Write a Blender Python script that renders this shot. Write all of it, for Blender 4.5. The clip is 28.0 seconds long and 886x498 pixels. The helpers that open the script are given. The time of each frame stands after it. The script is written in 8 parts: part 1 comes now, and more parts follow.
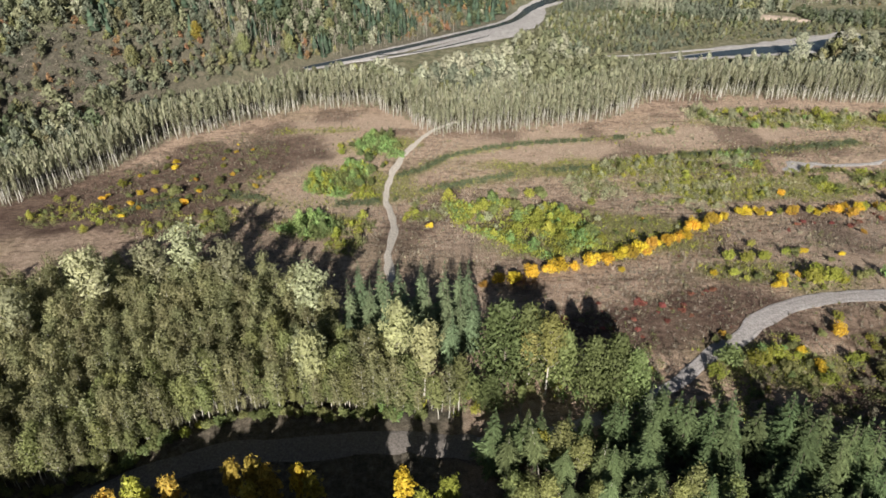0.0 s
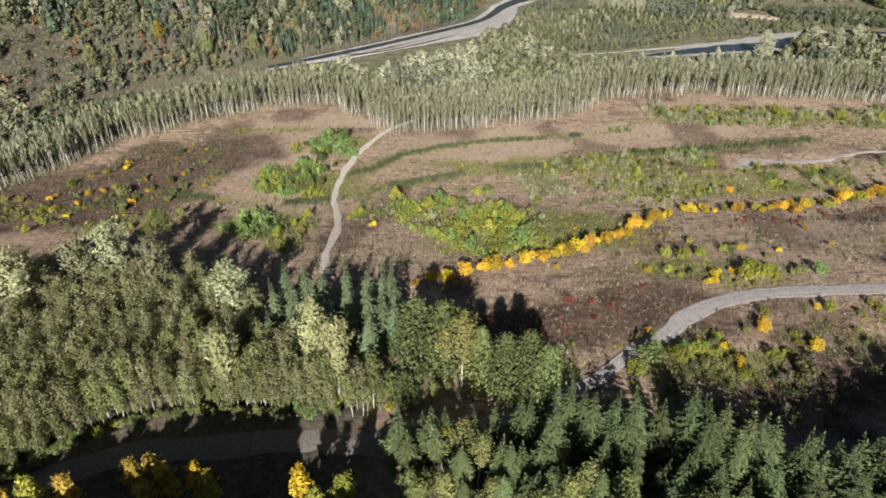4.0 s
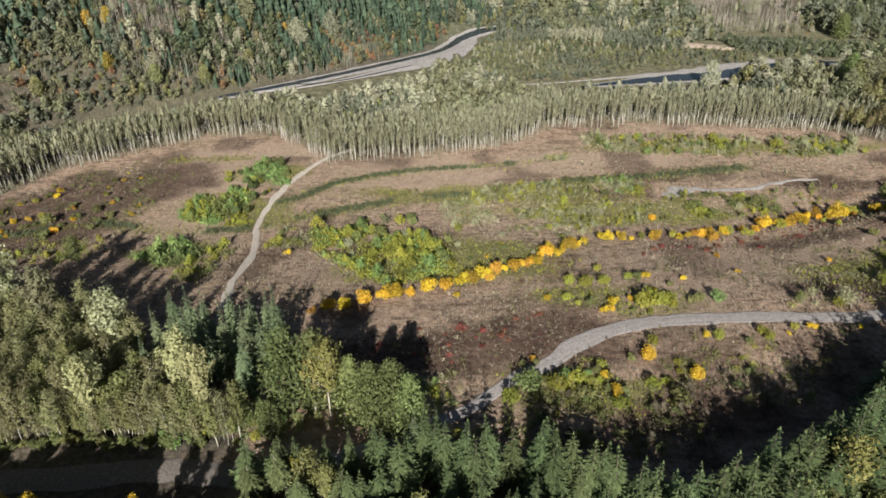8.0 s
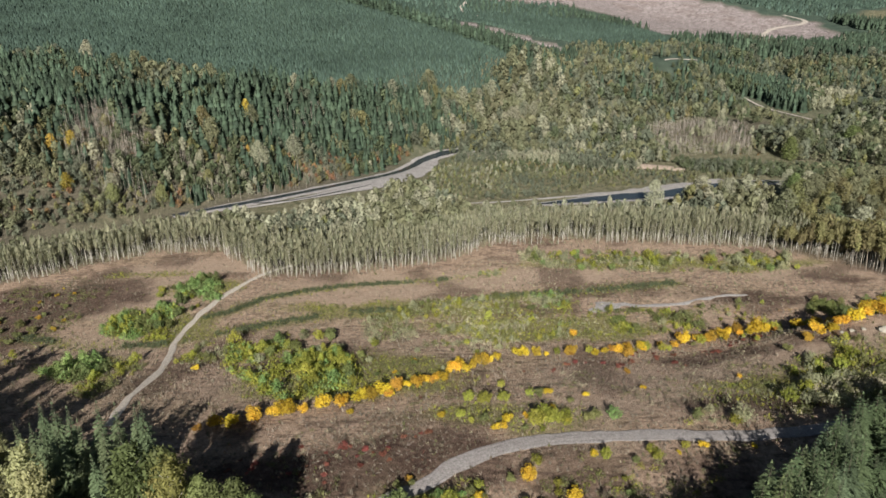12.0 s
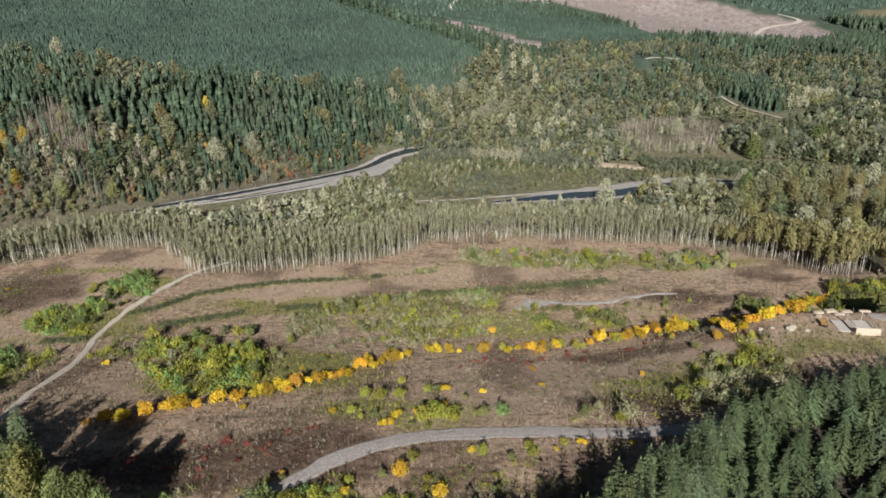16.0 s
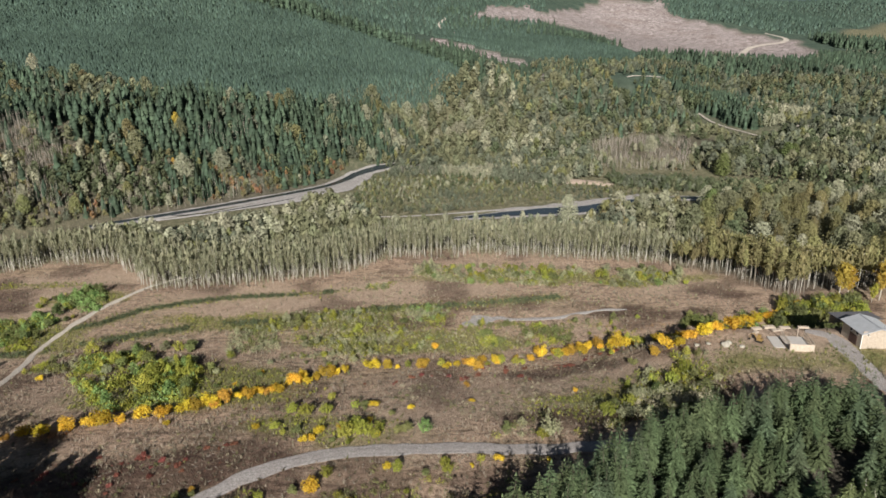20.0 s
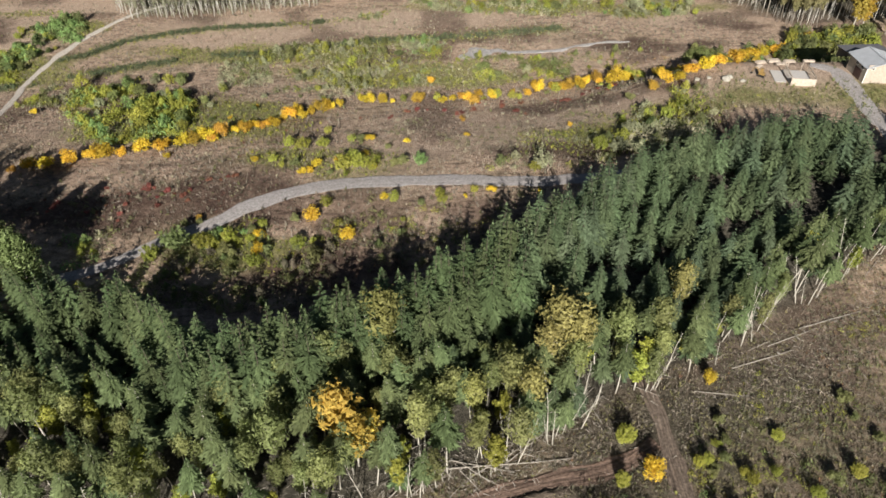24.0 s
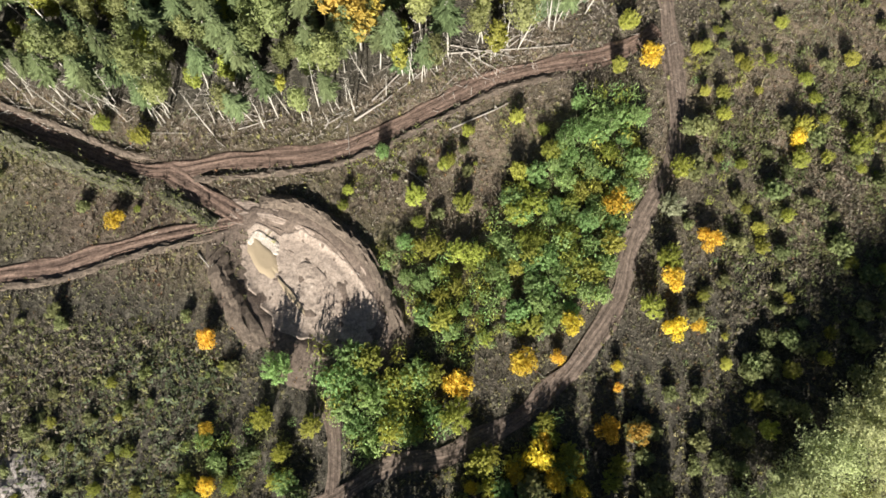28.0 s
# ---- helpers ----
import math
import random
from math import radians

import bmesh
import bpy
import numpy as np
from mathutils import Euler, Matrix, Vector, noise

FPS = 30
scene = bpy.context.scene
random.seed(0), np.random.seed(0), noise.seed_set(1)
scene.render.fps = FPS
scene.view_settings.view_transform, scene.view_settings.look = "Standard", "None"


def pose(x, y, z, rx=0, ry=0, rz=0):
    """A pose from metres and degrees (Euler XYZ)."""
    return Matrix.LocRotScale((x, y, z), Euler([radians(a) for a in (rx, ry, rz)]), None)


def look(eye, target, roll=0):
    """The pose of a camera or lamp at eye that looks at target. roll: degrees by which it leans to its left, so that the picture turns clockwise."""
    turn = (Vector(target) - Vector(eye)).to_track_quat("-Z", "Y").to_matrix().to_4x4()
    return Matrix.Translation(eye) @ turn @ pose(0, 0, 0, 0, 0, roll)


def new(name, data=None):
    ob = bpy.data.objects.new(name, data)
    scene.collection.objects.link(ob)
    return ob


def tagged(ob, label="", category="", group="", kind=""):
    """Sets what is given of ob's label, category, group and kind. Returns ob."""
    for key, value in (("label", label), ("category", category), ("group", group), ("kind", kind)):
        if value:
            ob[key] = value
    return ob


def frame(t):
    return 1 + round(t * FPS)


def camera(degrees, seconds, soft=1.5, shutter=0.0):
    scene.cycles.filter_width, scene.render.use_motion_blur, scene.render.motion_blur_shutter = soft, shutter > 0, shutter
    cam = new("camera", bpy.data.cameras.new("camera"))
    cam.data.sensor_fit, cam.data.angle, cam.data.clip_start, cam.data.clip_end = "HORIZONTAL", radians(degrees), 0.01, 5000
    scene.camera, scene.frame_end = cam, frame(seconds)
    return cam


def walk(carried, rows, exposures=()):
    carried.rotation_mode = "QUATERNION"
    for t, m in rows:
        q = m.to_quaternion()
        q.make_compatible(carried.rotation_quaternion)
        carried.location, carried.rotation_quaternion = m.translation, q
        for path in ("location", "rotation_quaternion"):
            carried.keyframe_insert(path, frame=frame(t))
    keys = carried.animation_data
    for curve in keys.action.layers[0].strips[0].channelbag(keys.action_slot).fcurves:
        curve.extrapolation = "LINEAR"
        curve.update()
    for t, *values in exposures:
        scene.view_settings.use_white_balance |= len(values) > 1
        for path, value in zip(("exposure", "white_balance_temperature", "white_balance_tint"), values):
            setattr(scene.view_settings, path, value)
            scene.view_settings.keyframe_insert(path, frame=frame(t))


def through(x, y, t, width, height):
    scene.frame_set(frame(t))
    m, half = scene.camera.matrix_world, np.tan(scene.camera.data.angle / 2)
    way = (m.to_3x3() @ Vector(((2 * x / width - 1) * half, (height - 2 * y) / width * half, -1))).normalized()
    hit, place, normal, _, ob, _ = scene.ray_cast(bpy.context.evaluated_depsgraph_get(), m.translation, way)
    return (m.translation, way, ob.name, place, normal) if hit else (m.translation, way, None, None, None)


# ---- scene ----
cam = camera(64.6, 28.0, 1.65)
METRES, EYE, TILT, LEAN, TURN = 120.0, 109.0, -32.0, 0.0, 0.0
ROWS = [
    (0.0, 0.0, 0.0, 0.0, 0.0, 0.0, -0.0),
    (0.5, 0.0076, -0.0001, 0.0001, 0.02, 0.05, 0.02),
    (1.0, 0.0188, -0.0001, 0.0003, -0.02, 0.08, 0.05),
    (1.5, 0.033, 0.0003, -0.0002, -0.08, 0.14, 0.08),
    (2.0, 0.0499, 0.0011, -0.0012, -0.1, 0.18, 0.1),
    (2.5, 0.0691, 0.0015, -0.0024, -0.12, 0.21, 0.14),
    (3.0, 0.0902, 0.0018, -0.0038, -0.13, 0.25, 0.19),
    (3.5, 0.1125, 0.0014, -0.0043, -0.14, 0.28, 0.24),
    (5.5, 0.2122, -0.0004, -0.0065, -0.19, -1.93, 0.34),
    (6.0, 0.2396, -0.0008, -0.0057, -0.17, -2.1, 0.36),
    (6.5, 0.2674, -0.0015, -0.0057, -0.16, -2.09, 0.36),
    (7.0, 0.2948, -0.0019, -0.0045, -0.16, -1.67, 0.33),
    (7.5, 0.3231, -0.0018, -0.0046, -0.13, 0.19, 0.33),
    (8.0, 0.3516, -0.0019, -0.0053, -0.08, 2.27, 0.34),
    (8.5, 0.3804, -0.0023, -0.0058, -0.02, 4.29, 0.35),
    (9.0, 0.4097, -0.0032, -0.0057, 0.04, 6.31, 0.36),
    (9.5, 0.4385, -0.0038, -0.0055, 0.08, 8.34, 0.34),
    (10.0, 0.4678, -0.0046, -0.0057, 0.12, 10.42, 0.32),
    (10.5, 0.4971, -0.0052, -0.0082, 0.18, 11.79, 0.32),
    (11.0, 0.5258, -0.0055, -0.0094, 0.2, 11.8, 0.31),
    (11.5, 0.5548, -0.0057, -0.0105, 0.21, 11.81, 0.28),
    (12.0, 0.5839, -0.0057, -0.0124, 0.23, 11.82, 0.27),
    (12.5, 0.6129, -0.0064, -0.0132, 0.25, 11.8, 0.23),
    (14.5, 0.7296, -0.0081, -0.0156, 0.39, 11.75, 0.07),
    (15.0, 0.7586, -0.0083, -0.0159, 0.42, 11.73, 0.02),
    (15.5, 0.7879, -0.0081, -0.0168, 0.46, 11.72, -0.01),
    (16.0, 0.8172, -0.0079, -0.0175, 0.5, 11.7, -0.04),
    (16.5, 0.8465, -0.0081, -0.0185, 0.55, 11.69, -0.09),
    (17.0, 0.8757, -0.0085, -0.0189, 0.6, 11.67, -0.13),
    (17.5, 0.9047, -0.0092, -0.0193, 0.62, 11.66, -0.18),
    (18.0, 0.9291, -0.01, -0.0195, 0.6, 11.62, -0.18),
    (18.5, 0.947, -0.0094, -0.0196, 0.58, 11.55, -0.17),
    (19.0, 0.959, -0.0079, -0.0196, 0.51, 11.5, -0.16),
    (19.5, 0.9659, -0.0062, -0.0183, 0.39, 12.38, -0.12),
    (20.0, 0.969, -0.0048, -0.0206, 0.29, 13.07, -0.1),
    (20.5, 0.9704, -0.0041, -0.0221, 0.22, 13.04, -0.09),
    (22.5, 0.9737, -0.0019, -0.0299, 0.03, 2.2, -0.1),
    (23.0, 0.9739, -0.003, -0.0281, 0.04, -1.32, -0.15),
    (23.5, 0.974, -0.0034, -0.0263, 0.06, -4.79, -0.18),
    (24.0, 0.9746, -0.0044, -0.0245, 0.11, -8.27, -0.22),
    (24.5, 0.9748, -0.0052, -0.0228, 0.15, -12.22, -0.26),
    (25.0, 0.9737, -0.0063, -0.0218, 0.11, -15.96, -0.31),
    (25.5, 0.9737, -0.0068, -0.0201, 0.15, -20.24, -0.35),
    (26.0, 0.9739, -0.0083, -0.0192, 0.17, -24.66, -0.4),
    (26.5, 0.9734, -0.0093, -0.0186, 0.18, -29.24, -0.47),
    (27.0, 0.9731, -0.0102, -0.0181, 0.21, -33.84, -0.53),
    (27.5, 0.9733, -0.0113, -0.018, 0.28, -38.34, -0.58),
    (28.0, 0.9734, -0.0104, -0.0187, 0.31, -41.44, -0.6),
]
walk(cam, [(t, pose(0, 0, EYE, TILT, LEAN, TURN) @ pose(METRES * x, METRES * y, METRES * z, 90 + pitch, roll, yaw)) for t, x, y, z, yaw, pitch, roll in ROWS], ((0.0, 0.83), (7.0, 0.78), (10.5, 0.555), (20.5, 0.545), (23.0, 0.62), (25.0, 0.92), (26.8, 1.11), (28.0, 1.29)))
# ---------------------------------------------------------------- light
SUN_UP, SHADOW = 26.0, Vector((0.06, 1.0, 0.0)).normalized()
sun = new("sun", bpy.data.lights.new("sun", "SUN"))
sun.data.energy, sun.data.angle, sun.data.color = 5.3, radians(0.5), (1.0, 0.94, 0.86)
sun.matrix_world = look((0, 0, 300), Vector((0, 0, 300)) + SHADOW * math.cos(radians(SUN_UP)) - Vector((0, 0, math.sin(radians(SUN_UP)))))
world = bpy.data.worlds.new("world")
scene.world = world
world.use_nodes = True
wt = world.node_tree
sky = wt.nodes.new("ShaderNodeTexSky")
sky.sky_type, sky.sun_disc = "NISHITA", False
sky.sun_elevation, sky.sun_rotation = radians(SUN_UP), math.atan2(-SHADOW.x, -SHADOW.y)
wt.links.new(sky.outputs[0], wt.nodes["Background"].inputs[0])
wt.nodes["Background"].inputs[1].default_value = 0.02

# ---------------------------------------------------------------- the lie of the land
def ramp(a, b, v):
    s = np.clip((v - a) / (b - a), 0.0, 1.0)
    return s * s * (3 - 2 * s)


def bell(v, w):
    return np.exp(-(v / w) ** 2)


def land(x, y):
    """Height of the bare land: river flat at 0, near terrace, wooded hillside, far hills."""
    x, y = np.asarray(x, float), np.asarray(y, float)
    z = (11.0 - 3.5 * ramp(50, -60, x)) * ramp(218, 128, y)
    m = ramp(150, 205, x) * ramp(214, 190, y) * ramp(70, 140, y)
    z = z * (1 - m) + 15.5 * m
    # hillside beyond the river: n is the distance from its bank
    n = (x + 32) * -0.725 + (y - 365) * 0.69
    s = (x + 32) * 0.69 + (y - 365) * 0.725
    left = ramp(350, -500, x)
    hill = (46 - 19 * ramp(100, 480, s)) * ramp(-4, 98, n) + np.maximum(0, n - 110) * (0.045 + 0.07 * left)
    along, across = (x - 125) * -0.65 + (y - 680) * 0.76, (x - 125) * 0.76 + (y - 680) * 0.65
    hill = hill + np.clip(20 + 0.11 * along, 0, 62) * bell(across, 75 + 45 * ramp(0, -60, across)) * ramp(-90, 10, along)
    hill = hill * ramp(700, 350, x + 0.15 * (y - 1000))
    z = z + hill + 32 * ramp(880, 1060, y) * bell(x - 60, 230) * ramp(1700, 1200, y) + 9 * bell(np.hypot(x - 220, y - 760), 70)
    # dug sand pit
    px, py = (x - 97.6) * 0.78 - (y - 21) * 0.62, (x - 97.6) * 0.62 + (y - 21) * 0.78
    z = z - 1.0 * ramp(1.08, 0.70, np.hypot(px / 13.0, py / 7.2))
    # far hills
    d = np.hypot(x - 150, y)
    z = z + 120 * ramp(1250, 2300, y) * ramp(1500, 500, x - 0.15 * (y - 1500)) * ramp(600, 1400, y)
    z = z + (150 - 115 * ramp(500, 1100, x)) * ramp(1700, 3200, d) * ramp(0, 900, y) + 8 * ramp(500, 900, y) * ramp(150, 400, x)
    z = z + 330 * ramp(3300, 4600, d) * (0.7 + 0.3 * np.sin(x / 420.0) * np.cos(x / 173.0 + 1))
    z = z + 90 * ramp(2300, 3000, d) * bell(x - 1650, 420) + 1.0 * np.sin(x / 37.0) * np.sin(y / 29.0) * ramp(230, 150, y) * ramp(40, 80, y)
    z = z + ramp(700, 1200, d) * (14 * np.sin(x / 190.0 + 1.3) * np.sin(y / 230.0) + 6 * np.sin(x / 71.0) * np.sin(y / 83.0 + 2))
    return z


def high(x, y):
    return float(land(x, y))


def spline(points, step=2.0):
    """A smooth line through a few points of the plan."""
    p = np.array([points[0], *points, points[-1]], float)
    out = []
    for a, b, c, d in zip(p[:-3], p[1:-2], p[2:-1], p[3:]):
        n = max(2, int(np.hypot(*(c - b)) / step))
        t = np.linspace(0, 1, n, endpoint=False)[:, None]
        out.append(0.5 * (2 * b + (c - a) * t + (2 * a - 5 * b + 4 * c - d) * t ** 2 + (3 * b - a - 3 * c + d) * t ** 3))
    return np.vstack([*out, p[-1:]])


def away(x, y, line):
    """Distance from each place to a polyline."""
    best = np.full(np.shape(x), 1e9)
    for (ax, ay), (bx, by) in zip(line[:-1], line[1:]):
        dx, dy = bx - ax, by - ay
        t = np.clip(((x - ax) * dx + (y - ay) * dy) / (dx * dx + dy * dy + 1e-9), 0, 1)
        best = np.minimum(best, np.hypot(x - ax - t * dx, y - ay - t * dy))
    return best


def inside(x, y, poly):
    hit = np.zeros(np.shape(x), bool)
    for (ax, ay), (bx, by) in zip(poly, poly[1:] + poly[:1]):
        if ay != by:
            hit ^= ((ay > y) != (by > y)) & (x < (bx - ax) * (y - ay) / (by - ay) + ax)
    return hit


TRACK_A = [(20, 60), (44, 49), (59, 43), (69, 39), (76, 38), (86, 40), (98, 41), (106, 44), (115, 49), (124, 54), (134, 57), (143, 59), (151, 64)]
TRACK_LINK = [(76, 38), (83, 34), (88, 31)]
TRACK_B = [(-60, -6), (-10, 6), (36, 18), (54, 22), (62, 23), (70, 26), (77, 28), (88, 30.5)]
TRACK_RING = [(86, 31.5), (92, 31), (99, 28), (104, 23), (107, 17), (109, 13), (104, 11), (99, 11)]
TRACK_C = [(150, 90), (152, 78), (153, 69), (153, 61), (153, 49), (152, 41), (147, 33), (144, 27), (142, 20), (138, 14), (134, 9), (129, 4), (120, -1), (111, -3), (104, -7), (92, -16), (70, -36), (30, -70)]
TRACK_EXIT = [(99, 11), (102, 4), (103, -2), (103, -7)]
GRAVEL = [(6, 90), (24, 94), (38, 101), (47, 106), (58, 116), (66, 121), (72, 127), (82, 133), (91, 136), (104, 137), (118, 137), (138, 136), (152, 137), (166, 139)]
ROAD_DARK = [(6, 90), (-9, 92), (-24, 91), (-40, 90), (-54, 85), (-64, 77), (-84, 58)]
PATH = [(-13, 145), (-15, 162), (-15, 183), (-19, 206), (-18, 224), (-13, 246), (-4, 265), (6, 274)]
STREAM = [(122, 227), (133, 232), (151, 232), (173, 240), (184, 241)]
DITCH_A = [(-30, 216), (-8.6, 227), (1.8, 238.6), (18, 246.6), (35, 251.5), (53, 254), (75, 258)]
DITCH_B = [(-100, 196), (-86, 203.7), (-71, 207.8), (-47, 200.5), (-22, 202.4), (-5, 211), (13, 219), (32, 226), (59, 230), (87, 239), (113, 243), (160, 252)]
RIVER = [(-230, 205), (-168, 246), (-147, 261), (-137, 274), (-68, 338), (-31, 369), (5, 400), (40, 433), (58, 466), (80, 490), (130, 520)]
POND = [(118, 360), (140, 366), (165, 373), (196, 380), (225, 395), (262, 404), (286, 398)]
POND_SHORE = [(73, 364), (98, 366), (130, 374), (157, 381), (199, 394), (238, 410)]
BELT_EDGE = [(-170, 172), (-142, 197), (-129, 208), (-114, 229), (-106, 251), (-84, 268), (-59, 287), (-30, 288), (-8, 266), (-3, 258), (38, 264), (71, 275), (93, 297), (113, 303), (154, 299), (193, 292), (211, 290), (235, 269), (250, 251), (287, 251), (420, 262)]
WOOD_EDGE = [(20, 62), (49, 49), (62, 45), (81, 43.5), (88, 44), (101, 45), (105, 49), (121, 55), (134, 62), (146, 70), (161, 77), (168, 81), (178, 87), (193, 97), (208, 107), (260, 125)]

WOOD_BACK = [(8, 86.5), (25, 90.5), (39, 90.5), (60, 86), (73, 79), (83, 77), (94, 81), (104, 88), (114, 91), (126, 99.5), (137, 111), (151, 123), (169, 135.5), (190, 141.5), (221, 145.5), (270, 158.5)]
CUT = [(442, 1633), (376, 1615), (161, 1503), (204, 1664), (297, 1699), (341, 1690), (405, 1805), (519, 2004), (711, 2062), (697, 1926), (731, 1868), (805, 1796), (837, 1735), (910, 1686), (907, 1522), (742, 1236), (513, 1061), (562, 1437), (408, 1139), (468, 1492)]
PINK_BANK = [(-176, 276), (-170, 302), (-160, 314), (-144, 310), (-133, 294), (-146, 272), (-130, 262), (-166, 262)]
PINK_SLOPE = [(-138, 396), (-130, 413), (-103, 411), (-84, 392), (-98, 363), (-126, 362)]
BARE_FAR = [(240, 520), (300, 515), (330, 555), (352, 604), (290, 624), (235, 565)]
FAR_ROADS = [[(391, 599), (384, 620), (372, 665), (374, 726)], [(440, 655), (500, 652), (580, 640), (680, 600)], [(330, 852), (345, 866), (380, 884)]]
PALE_HILL = [(1018, 1726), (1413, 2240), (1700, 2200), (1300, 1650), (1023, 1600)]
ALDER_STAND = [(-120, 70), (-96, 76), (-76, 82), (-66, 83.5), (-59, 87), (-54, 93), (-47, 97), (-37, 100), (-26, 100), (-15, 98), (6, 97), (-8, 108), (-20, 112), (-24, 124), (-33, 134), (-58, 142), (-88, 142), (-112, 128)]


def blotch(x, y, size, seed=0):
    """Smooth random patches between 0 and 1, about size metres across."""
    table = np.random.default_rng(seed + 77).uniform(0, 1, (256, 256))
    out, amp = 0, 0
    for k, a in ((1.0, 0.6), (2.1, 0.28), (4.3, 0.12)):
        u, v = np.asarray(x) * k / size + 31.7, np.asarray(y) * k / size + 57.3
        i, j = np.floor(u).astype(int), np.floor(v).astype(int)
        f, g = ramp(0, 1, u - i), ramp(0, 1, v - j)
        i, j, i1, j1 = i % 256, j % 256, (i + 1) % 256, (j + 1) % 256
        out = out + a * ((table[i, j] * (1 - f) + table[i1, j] * f) * (1 - g) + (table[i, j1] * (1 - f) + table[i1, j1] * f) * g)
        amp += a
    return out / amp


def spots(x, y, places):
    """Soft patches of the plan with ragged outlines: centre and half sizes of each."""
    wx, wy = (blotch(x, y, 14, 1) - 0.5) * 22, (blotch(x, y, 14, 2) - 0.5) * 14
    total = 0
    for cx, cy, rx, ry in places:
        total = total + ramp(1.25, 0.75, np.hypot((x + wx - cx) / rx, (y + wy - cy) / ry))
    return np.clip(total, 0, 1)


def green_at(x, y):
    g = spots(x, y, ((45, 178, 34, 16), (30, 168, 18, 8), (100, 215, 38, 10), (60, 230, 48, 8), (150, 275, 40, 8), (200, 272, 26, 7), (-20, 215, 14, 9), (-40, 182, 14, 9), (80, 152, 14, 6), (95, 145, 12, 6), (205, 172, 40, 9), (-26, 250, 12, 8), (-36, 228, 12, 8), (160, 158, 26, 10), (70, 112, 16, 6), (-50, 264, 14, 4)))
    g = g + 0.95 * bell(away(x, y, DITCH_B), 3.6) + 0.95 * bell(away(x, y, DITCH_A), 2.8)
    low = ramp(80, 62, y)
    return np.clip(g * (1 - low) + low * (0.25 + 0.75 * ramp(0.42, 0.62, blotch(x, y, 22, 5))), 0, 1)


def bare_at(x, y):
    g = spots(x, y, ((-45, 240, 16, 20), (-30, 272, 34, 9), (60, 258, 55, 7), (105, 262, 40, 8), (215, 262, 24, 8), (216, 185, 22, 12), (120, 172, 16, 7), (-35, 205, 12, 7), (10, 195, 10, 7), (60, 248, 40, 4), (132, 160, 18, 8), (40, 240, 40, 4), (170, 178, 30, 9), (105, 150, 14, 5)))
    return np.clip(g + 0.5 * ramp(0.6, 0.75, blotch(x, y, 30, 6)), 0, 1) * ramp(70, 90, y)


def heath_at(x, y):
    g = spots(x, y, ((-104, 206, 38, 23), (-78, 234, 28, 17), (-52, 244, 12, 6), (-60, 250, 16, 9), (-125, 190, 26, 14), (50, 126, 34, 9), (62, 132, 20, 8), (150, 152, 24, 6), (228, 255, 12, 5), (190, 238, 26, 4), (150, 186, 20, 4), (90, 104, 20, 8), (20, 180, 10, 6)))
    g = np.maximum(g, 0.7 * ramp(0.56, 0.7, blotch(x, y, 18, 8)))
    low = ramp(85, 65, y - 0.55 * np.maximum(0, x - 140))
    return np.clip(g * (1 - 0.7 * low) + low * 0.75 * ramp(0.45, 0.62, blotch(x, y, 13, 15)), 0, 1)


# ---------------------------------------------------------------- materials


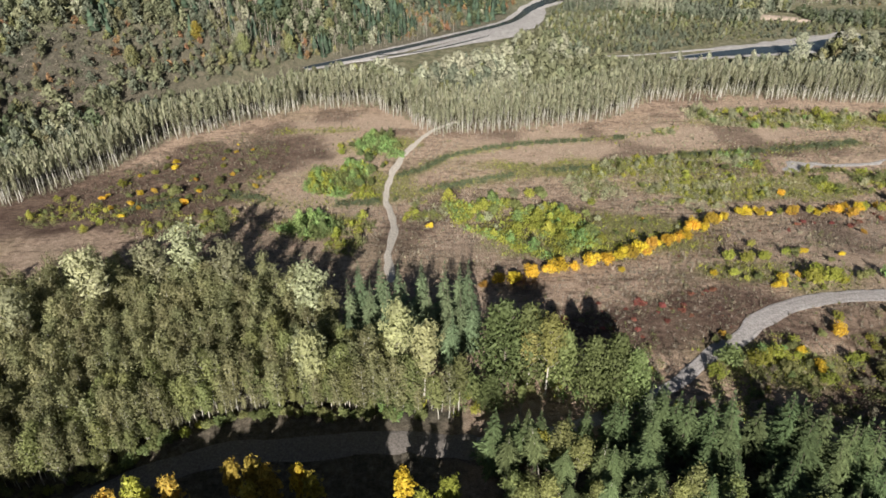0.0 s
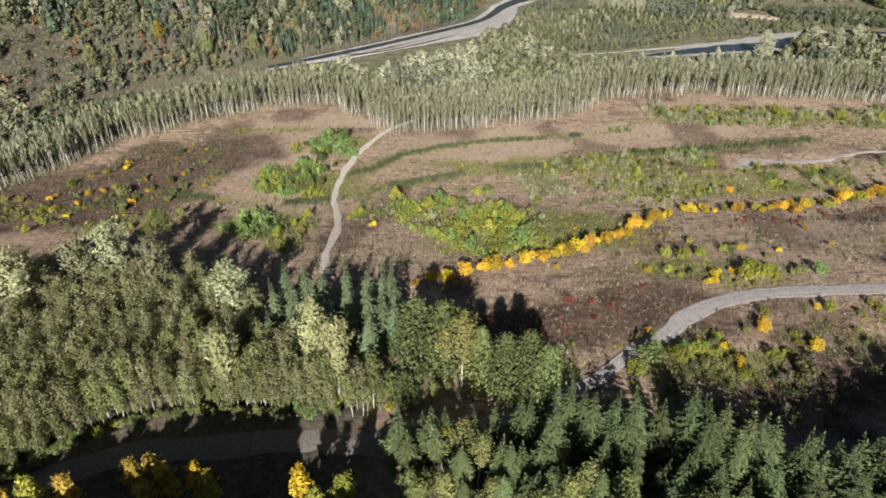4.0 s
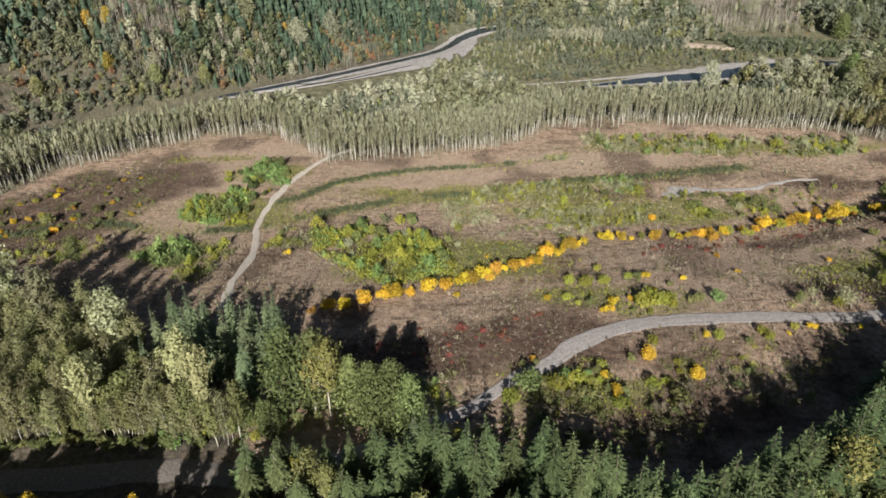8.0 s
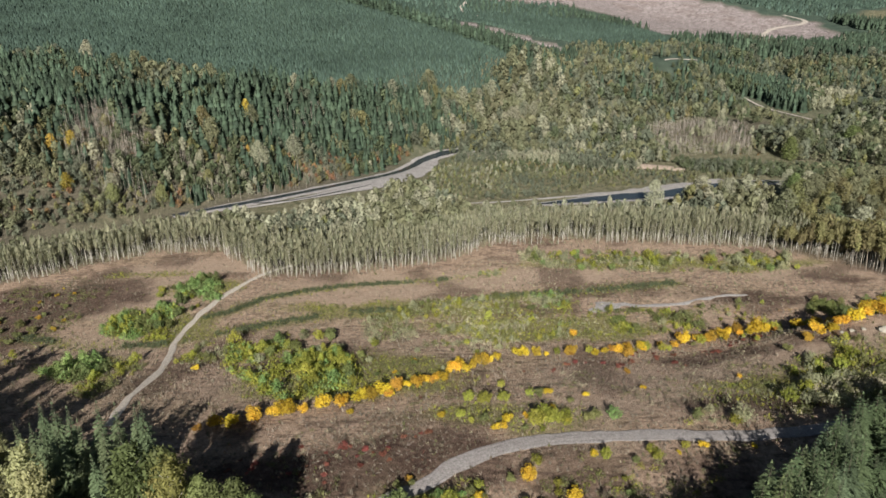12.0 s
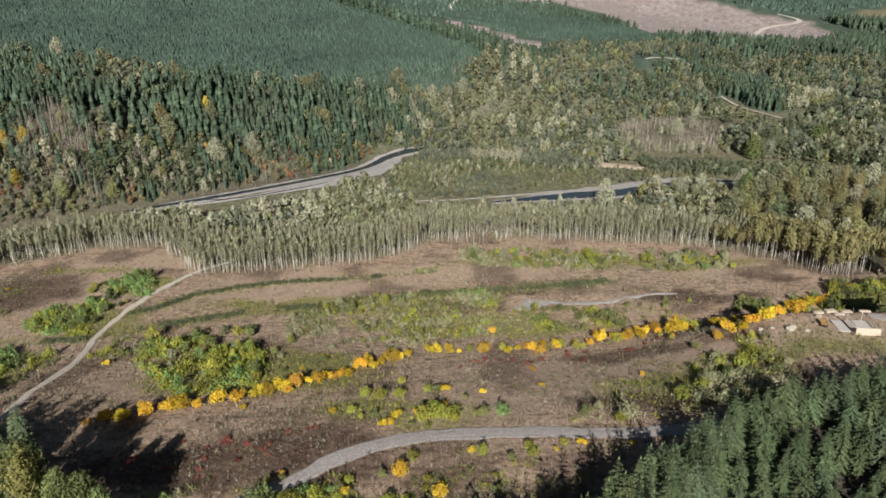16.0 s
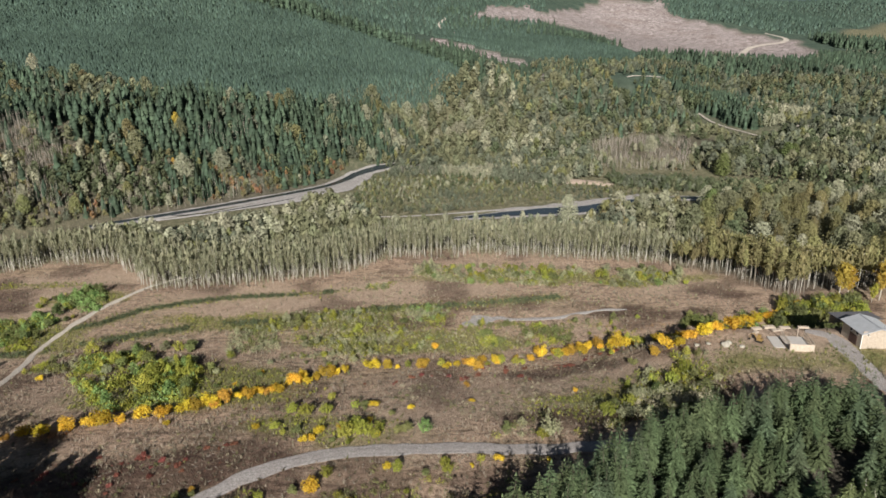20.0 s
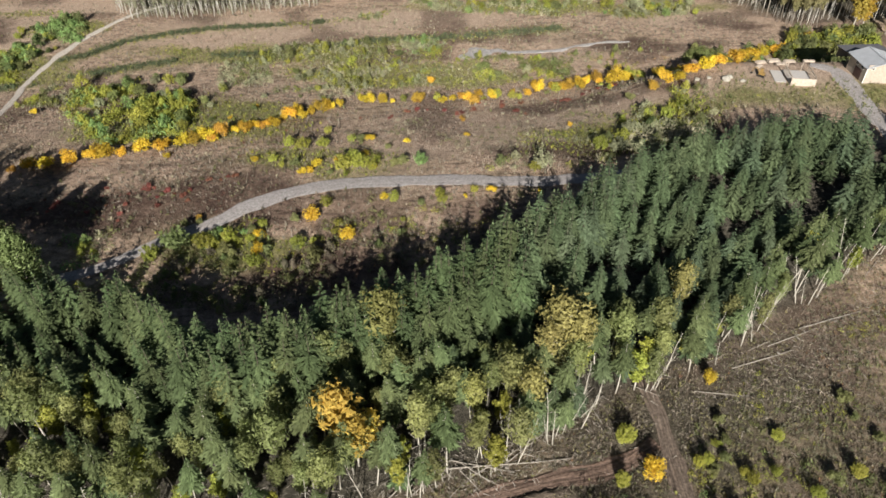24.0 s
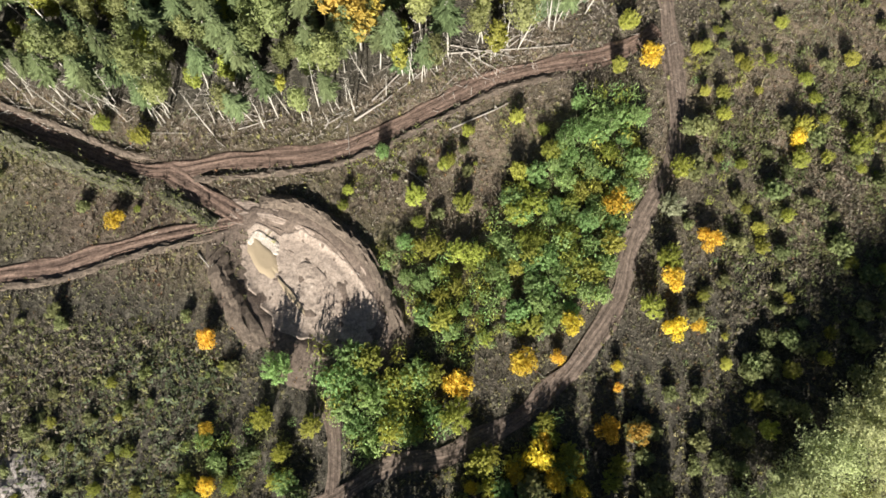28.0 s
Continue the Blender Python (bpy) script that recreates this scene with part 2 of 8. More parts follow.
class Mat:
    """A node material, put together step by step."""

    def __init__(self, name):
        self.m = bpy.data.materials.new(name)
        self.m.use_nodes = True
        self.t = self.m.node_tree
        self.p = self.t.nodes["Principled BSDF"]
        self.p.inputs["Specular IOR Level"].default_value = 0.2

    def add(self, kind, **inputs):
        n = self.t.nodes.new(kind)
        for k, v in inputs.items():
            self.put(v, n.inputs[k.replace("_", " ")])
        return n

    def put(self, v, socket):
        if isinstance(v, bpy.types.NodeSocket):
            self.t.links.new(v, socket)
        elif isinstance(v, tuple) and len(v) == 3 and socket.type == "RGBA":
            socket.default_value = (*v, 1)
        else:
            socket.default_value = v

    def noise(self, scale, detail=4.0, rough=0.6, stretch=None):
        co = self.t.nodes.new("ShaderNodeNewGeometry").outputs["Position"]
        if stretch:
            mp = self.t.nodes.new("ShaderNodeMapping")
            mp.inputs["Scale"].default_value = stretch
            self.t.links.new(co, mp.inputs[0])
            co = mp.outputs[0]
        return self.add("ShaderNodeTexNoise", Vector=co, Scale=scale, Detail=detail, Roughness=rough).outputs[0]

    def own_noise(self, scale, detail=3.0):
        co = self.t.nodes.new("ShaderNodeTexCoord").outputs["Object"]
        return self.add("ShaderNodeTexNoise", Vector=co, Scale=scale, Detail=detail).outputs[0]

    def ramp(self, fac, *stops):
        n = self.add("ShaderNodeValToRGB", Fac=fac)
        el = n.color_ramp.elements
        while len(el) < len(stops):
            el.new(0.5)
        for e, (at, c) in zip(el, stops):
            e.position, e.color = at, (*c, 1) if isinstance(c, tuple) else (c, c, c, 1)
        return n.outputs[0]

    def mix(self, fac, a, b, kind="MIX"):
        n = self.t.nodes.new("ShaderNodeMix")
        n.data_type, n.blend_type = "RGBA", kind
        for v, i in ((fac, 0), (a, 6), (b, 7)):
            self.put(v, n.inputs[i])
        return n.outputs[2]

    def math(self, op, a, b=0.0):
        n = self.t.nodes.new("ShaderNodeMath")
        n.operation = op
        self.put(a, n.inputs[0]), self.put(b, n.inputs[1])
        return n.outputs[0]

    def attr(self, name, channel):
        n = self.t.nodes.new("ShaderNodeAttribute")
        n.attribute_name = name
        s = self.t.nodes.new("ShaderNodeSeparateColor")
        self.t.links.new(n.outputs[0], s.inputs[0])
        return s.outputs[channel]

    def done(self, colour, rough=0.85, bump=None, depth=0.1, metal=0.0):
        self.put(colour, self.p.inputs["Base Color"])
        self.put(rough, self.p.inputs["Roughness"])
        self.p.inputs["Metallic"].default_value = metal
        if bump is not None:
            b = self.add("ShaderNodeBump", Height=bump, Distance=depth)
            self.t.links.new(b.outputs[0], self.p.inputs["Normal"])
        return self.m


def leaf_material(name, dark, mid, light, through=0.42, patch=0.0, vary=0.34):
    """Foliage: each leaf clump its own shade, each tree a little different, light shining through."""
    k = Mat(name)
    geo = k.t.nodes.new("ShaderNodeNewGeometry")
    info = k.t.nodes.new("ShaderNodeObjectInfo")
    c = k.ramp(geo.outputs["Random Per Island"], (0.0, dark), (0.5, mid), (1.0, light))
    own = k.t.nodes.new("ShaderNodeAttribute")
    own.attribute_name = "tone"
    pick = k.math("FRACT", k.math("ADD", info.outputs["Random"], own.outputs["Fac"]))
    tone = k.ramp(pick, (0.0, 1 - vary), (0.5, 1.0), (1.0, 1 + vary))
    if patch:
        tone = k.mix(1.0, tone, k.ramp(k.noise(patch, 2.0), (0.3, 0.8), (0.5, 1.0), (0.7, 1.2)), "MULTIPLY")
    c = k.mix(1.0, c, tone, "MULTIPLY")
    shift = k.math("MULTIPLY_ADD", k.math("FRACT", k.math("MULTIPLY", pick, 7.3)), 0.036)
    shift.node.inputs[2].default_value = 0.482
    c = k.add("ShaderNodeHueSaturation", Color=c, Hue=shift, Saturation=0.95).outputs[0]
    k.done(c, 0.62)
    tr = k.add("ShaderNodeBsdfTranslucent", Color=c)
    mx = k.add("ShaderNodeMixShader", Fac=through)
    k.t.links.new(k.p.outputs[0], mx.inputs[1]), k.t.links.new(tr.outputs[0], mx.inputs[2])
    k.t.links.new(mx.outputs[0], k.t.nodes["Material Output"].inputs[0])
    return k.m


def bark_material(name, a, b, scale=3.0):
    k = Mat(name)
    n = k.own_noise(scale, 5.0)
    return k.done(k.ramp(n, (0.35, a), (0.65, b)), 0.9, n, 0.05)


LEAF = {}
LEAF["fir"] = leaf_material("fir_needles", (0.063, 0.088, 0.042), (0.105, 0.146, 0.07), (0.147, 0.204, 0.098), 0.14, 0.0, 0.25)
LEAF["fir_blue"] = leaf_material("spruce_needles", (0.065, 0.09, 0.05), (0.109, 0.15, 0.084), (0.153, 0.21, 0.118), 0.14, 0.0, 0.25)
LEAF["spruce"] = leaf_material("clump_spruce_needles", (0.095, 0.125, 0.065), (0.158, 0.208, 0.108), (0.213, 0.281, 0.146), 0.14, 0.0, 0.2)
LEAF["alder"] = leaf_material("alder_leaves", (0.167, 0.169, 0.084), (0.27, 0.272, 0.135), (0.365, 0.367, 0.182), 0.5, 0.0, 0.28)
LEAF["olive"] = leaf_material("olive_leaves", (0.127, 0.138, 0.053), (0.205, 0.222, 0.085), (0.277, 0.3, 0.115), 0.45, 0.0, 0.3)
LEAF["silver"] = leaf_material("silver_poplar_leaves", (0.221, 0.228, 0.135), (0.335, 0.345, 0.205), (0.452, 0.466, 0.277), 0.42)
LEAF["cream"] = leaf_material("cream_poplar_leaves", (0.288, 0.284, 0.144), (0.4, 0.395, 0.2), (0.5, 0.494, 0.25), 0.42, 0.0, 0.08)
LEAF["maple"] = leaf_material("maple_leaves", (0.102, 0.127, 0.046), (0.165, 0.205, 0.075), (0.223, 0.277, 0.101))
LEAF["gold"] = leaf_material("golden_leaves", (0.42, 0.27, 0.012), (0.68, 0.47, 0.02), (0.85, 0.66, 0.05))
LEAF["orange"] = leaf_material("orange_leaves", (0.325, 0.208, 0.023), (0.5, 0.32, 0.035), (0.6, 0.384, 0.042), 0.42)
LEAF["lime"] = leaf_material("yellow_green_leaves", (0.18, 0.19, 0.03), (0.34, 0.36, 0.055), (0.46, 0.48, 0.085), 0.42)
LEAF["willow"] = leaf_material("willow_leaves", (0.141, 0.21, 0.069), (0.235, 0.35, 0.115), (0.376, 0.56, 0.184), 0.42, 0.0, 0.2)
LEAF["red"] = leaf_material("red_leaves", (0.132, 0.047, 0.033), (0.22, 0.078, 0.055), (0.286, 0.101, 0.072), 0.35)
LEAF["dry"] = leaf_material("dry_weeds", (0.167, 0.146, 0.115), (0.27, 0.235, 0.185), (0.365, 0.317, 0.25), 0.2)
LEAF["heath"] = leaf_material("brown_brush", (0.084, 0.073, 0.051), (0.135, 0.117, 0.083), (0.196, 0.17, 0.12), 0.2)
LEAF["straw"] = leaf_material("pale_straw", (0.260, 0.240, 0.163), (0.400, 0.370, 0.250), (0.520, 0.481, 0.325), 0.25)
LEAF["fir_light"] = leaf_material("light_fir_needles", (0.077, 0.1, 0.041), (0.128, 0.166, 0.068), (0.173, 0.224, 0.092), 0.14, 0.0, 0.25)
LEAF["belt"] = leaf_material("belt_leaves", (0.198, 0.202, 0.13), (0.275, 0.28, 0.18), (0.344, 0.35, 0.225), 0.42, 0.0, 0.15)
LEAF["scrub"] = leaf_material("grey_scrub", (0.093, 0.086, 0.06), (0.155, 0.143, 0.1), (0.232, 0.214, 0.15), 0.25)
LEAF["fir_mid"] = leaf_material("green_fir_needles", (0.062, 0.086, 0.036), (0.104, 0.144, 0.06), (0.146, 0.202, 0.084), 0.14, 0.0, 0.25)
LEAF["birch"] = leaf_material("birch_leaves", (0.167, 0.187, 0.069), (0.27, 0.302, 0.112), (0.351, 0.393, 0.146), 0.5, 0.0, 0.3)
LEAF["sallow"] = leaf_material("sallow_leaves", (0.25, 0.275, 0.125), (0.40, 0.435, 0.20), (0.52, 0.56, 0.26), 0.42, 0.0, 0.15)
LEAF["ochre"] = leaf_material("ochre_leaves", (0.171, 0.165, 0.053), (0.285, 0.275, 0.088), (0.37, 0.358, 0.114))
LEAF["umber"] = leaf_material("brown_olive_leaves", (0.165, 0.156, 0.072), (0.258, 0.243, 0.112), (0.345, 0.325, 0.15), 0.42)
LEAF["sage"] = leaf_material("sage_leaves", (0.102, 0.118, 0.039), (0.185, 0.215, 0.07), (0.268, 0.312, 0.102), 0.42)
LEAF["amber"] = leaf_material("amber_leaves", (0.32, 0.235, 0.035), (0.52, 0.385, 0.06), (0.66, 0.52, 0.1))
# far_silver, far_lime, far_alder and far_olive hold a blue-grey tint of distance haze
LEAF["far_silver"] = leaf_material("hazy_poplar_leaves", (0.238, 0.241, 0.169), (0.33, 0.335, 0.235), (0.396, 0.402, 0.282), 0.3, 0.0, 0.22)
LEAF["far_lime"] = leaf_material("hazy_yellow_green_leaves", (0.155, 0.162, 0.068), (0.215, 0.225, 0.095), (0.258, 0.27, 0.114), 0.3)
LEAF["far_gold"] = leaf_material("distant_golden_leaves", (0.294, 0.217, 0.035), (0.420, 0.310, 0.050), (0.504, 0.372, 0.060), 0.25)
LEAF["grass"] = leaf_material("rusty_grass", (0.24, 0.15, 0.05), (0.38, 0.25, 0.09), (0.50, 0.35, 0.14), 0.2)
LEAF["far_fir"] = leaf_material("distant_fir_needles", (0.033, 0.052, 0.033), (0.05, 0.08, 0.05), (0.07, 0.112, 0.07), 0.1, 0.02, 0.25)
LEAF["far_alder"] = leaf_material("hazy_alder_leaves", (0.109, 0.124, 0.086), (0.152, 0.172, 0.12), (0.19, 0.215, 0.15), 0.3, 0.04, 0.26)
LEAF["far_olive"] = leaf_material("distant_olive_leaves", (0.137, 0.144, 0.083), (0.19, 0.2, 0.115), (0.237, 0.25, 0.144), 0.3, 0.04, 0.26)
# needles made bluer, with the haze over the hills in their colour
LEAF["young"] = leaf_material("hazy_young_fir_needles", (0.048, 0.078, 0.06), (0.064, 0.104, 0.08), (0.08, 0.13, 0.1), 0.1, 0.012, 0.16)
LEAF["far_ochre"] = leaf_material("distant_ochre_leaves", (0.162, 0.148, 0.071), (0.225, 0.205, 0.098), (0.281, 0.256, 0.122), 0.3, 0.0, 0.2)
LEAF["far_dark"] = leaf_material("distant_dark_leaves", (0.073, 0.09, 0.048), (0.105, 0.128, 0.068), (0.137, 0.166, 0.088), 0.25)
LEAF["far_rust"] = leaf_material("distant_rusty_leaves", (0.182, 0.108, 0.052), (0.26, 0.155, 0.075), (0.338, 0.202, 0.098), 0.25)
BARK_PALE = bark_material("pale_alder_bark", (0.34, 0.32, 0.27), (0.62, 0.59, 0.52))
BARK_GREYISH = bark_material("weathered_pale_bark", (0.36, 0.35, 0.31), (0.60, 0.585, 0.54))
BARK_DARK = bark_material("dark_fir_bark", (0.06, 0.05, 0.04), (0.12, 0.10, 0.08))
BARK_GREY = bark_material("grey_bark", (0.16, 0.14, 0.115), (0.30, 0.27, 0.23))
BARK_DEAD = bark_material("bleached_dead_wood", (0.24, 0.215, 0.185), (0.44, 0.405, 0.355), 1.5)


def ground_material():
    k = Mat("clearing_ground")
    fine, mid, big = k.noise(0.62, 9.0, 0.82), k.noise(0.16, 6.0, 0.7), k.noise(0.04, 4.0)
    tan = k.ramp(fine, (0.34, (0.16, 0.112, 0.080)), (0.5, (0.41, 0.300, 0.224)), (0.66, (0.63, 0.485, 0.372)))
    tan = k.mix(k.ramp(mid, (0.50, 0.0), (0.64, 0.8)), tan, k.ramp(fine, (0.34, (0.085, 0.058, 0.043)), (0.66, (0.25, 0.18, 0.138))))
    tan = k.mix(k.ramp(big, (0.5, 0.0), (0.64, 0.22)), tan, k.ramp(fine, (0.3, (0.14, 0.135, 0.07)), (0.7, (0.30, 0.28, 0.15))))
    rows = k.noise(0.28, 7.0, 0.75, (0.5, 1.6, 1.0))
    tan = k.mix(k.ramp(rows, (0.53, 0.0), (0.60, 0.75)), tan, k.ramp(fine, (0.4, (0.06, 0.04, 0.03)), (0.62, (0.20, 0.145, 0.11))))
    chips = k.noise(3.0, 3.0, 0.6)
    tan = k.mix(k.ramp(chips, (0.66, 0.0), (0.72, 0.6)), tan, (0.52, 0.45, 0.38))
    edge = k.ramp(mid, (0.3, 0.6), (0.7, 1.0))
    green = k.ramp(fine, (0.3, (0.11, 0.115, 0.040)), (0.7, (0.30, 0.29, 0.115)))
    bare = k.ramp(fine, (0.32, (0.29, 0.215, 0.16)), (0.68, (0.55, 0.43, 0.335)))
    heath = k.ramp(fine, (0.32, (0.036, 0.022, 0.018)), (0.68, (0.12, 0.074, 0.058)))
    # soil of woods and rough ground, dark enough to hold plant shade too
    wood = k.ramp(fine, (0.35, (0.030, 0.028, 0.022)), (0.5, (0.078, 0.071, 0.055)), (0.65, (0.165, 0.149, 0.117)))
    far = k.ramp(k.noise(0.22, 8.0, 0.8), (0.36, (0.07, 0.078, 0.045)), (0.5, (0.17, 0.165, 0.10)), (0.64, (0.30, 0.27, 0.19)))
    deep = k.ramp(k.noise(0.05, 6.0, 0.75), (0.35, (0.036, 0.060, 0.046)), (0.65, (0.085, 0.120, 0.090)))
    # clear-cut slash; its pink leans blue for the haze of distance
    cut = k.mix(k.ramp(k.noise(0.11, 9.0, 0.85, (1, 2.4, 1)), (0.45, 0.0), (0.56, 1.0)), (0.12, 0.098, 0.096), (0.49, 0.435, 0.43))
    cut = k.mix(k.ramp(k.noise(0.018, 5.0, 0.7, (1, 2.0, 1)), (0.5, 0.0), (0.62, 0.6)), cut, (0.20, 0.155, 0.14))
    # blue haze painted as the ground colour of the farthest hills
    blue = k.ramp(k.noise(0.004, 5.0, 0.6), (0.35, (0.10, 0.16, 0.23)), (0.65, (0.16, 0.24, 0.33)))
    c = tan
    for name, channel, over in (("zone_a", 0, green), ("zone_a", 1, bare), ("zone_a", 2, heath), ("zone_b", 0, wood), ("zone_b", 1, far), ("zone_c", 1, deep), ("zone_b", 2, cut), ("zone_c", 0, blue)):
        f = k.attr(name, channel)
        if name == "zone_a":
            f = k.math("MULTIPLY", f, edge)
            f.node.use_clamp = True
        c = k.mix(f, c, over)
    c = k.mix(1.0, c, k.ramp(k.noise(4.2, 6.0, 0.85), (0.34, 0.55), (0.5, 1.0), (0.66, 1.5)), "MULTIPLY")
    return k.done(c, 0.95, k.math("ADD", fine, mid), 0.6)


def dirt_material(name, a, b, c, scale=1.6, streak=0.0):
    """Bare soil; streak draws lighter and darker lines along a wheel track."""
    k = Mat(name)
    n, m = k.noise(scale, 7.0, 0.7), k.noise(scale * 0.18, 4.0)
    col = k.mix(k.ramp(m, (0.4, 0.0), (0.65, 0.8)), k.ramp(n, (0.3, a), (0.7, b)), c)
    col = k.mix(1.0, col, k.ramp(k.noise(2.6, 6.0, 0.8), (0.34, 0.55), (0.5, 1.0), (0.66, 1.5)), "MULTIPLY")
    if streak:
        lane = k.t.nodes.new("ShaderNodeAttribute")
        lane.attribute_name = "lane"
        lines = k.add("ShaderNodeTexNoise", Vector=lane.outputs["Vector"], Scale=1.0, Detail=5.0, Roughness=0.7).outputs[0]
        col = k.mix(streak, col, k.ramp(lines, (0.36, 0.45), (0.5, 1.0), (0.62, 1.6)), "MULTIPLY")
        n = k.math("ADD", n, lines)
    return k.done(col, 0.95, n, 0.12)


GROUND = ground_material()
DIRT = dirt_material("reddish_dirt", (0.085, 0.055, 0.042), (0.21, 0.15, 0.118), (0.14, 0.098, 0.076), streak=0.9)
TRACK_M = dirt_material("brown_track_dirt", (0.075, 0.058, 0.046), (0.21, 0.165, 0.132), (0.13, 0.10, 0.08), 1.0, 0.8)
GRAVEL_M = dirt_material("grey_gravel", (0.255, 0.24, 0.235), (0.42, 0.395, 0.385), (0.30, 0.275, 0.265), 2.5)
ASPHALT = dirt_material("dark_worn_road", (0.13, 0.115, 0.105), (0.20, 0.18, 0.165), (0.16, 0.145, 0.135))
RING_M = dirt_material("rutted_tan_soil", (0.15, 0.118, 0.094), (0.36, 0.295, 0.245), (0.24, 0.19, 0.155), 0.9, 1.0)
SAND = dirt_material("pale_sand", (0.21, 0.168, 0.135), (0.45, 0.375, 0.31), (0.31, 0.25, 0.202), 0.9)
PALE_PATH = dirt_material("pale_path_dirt", (0.38, 0.345, 0.30), (0.60, 0.55, 0.49), (0.48, 0.435, 0.385), 1.2)
PALE_SAND = dirt_material("white_fine_sand", (0.40, 0.35, 0.29), (0.62, 0.55, 0.47), (0.50, 0.44, 0.37), 1.2)
STREAM_STONE = dirt_material("pale_stream_gravel", (0.24, 0.23, 0.225), (0.46, 0.44, 0.43), (0.33, 0.315, 0.305), 0.7)
RIVER_STONE = dirt_material("river_gravel", (0.24, 0.23, 0.225), (0.47, 0.45, 0.44), (0.33, 0.315, 0.305), 0.35)


def water_material(name, deep):
    k = Mat(name)
    k.p.inputs["Specular IOR Level"].default_value = 0.5
    return k.done(deep, 0.12, k.noise(0.9, 4.0), 0.06)


# base colour leans blue to add to the reflected sky
WATER = water_material("river_water", (0.034, 0.044, 0.052))
MUDDY = water_material("muddy_puddle", (0.34, 0.275, 0.185))

# ---------------------------------------------------------------- meshes


def mesh(name, verts, faces, *mats, smooth=False):
    me = bpy.data.meshes.new(name)
    me.from_pydata(np.asarray(verts).tolist(), [], faces if isinstance(faces, list) else faces.tolist())
    for m in mats:
        me.materials.append(m)
    if smooth:
        me.polygons.foreach_set("use_smooth", np.ones(len(me.polygons), bool))
    me.update()
    return me


def part(name, me, parent, label=""):
    ob = new(name, me)
    ob.parent = parent
    return tagged(ob, label)


def leaves(rng, at, out, size, long=1.7, upright=0.0, loose=0.55):
    """Leaf sprays: one slim triangle at each place, facing roughly outwards."""
    n = len(at)
    nrm = out + rng.normal(0, loose, (n, 3))
    nrm /= np.linalg.norm(nrm, axis=1)[:, None] + 1e-9
    side = np.cross(nrm, rng.normal(0, 1, (n, 3)) * (1 - upright) + np.array([0, 0, 1]) * upright)
    side /= np.linalg.norm(side, axis=1)[:, None] + 1e-9
    up = np.cross(side, nrm)
    s = (size * rng.uniform(0.6, 1.4, n))[:, None]
    v = np.stack([at - up * s * long * 0.45 - side * s * 0.5, at - up * s * long * 0.35 + side * s * 0.5, at + up * s * long * 0.55], 1).reshape(-1, 3)
    return v, np.arange(3 * n).reshape(-1, 3)


def tube(points, radii, sides=6):
    v, f = [], []
    points = [Vector(p) for p in points]
    for i, (p, r) in enumerate(zip(points, radii)):
        d = (points[min(i + 1, len(points) - 1)] - points[max(i - 1, 0)]).normalized()
        a = d.orthogonal().normalized()
        b = d.cross(a)
        v += [p + (a * math.cos(2 * math.pi * k / sides) + b * math.sin(2 * math.pi * k / sides)) * r for k in range(sides)]
    for i in range(len(points) - 1):
        for k in range(sides):
            j, l = i * sides, (k + 1) % sides
            f.append((j + k, j + l, j + sides + l, j + sides + k))
    f.append(tuple(range(sides))[::-1])
    f.append(tuple(len(v) - sides + k for k in range(sides)))
    return v, f


def join(*pieces):
    v, f = [], []
    for pv, pf in pieces:
        n = len(v)
        v += [tuple(p) for p in pv]
        f += [tuple(i + n for i in face) for face in pf]
    return v, f


def fir_crown(seed, levels=16, base=0.14, wide=0.19, leaf=LEAF["fir"]):
    """Whorls of layered boughs round the stem, each a spine with side sprays; height 1."""
    rng = np.random.default_rng(seed)
    f, v = [], []
    for i in range(levels):
        t = i / (levels - 1)
        h = base + (0.985 - base) * t
        r = wide * (1 - t) ** 1.0 * 1.08 * rng.uniform(0.84, 1.1) + 0.008
        if t < 0.12:
            r *= 0.75
        count = 9 if t < 0.7 else 6
        for a in np.arange(count) * (2 * np.pi / count) + rng.uniform(0, 6.3):
            a += rng.normal(0, 0.16)
            q = r * rng.uniform(0.62, 1.18)
            d, s = np.array([np.cos(a), np.sin(a), 0]), np.array([-np.sin(a), np.cos(a), 0])
            z0, drop = h + rng.normal(0, 0.008), q * rng.uniform(0.35, 0.6) * (1 - 0.4 * t)
            spot = lambda u, w=0.0: d * q * u + s * w + [0, 0, z0 + 0.20 * q * u - drop * u * u]
            n = len(v)
            w = 0.17 * q
            v += [spot(0.05), spot(0.55, w), spot(1.06), spot(0.55, -w)]
            f += [(n, n + 1, n + 2), (n, n + 2, n + 3)]
            for u in (0.28, 0.5, 0.72):
                for sgn in (-1, 1):
                    reach = q * (0.5 - 0.22 * u) * rng.uniform(0.75, 1.2)
                    n = len(v)
                    tip = spot(u, 0) + d * reach * 0.85 + s * sgn * reach * 0.62 - [0, 0, reach * rng.uniform(0.05, 0.35)]
                    v += [spot(u - 0.10), spot(u + 0.14), tip]
                    f.append((n, n + 1, n + 2))
    n = len(v)
    v += [np.array([0, 0, 1.0]), np.array([0.012, 0, 0.955]), np.array([-0.012, 0.01, 0.955]), np.array([0, -0.012, 0.955])]
    f += [(n, n + 1, n + 2), (n, n + 2, n + 3), (n, n + 3, n + 1)]
    return mesh("fir_crown", v, f, leaf)


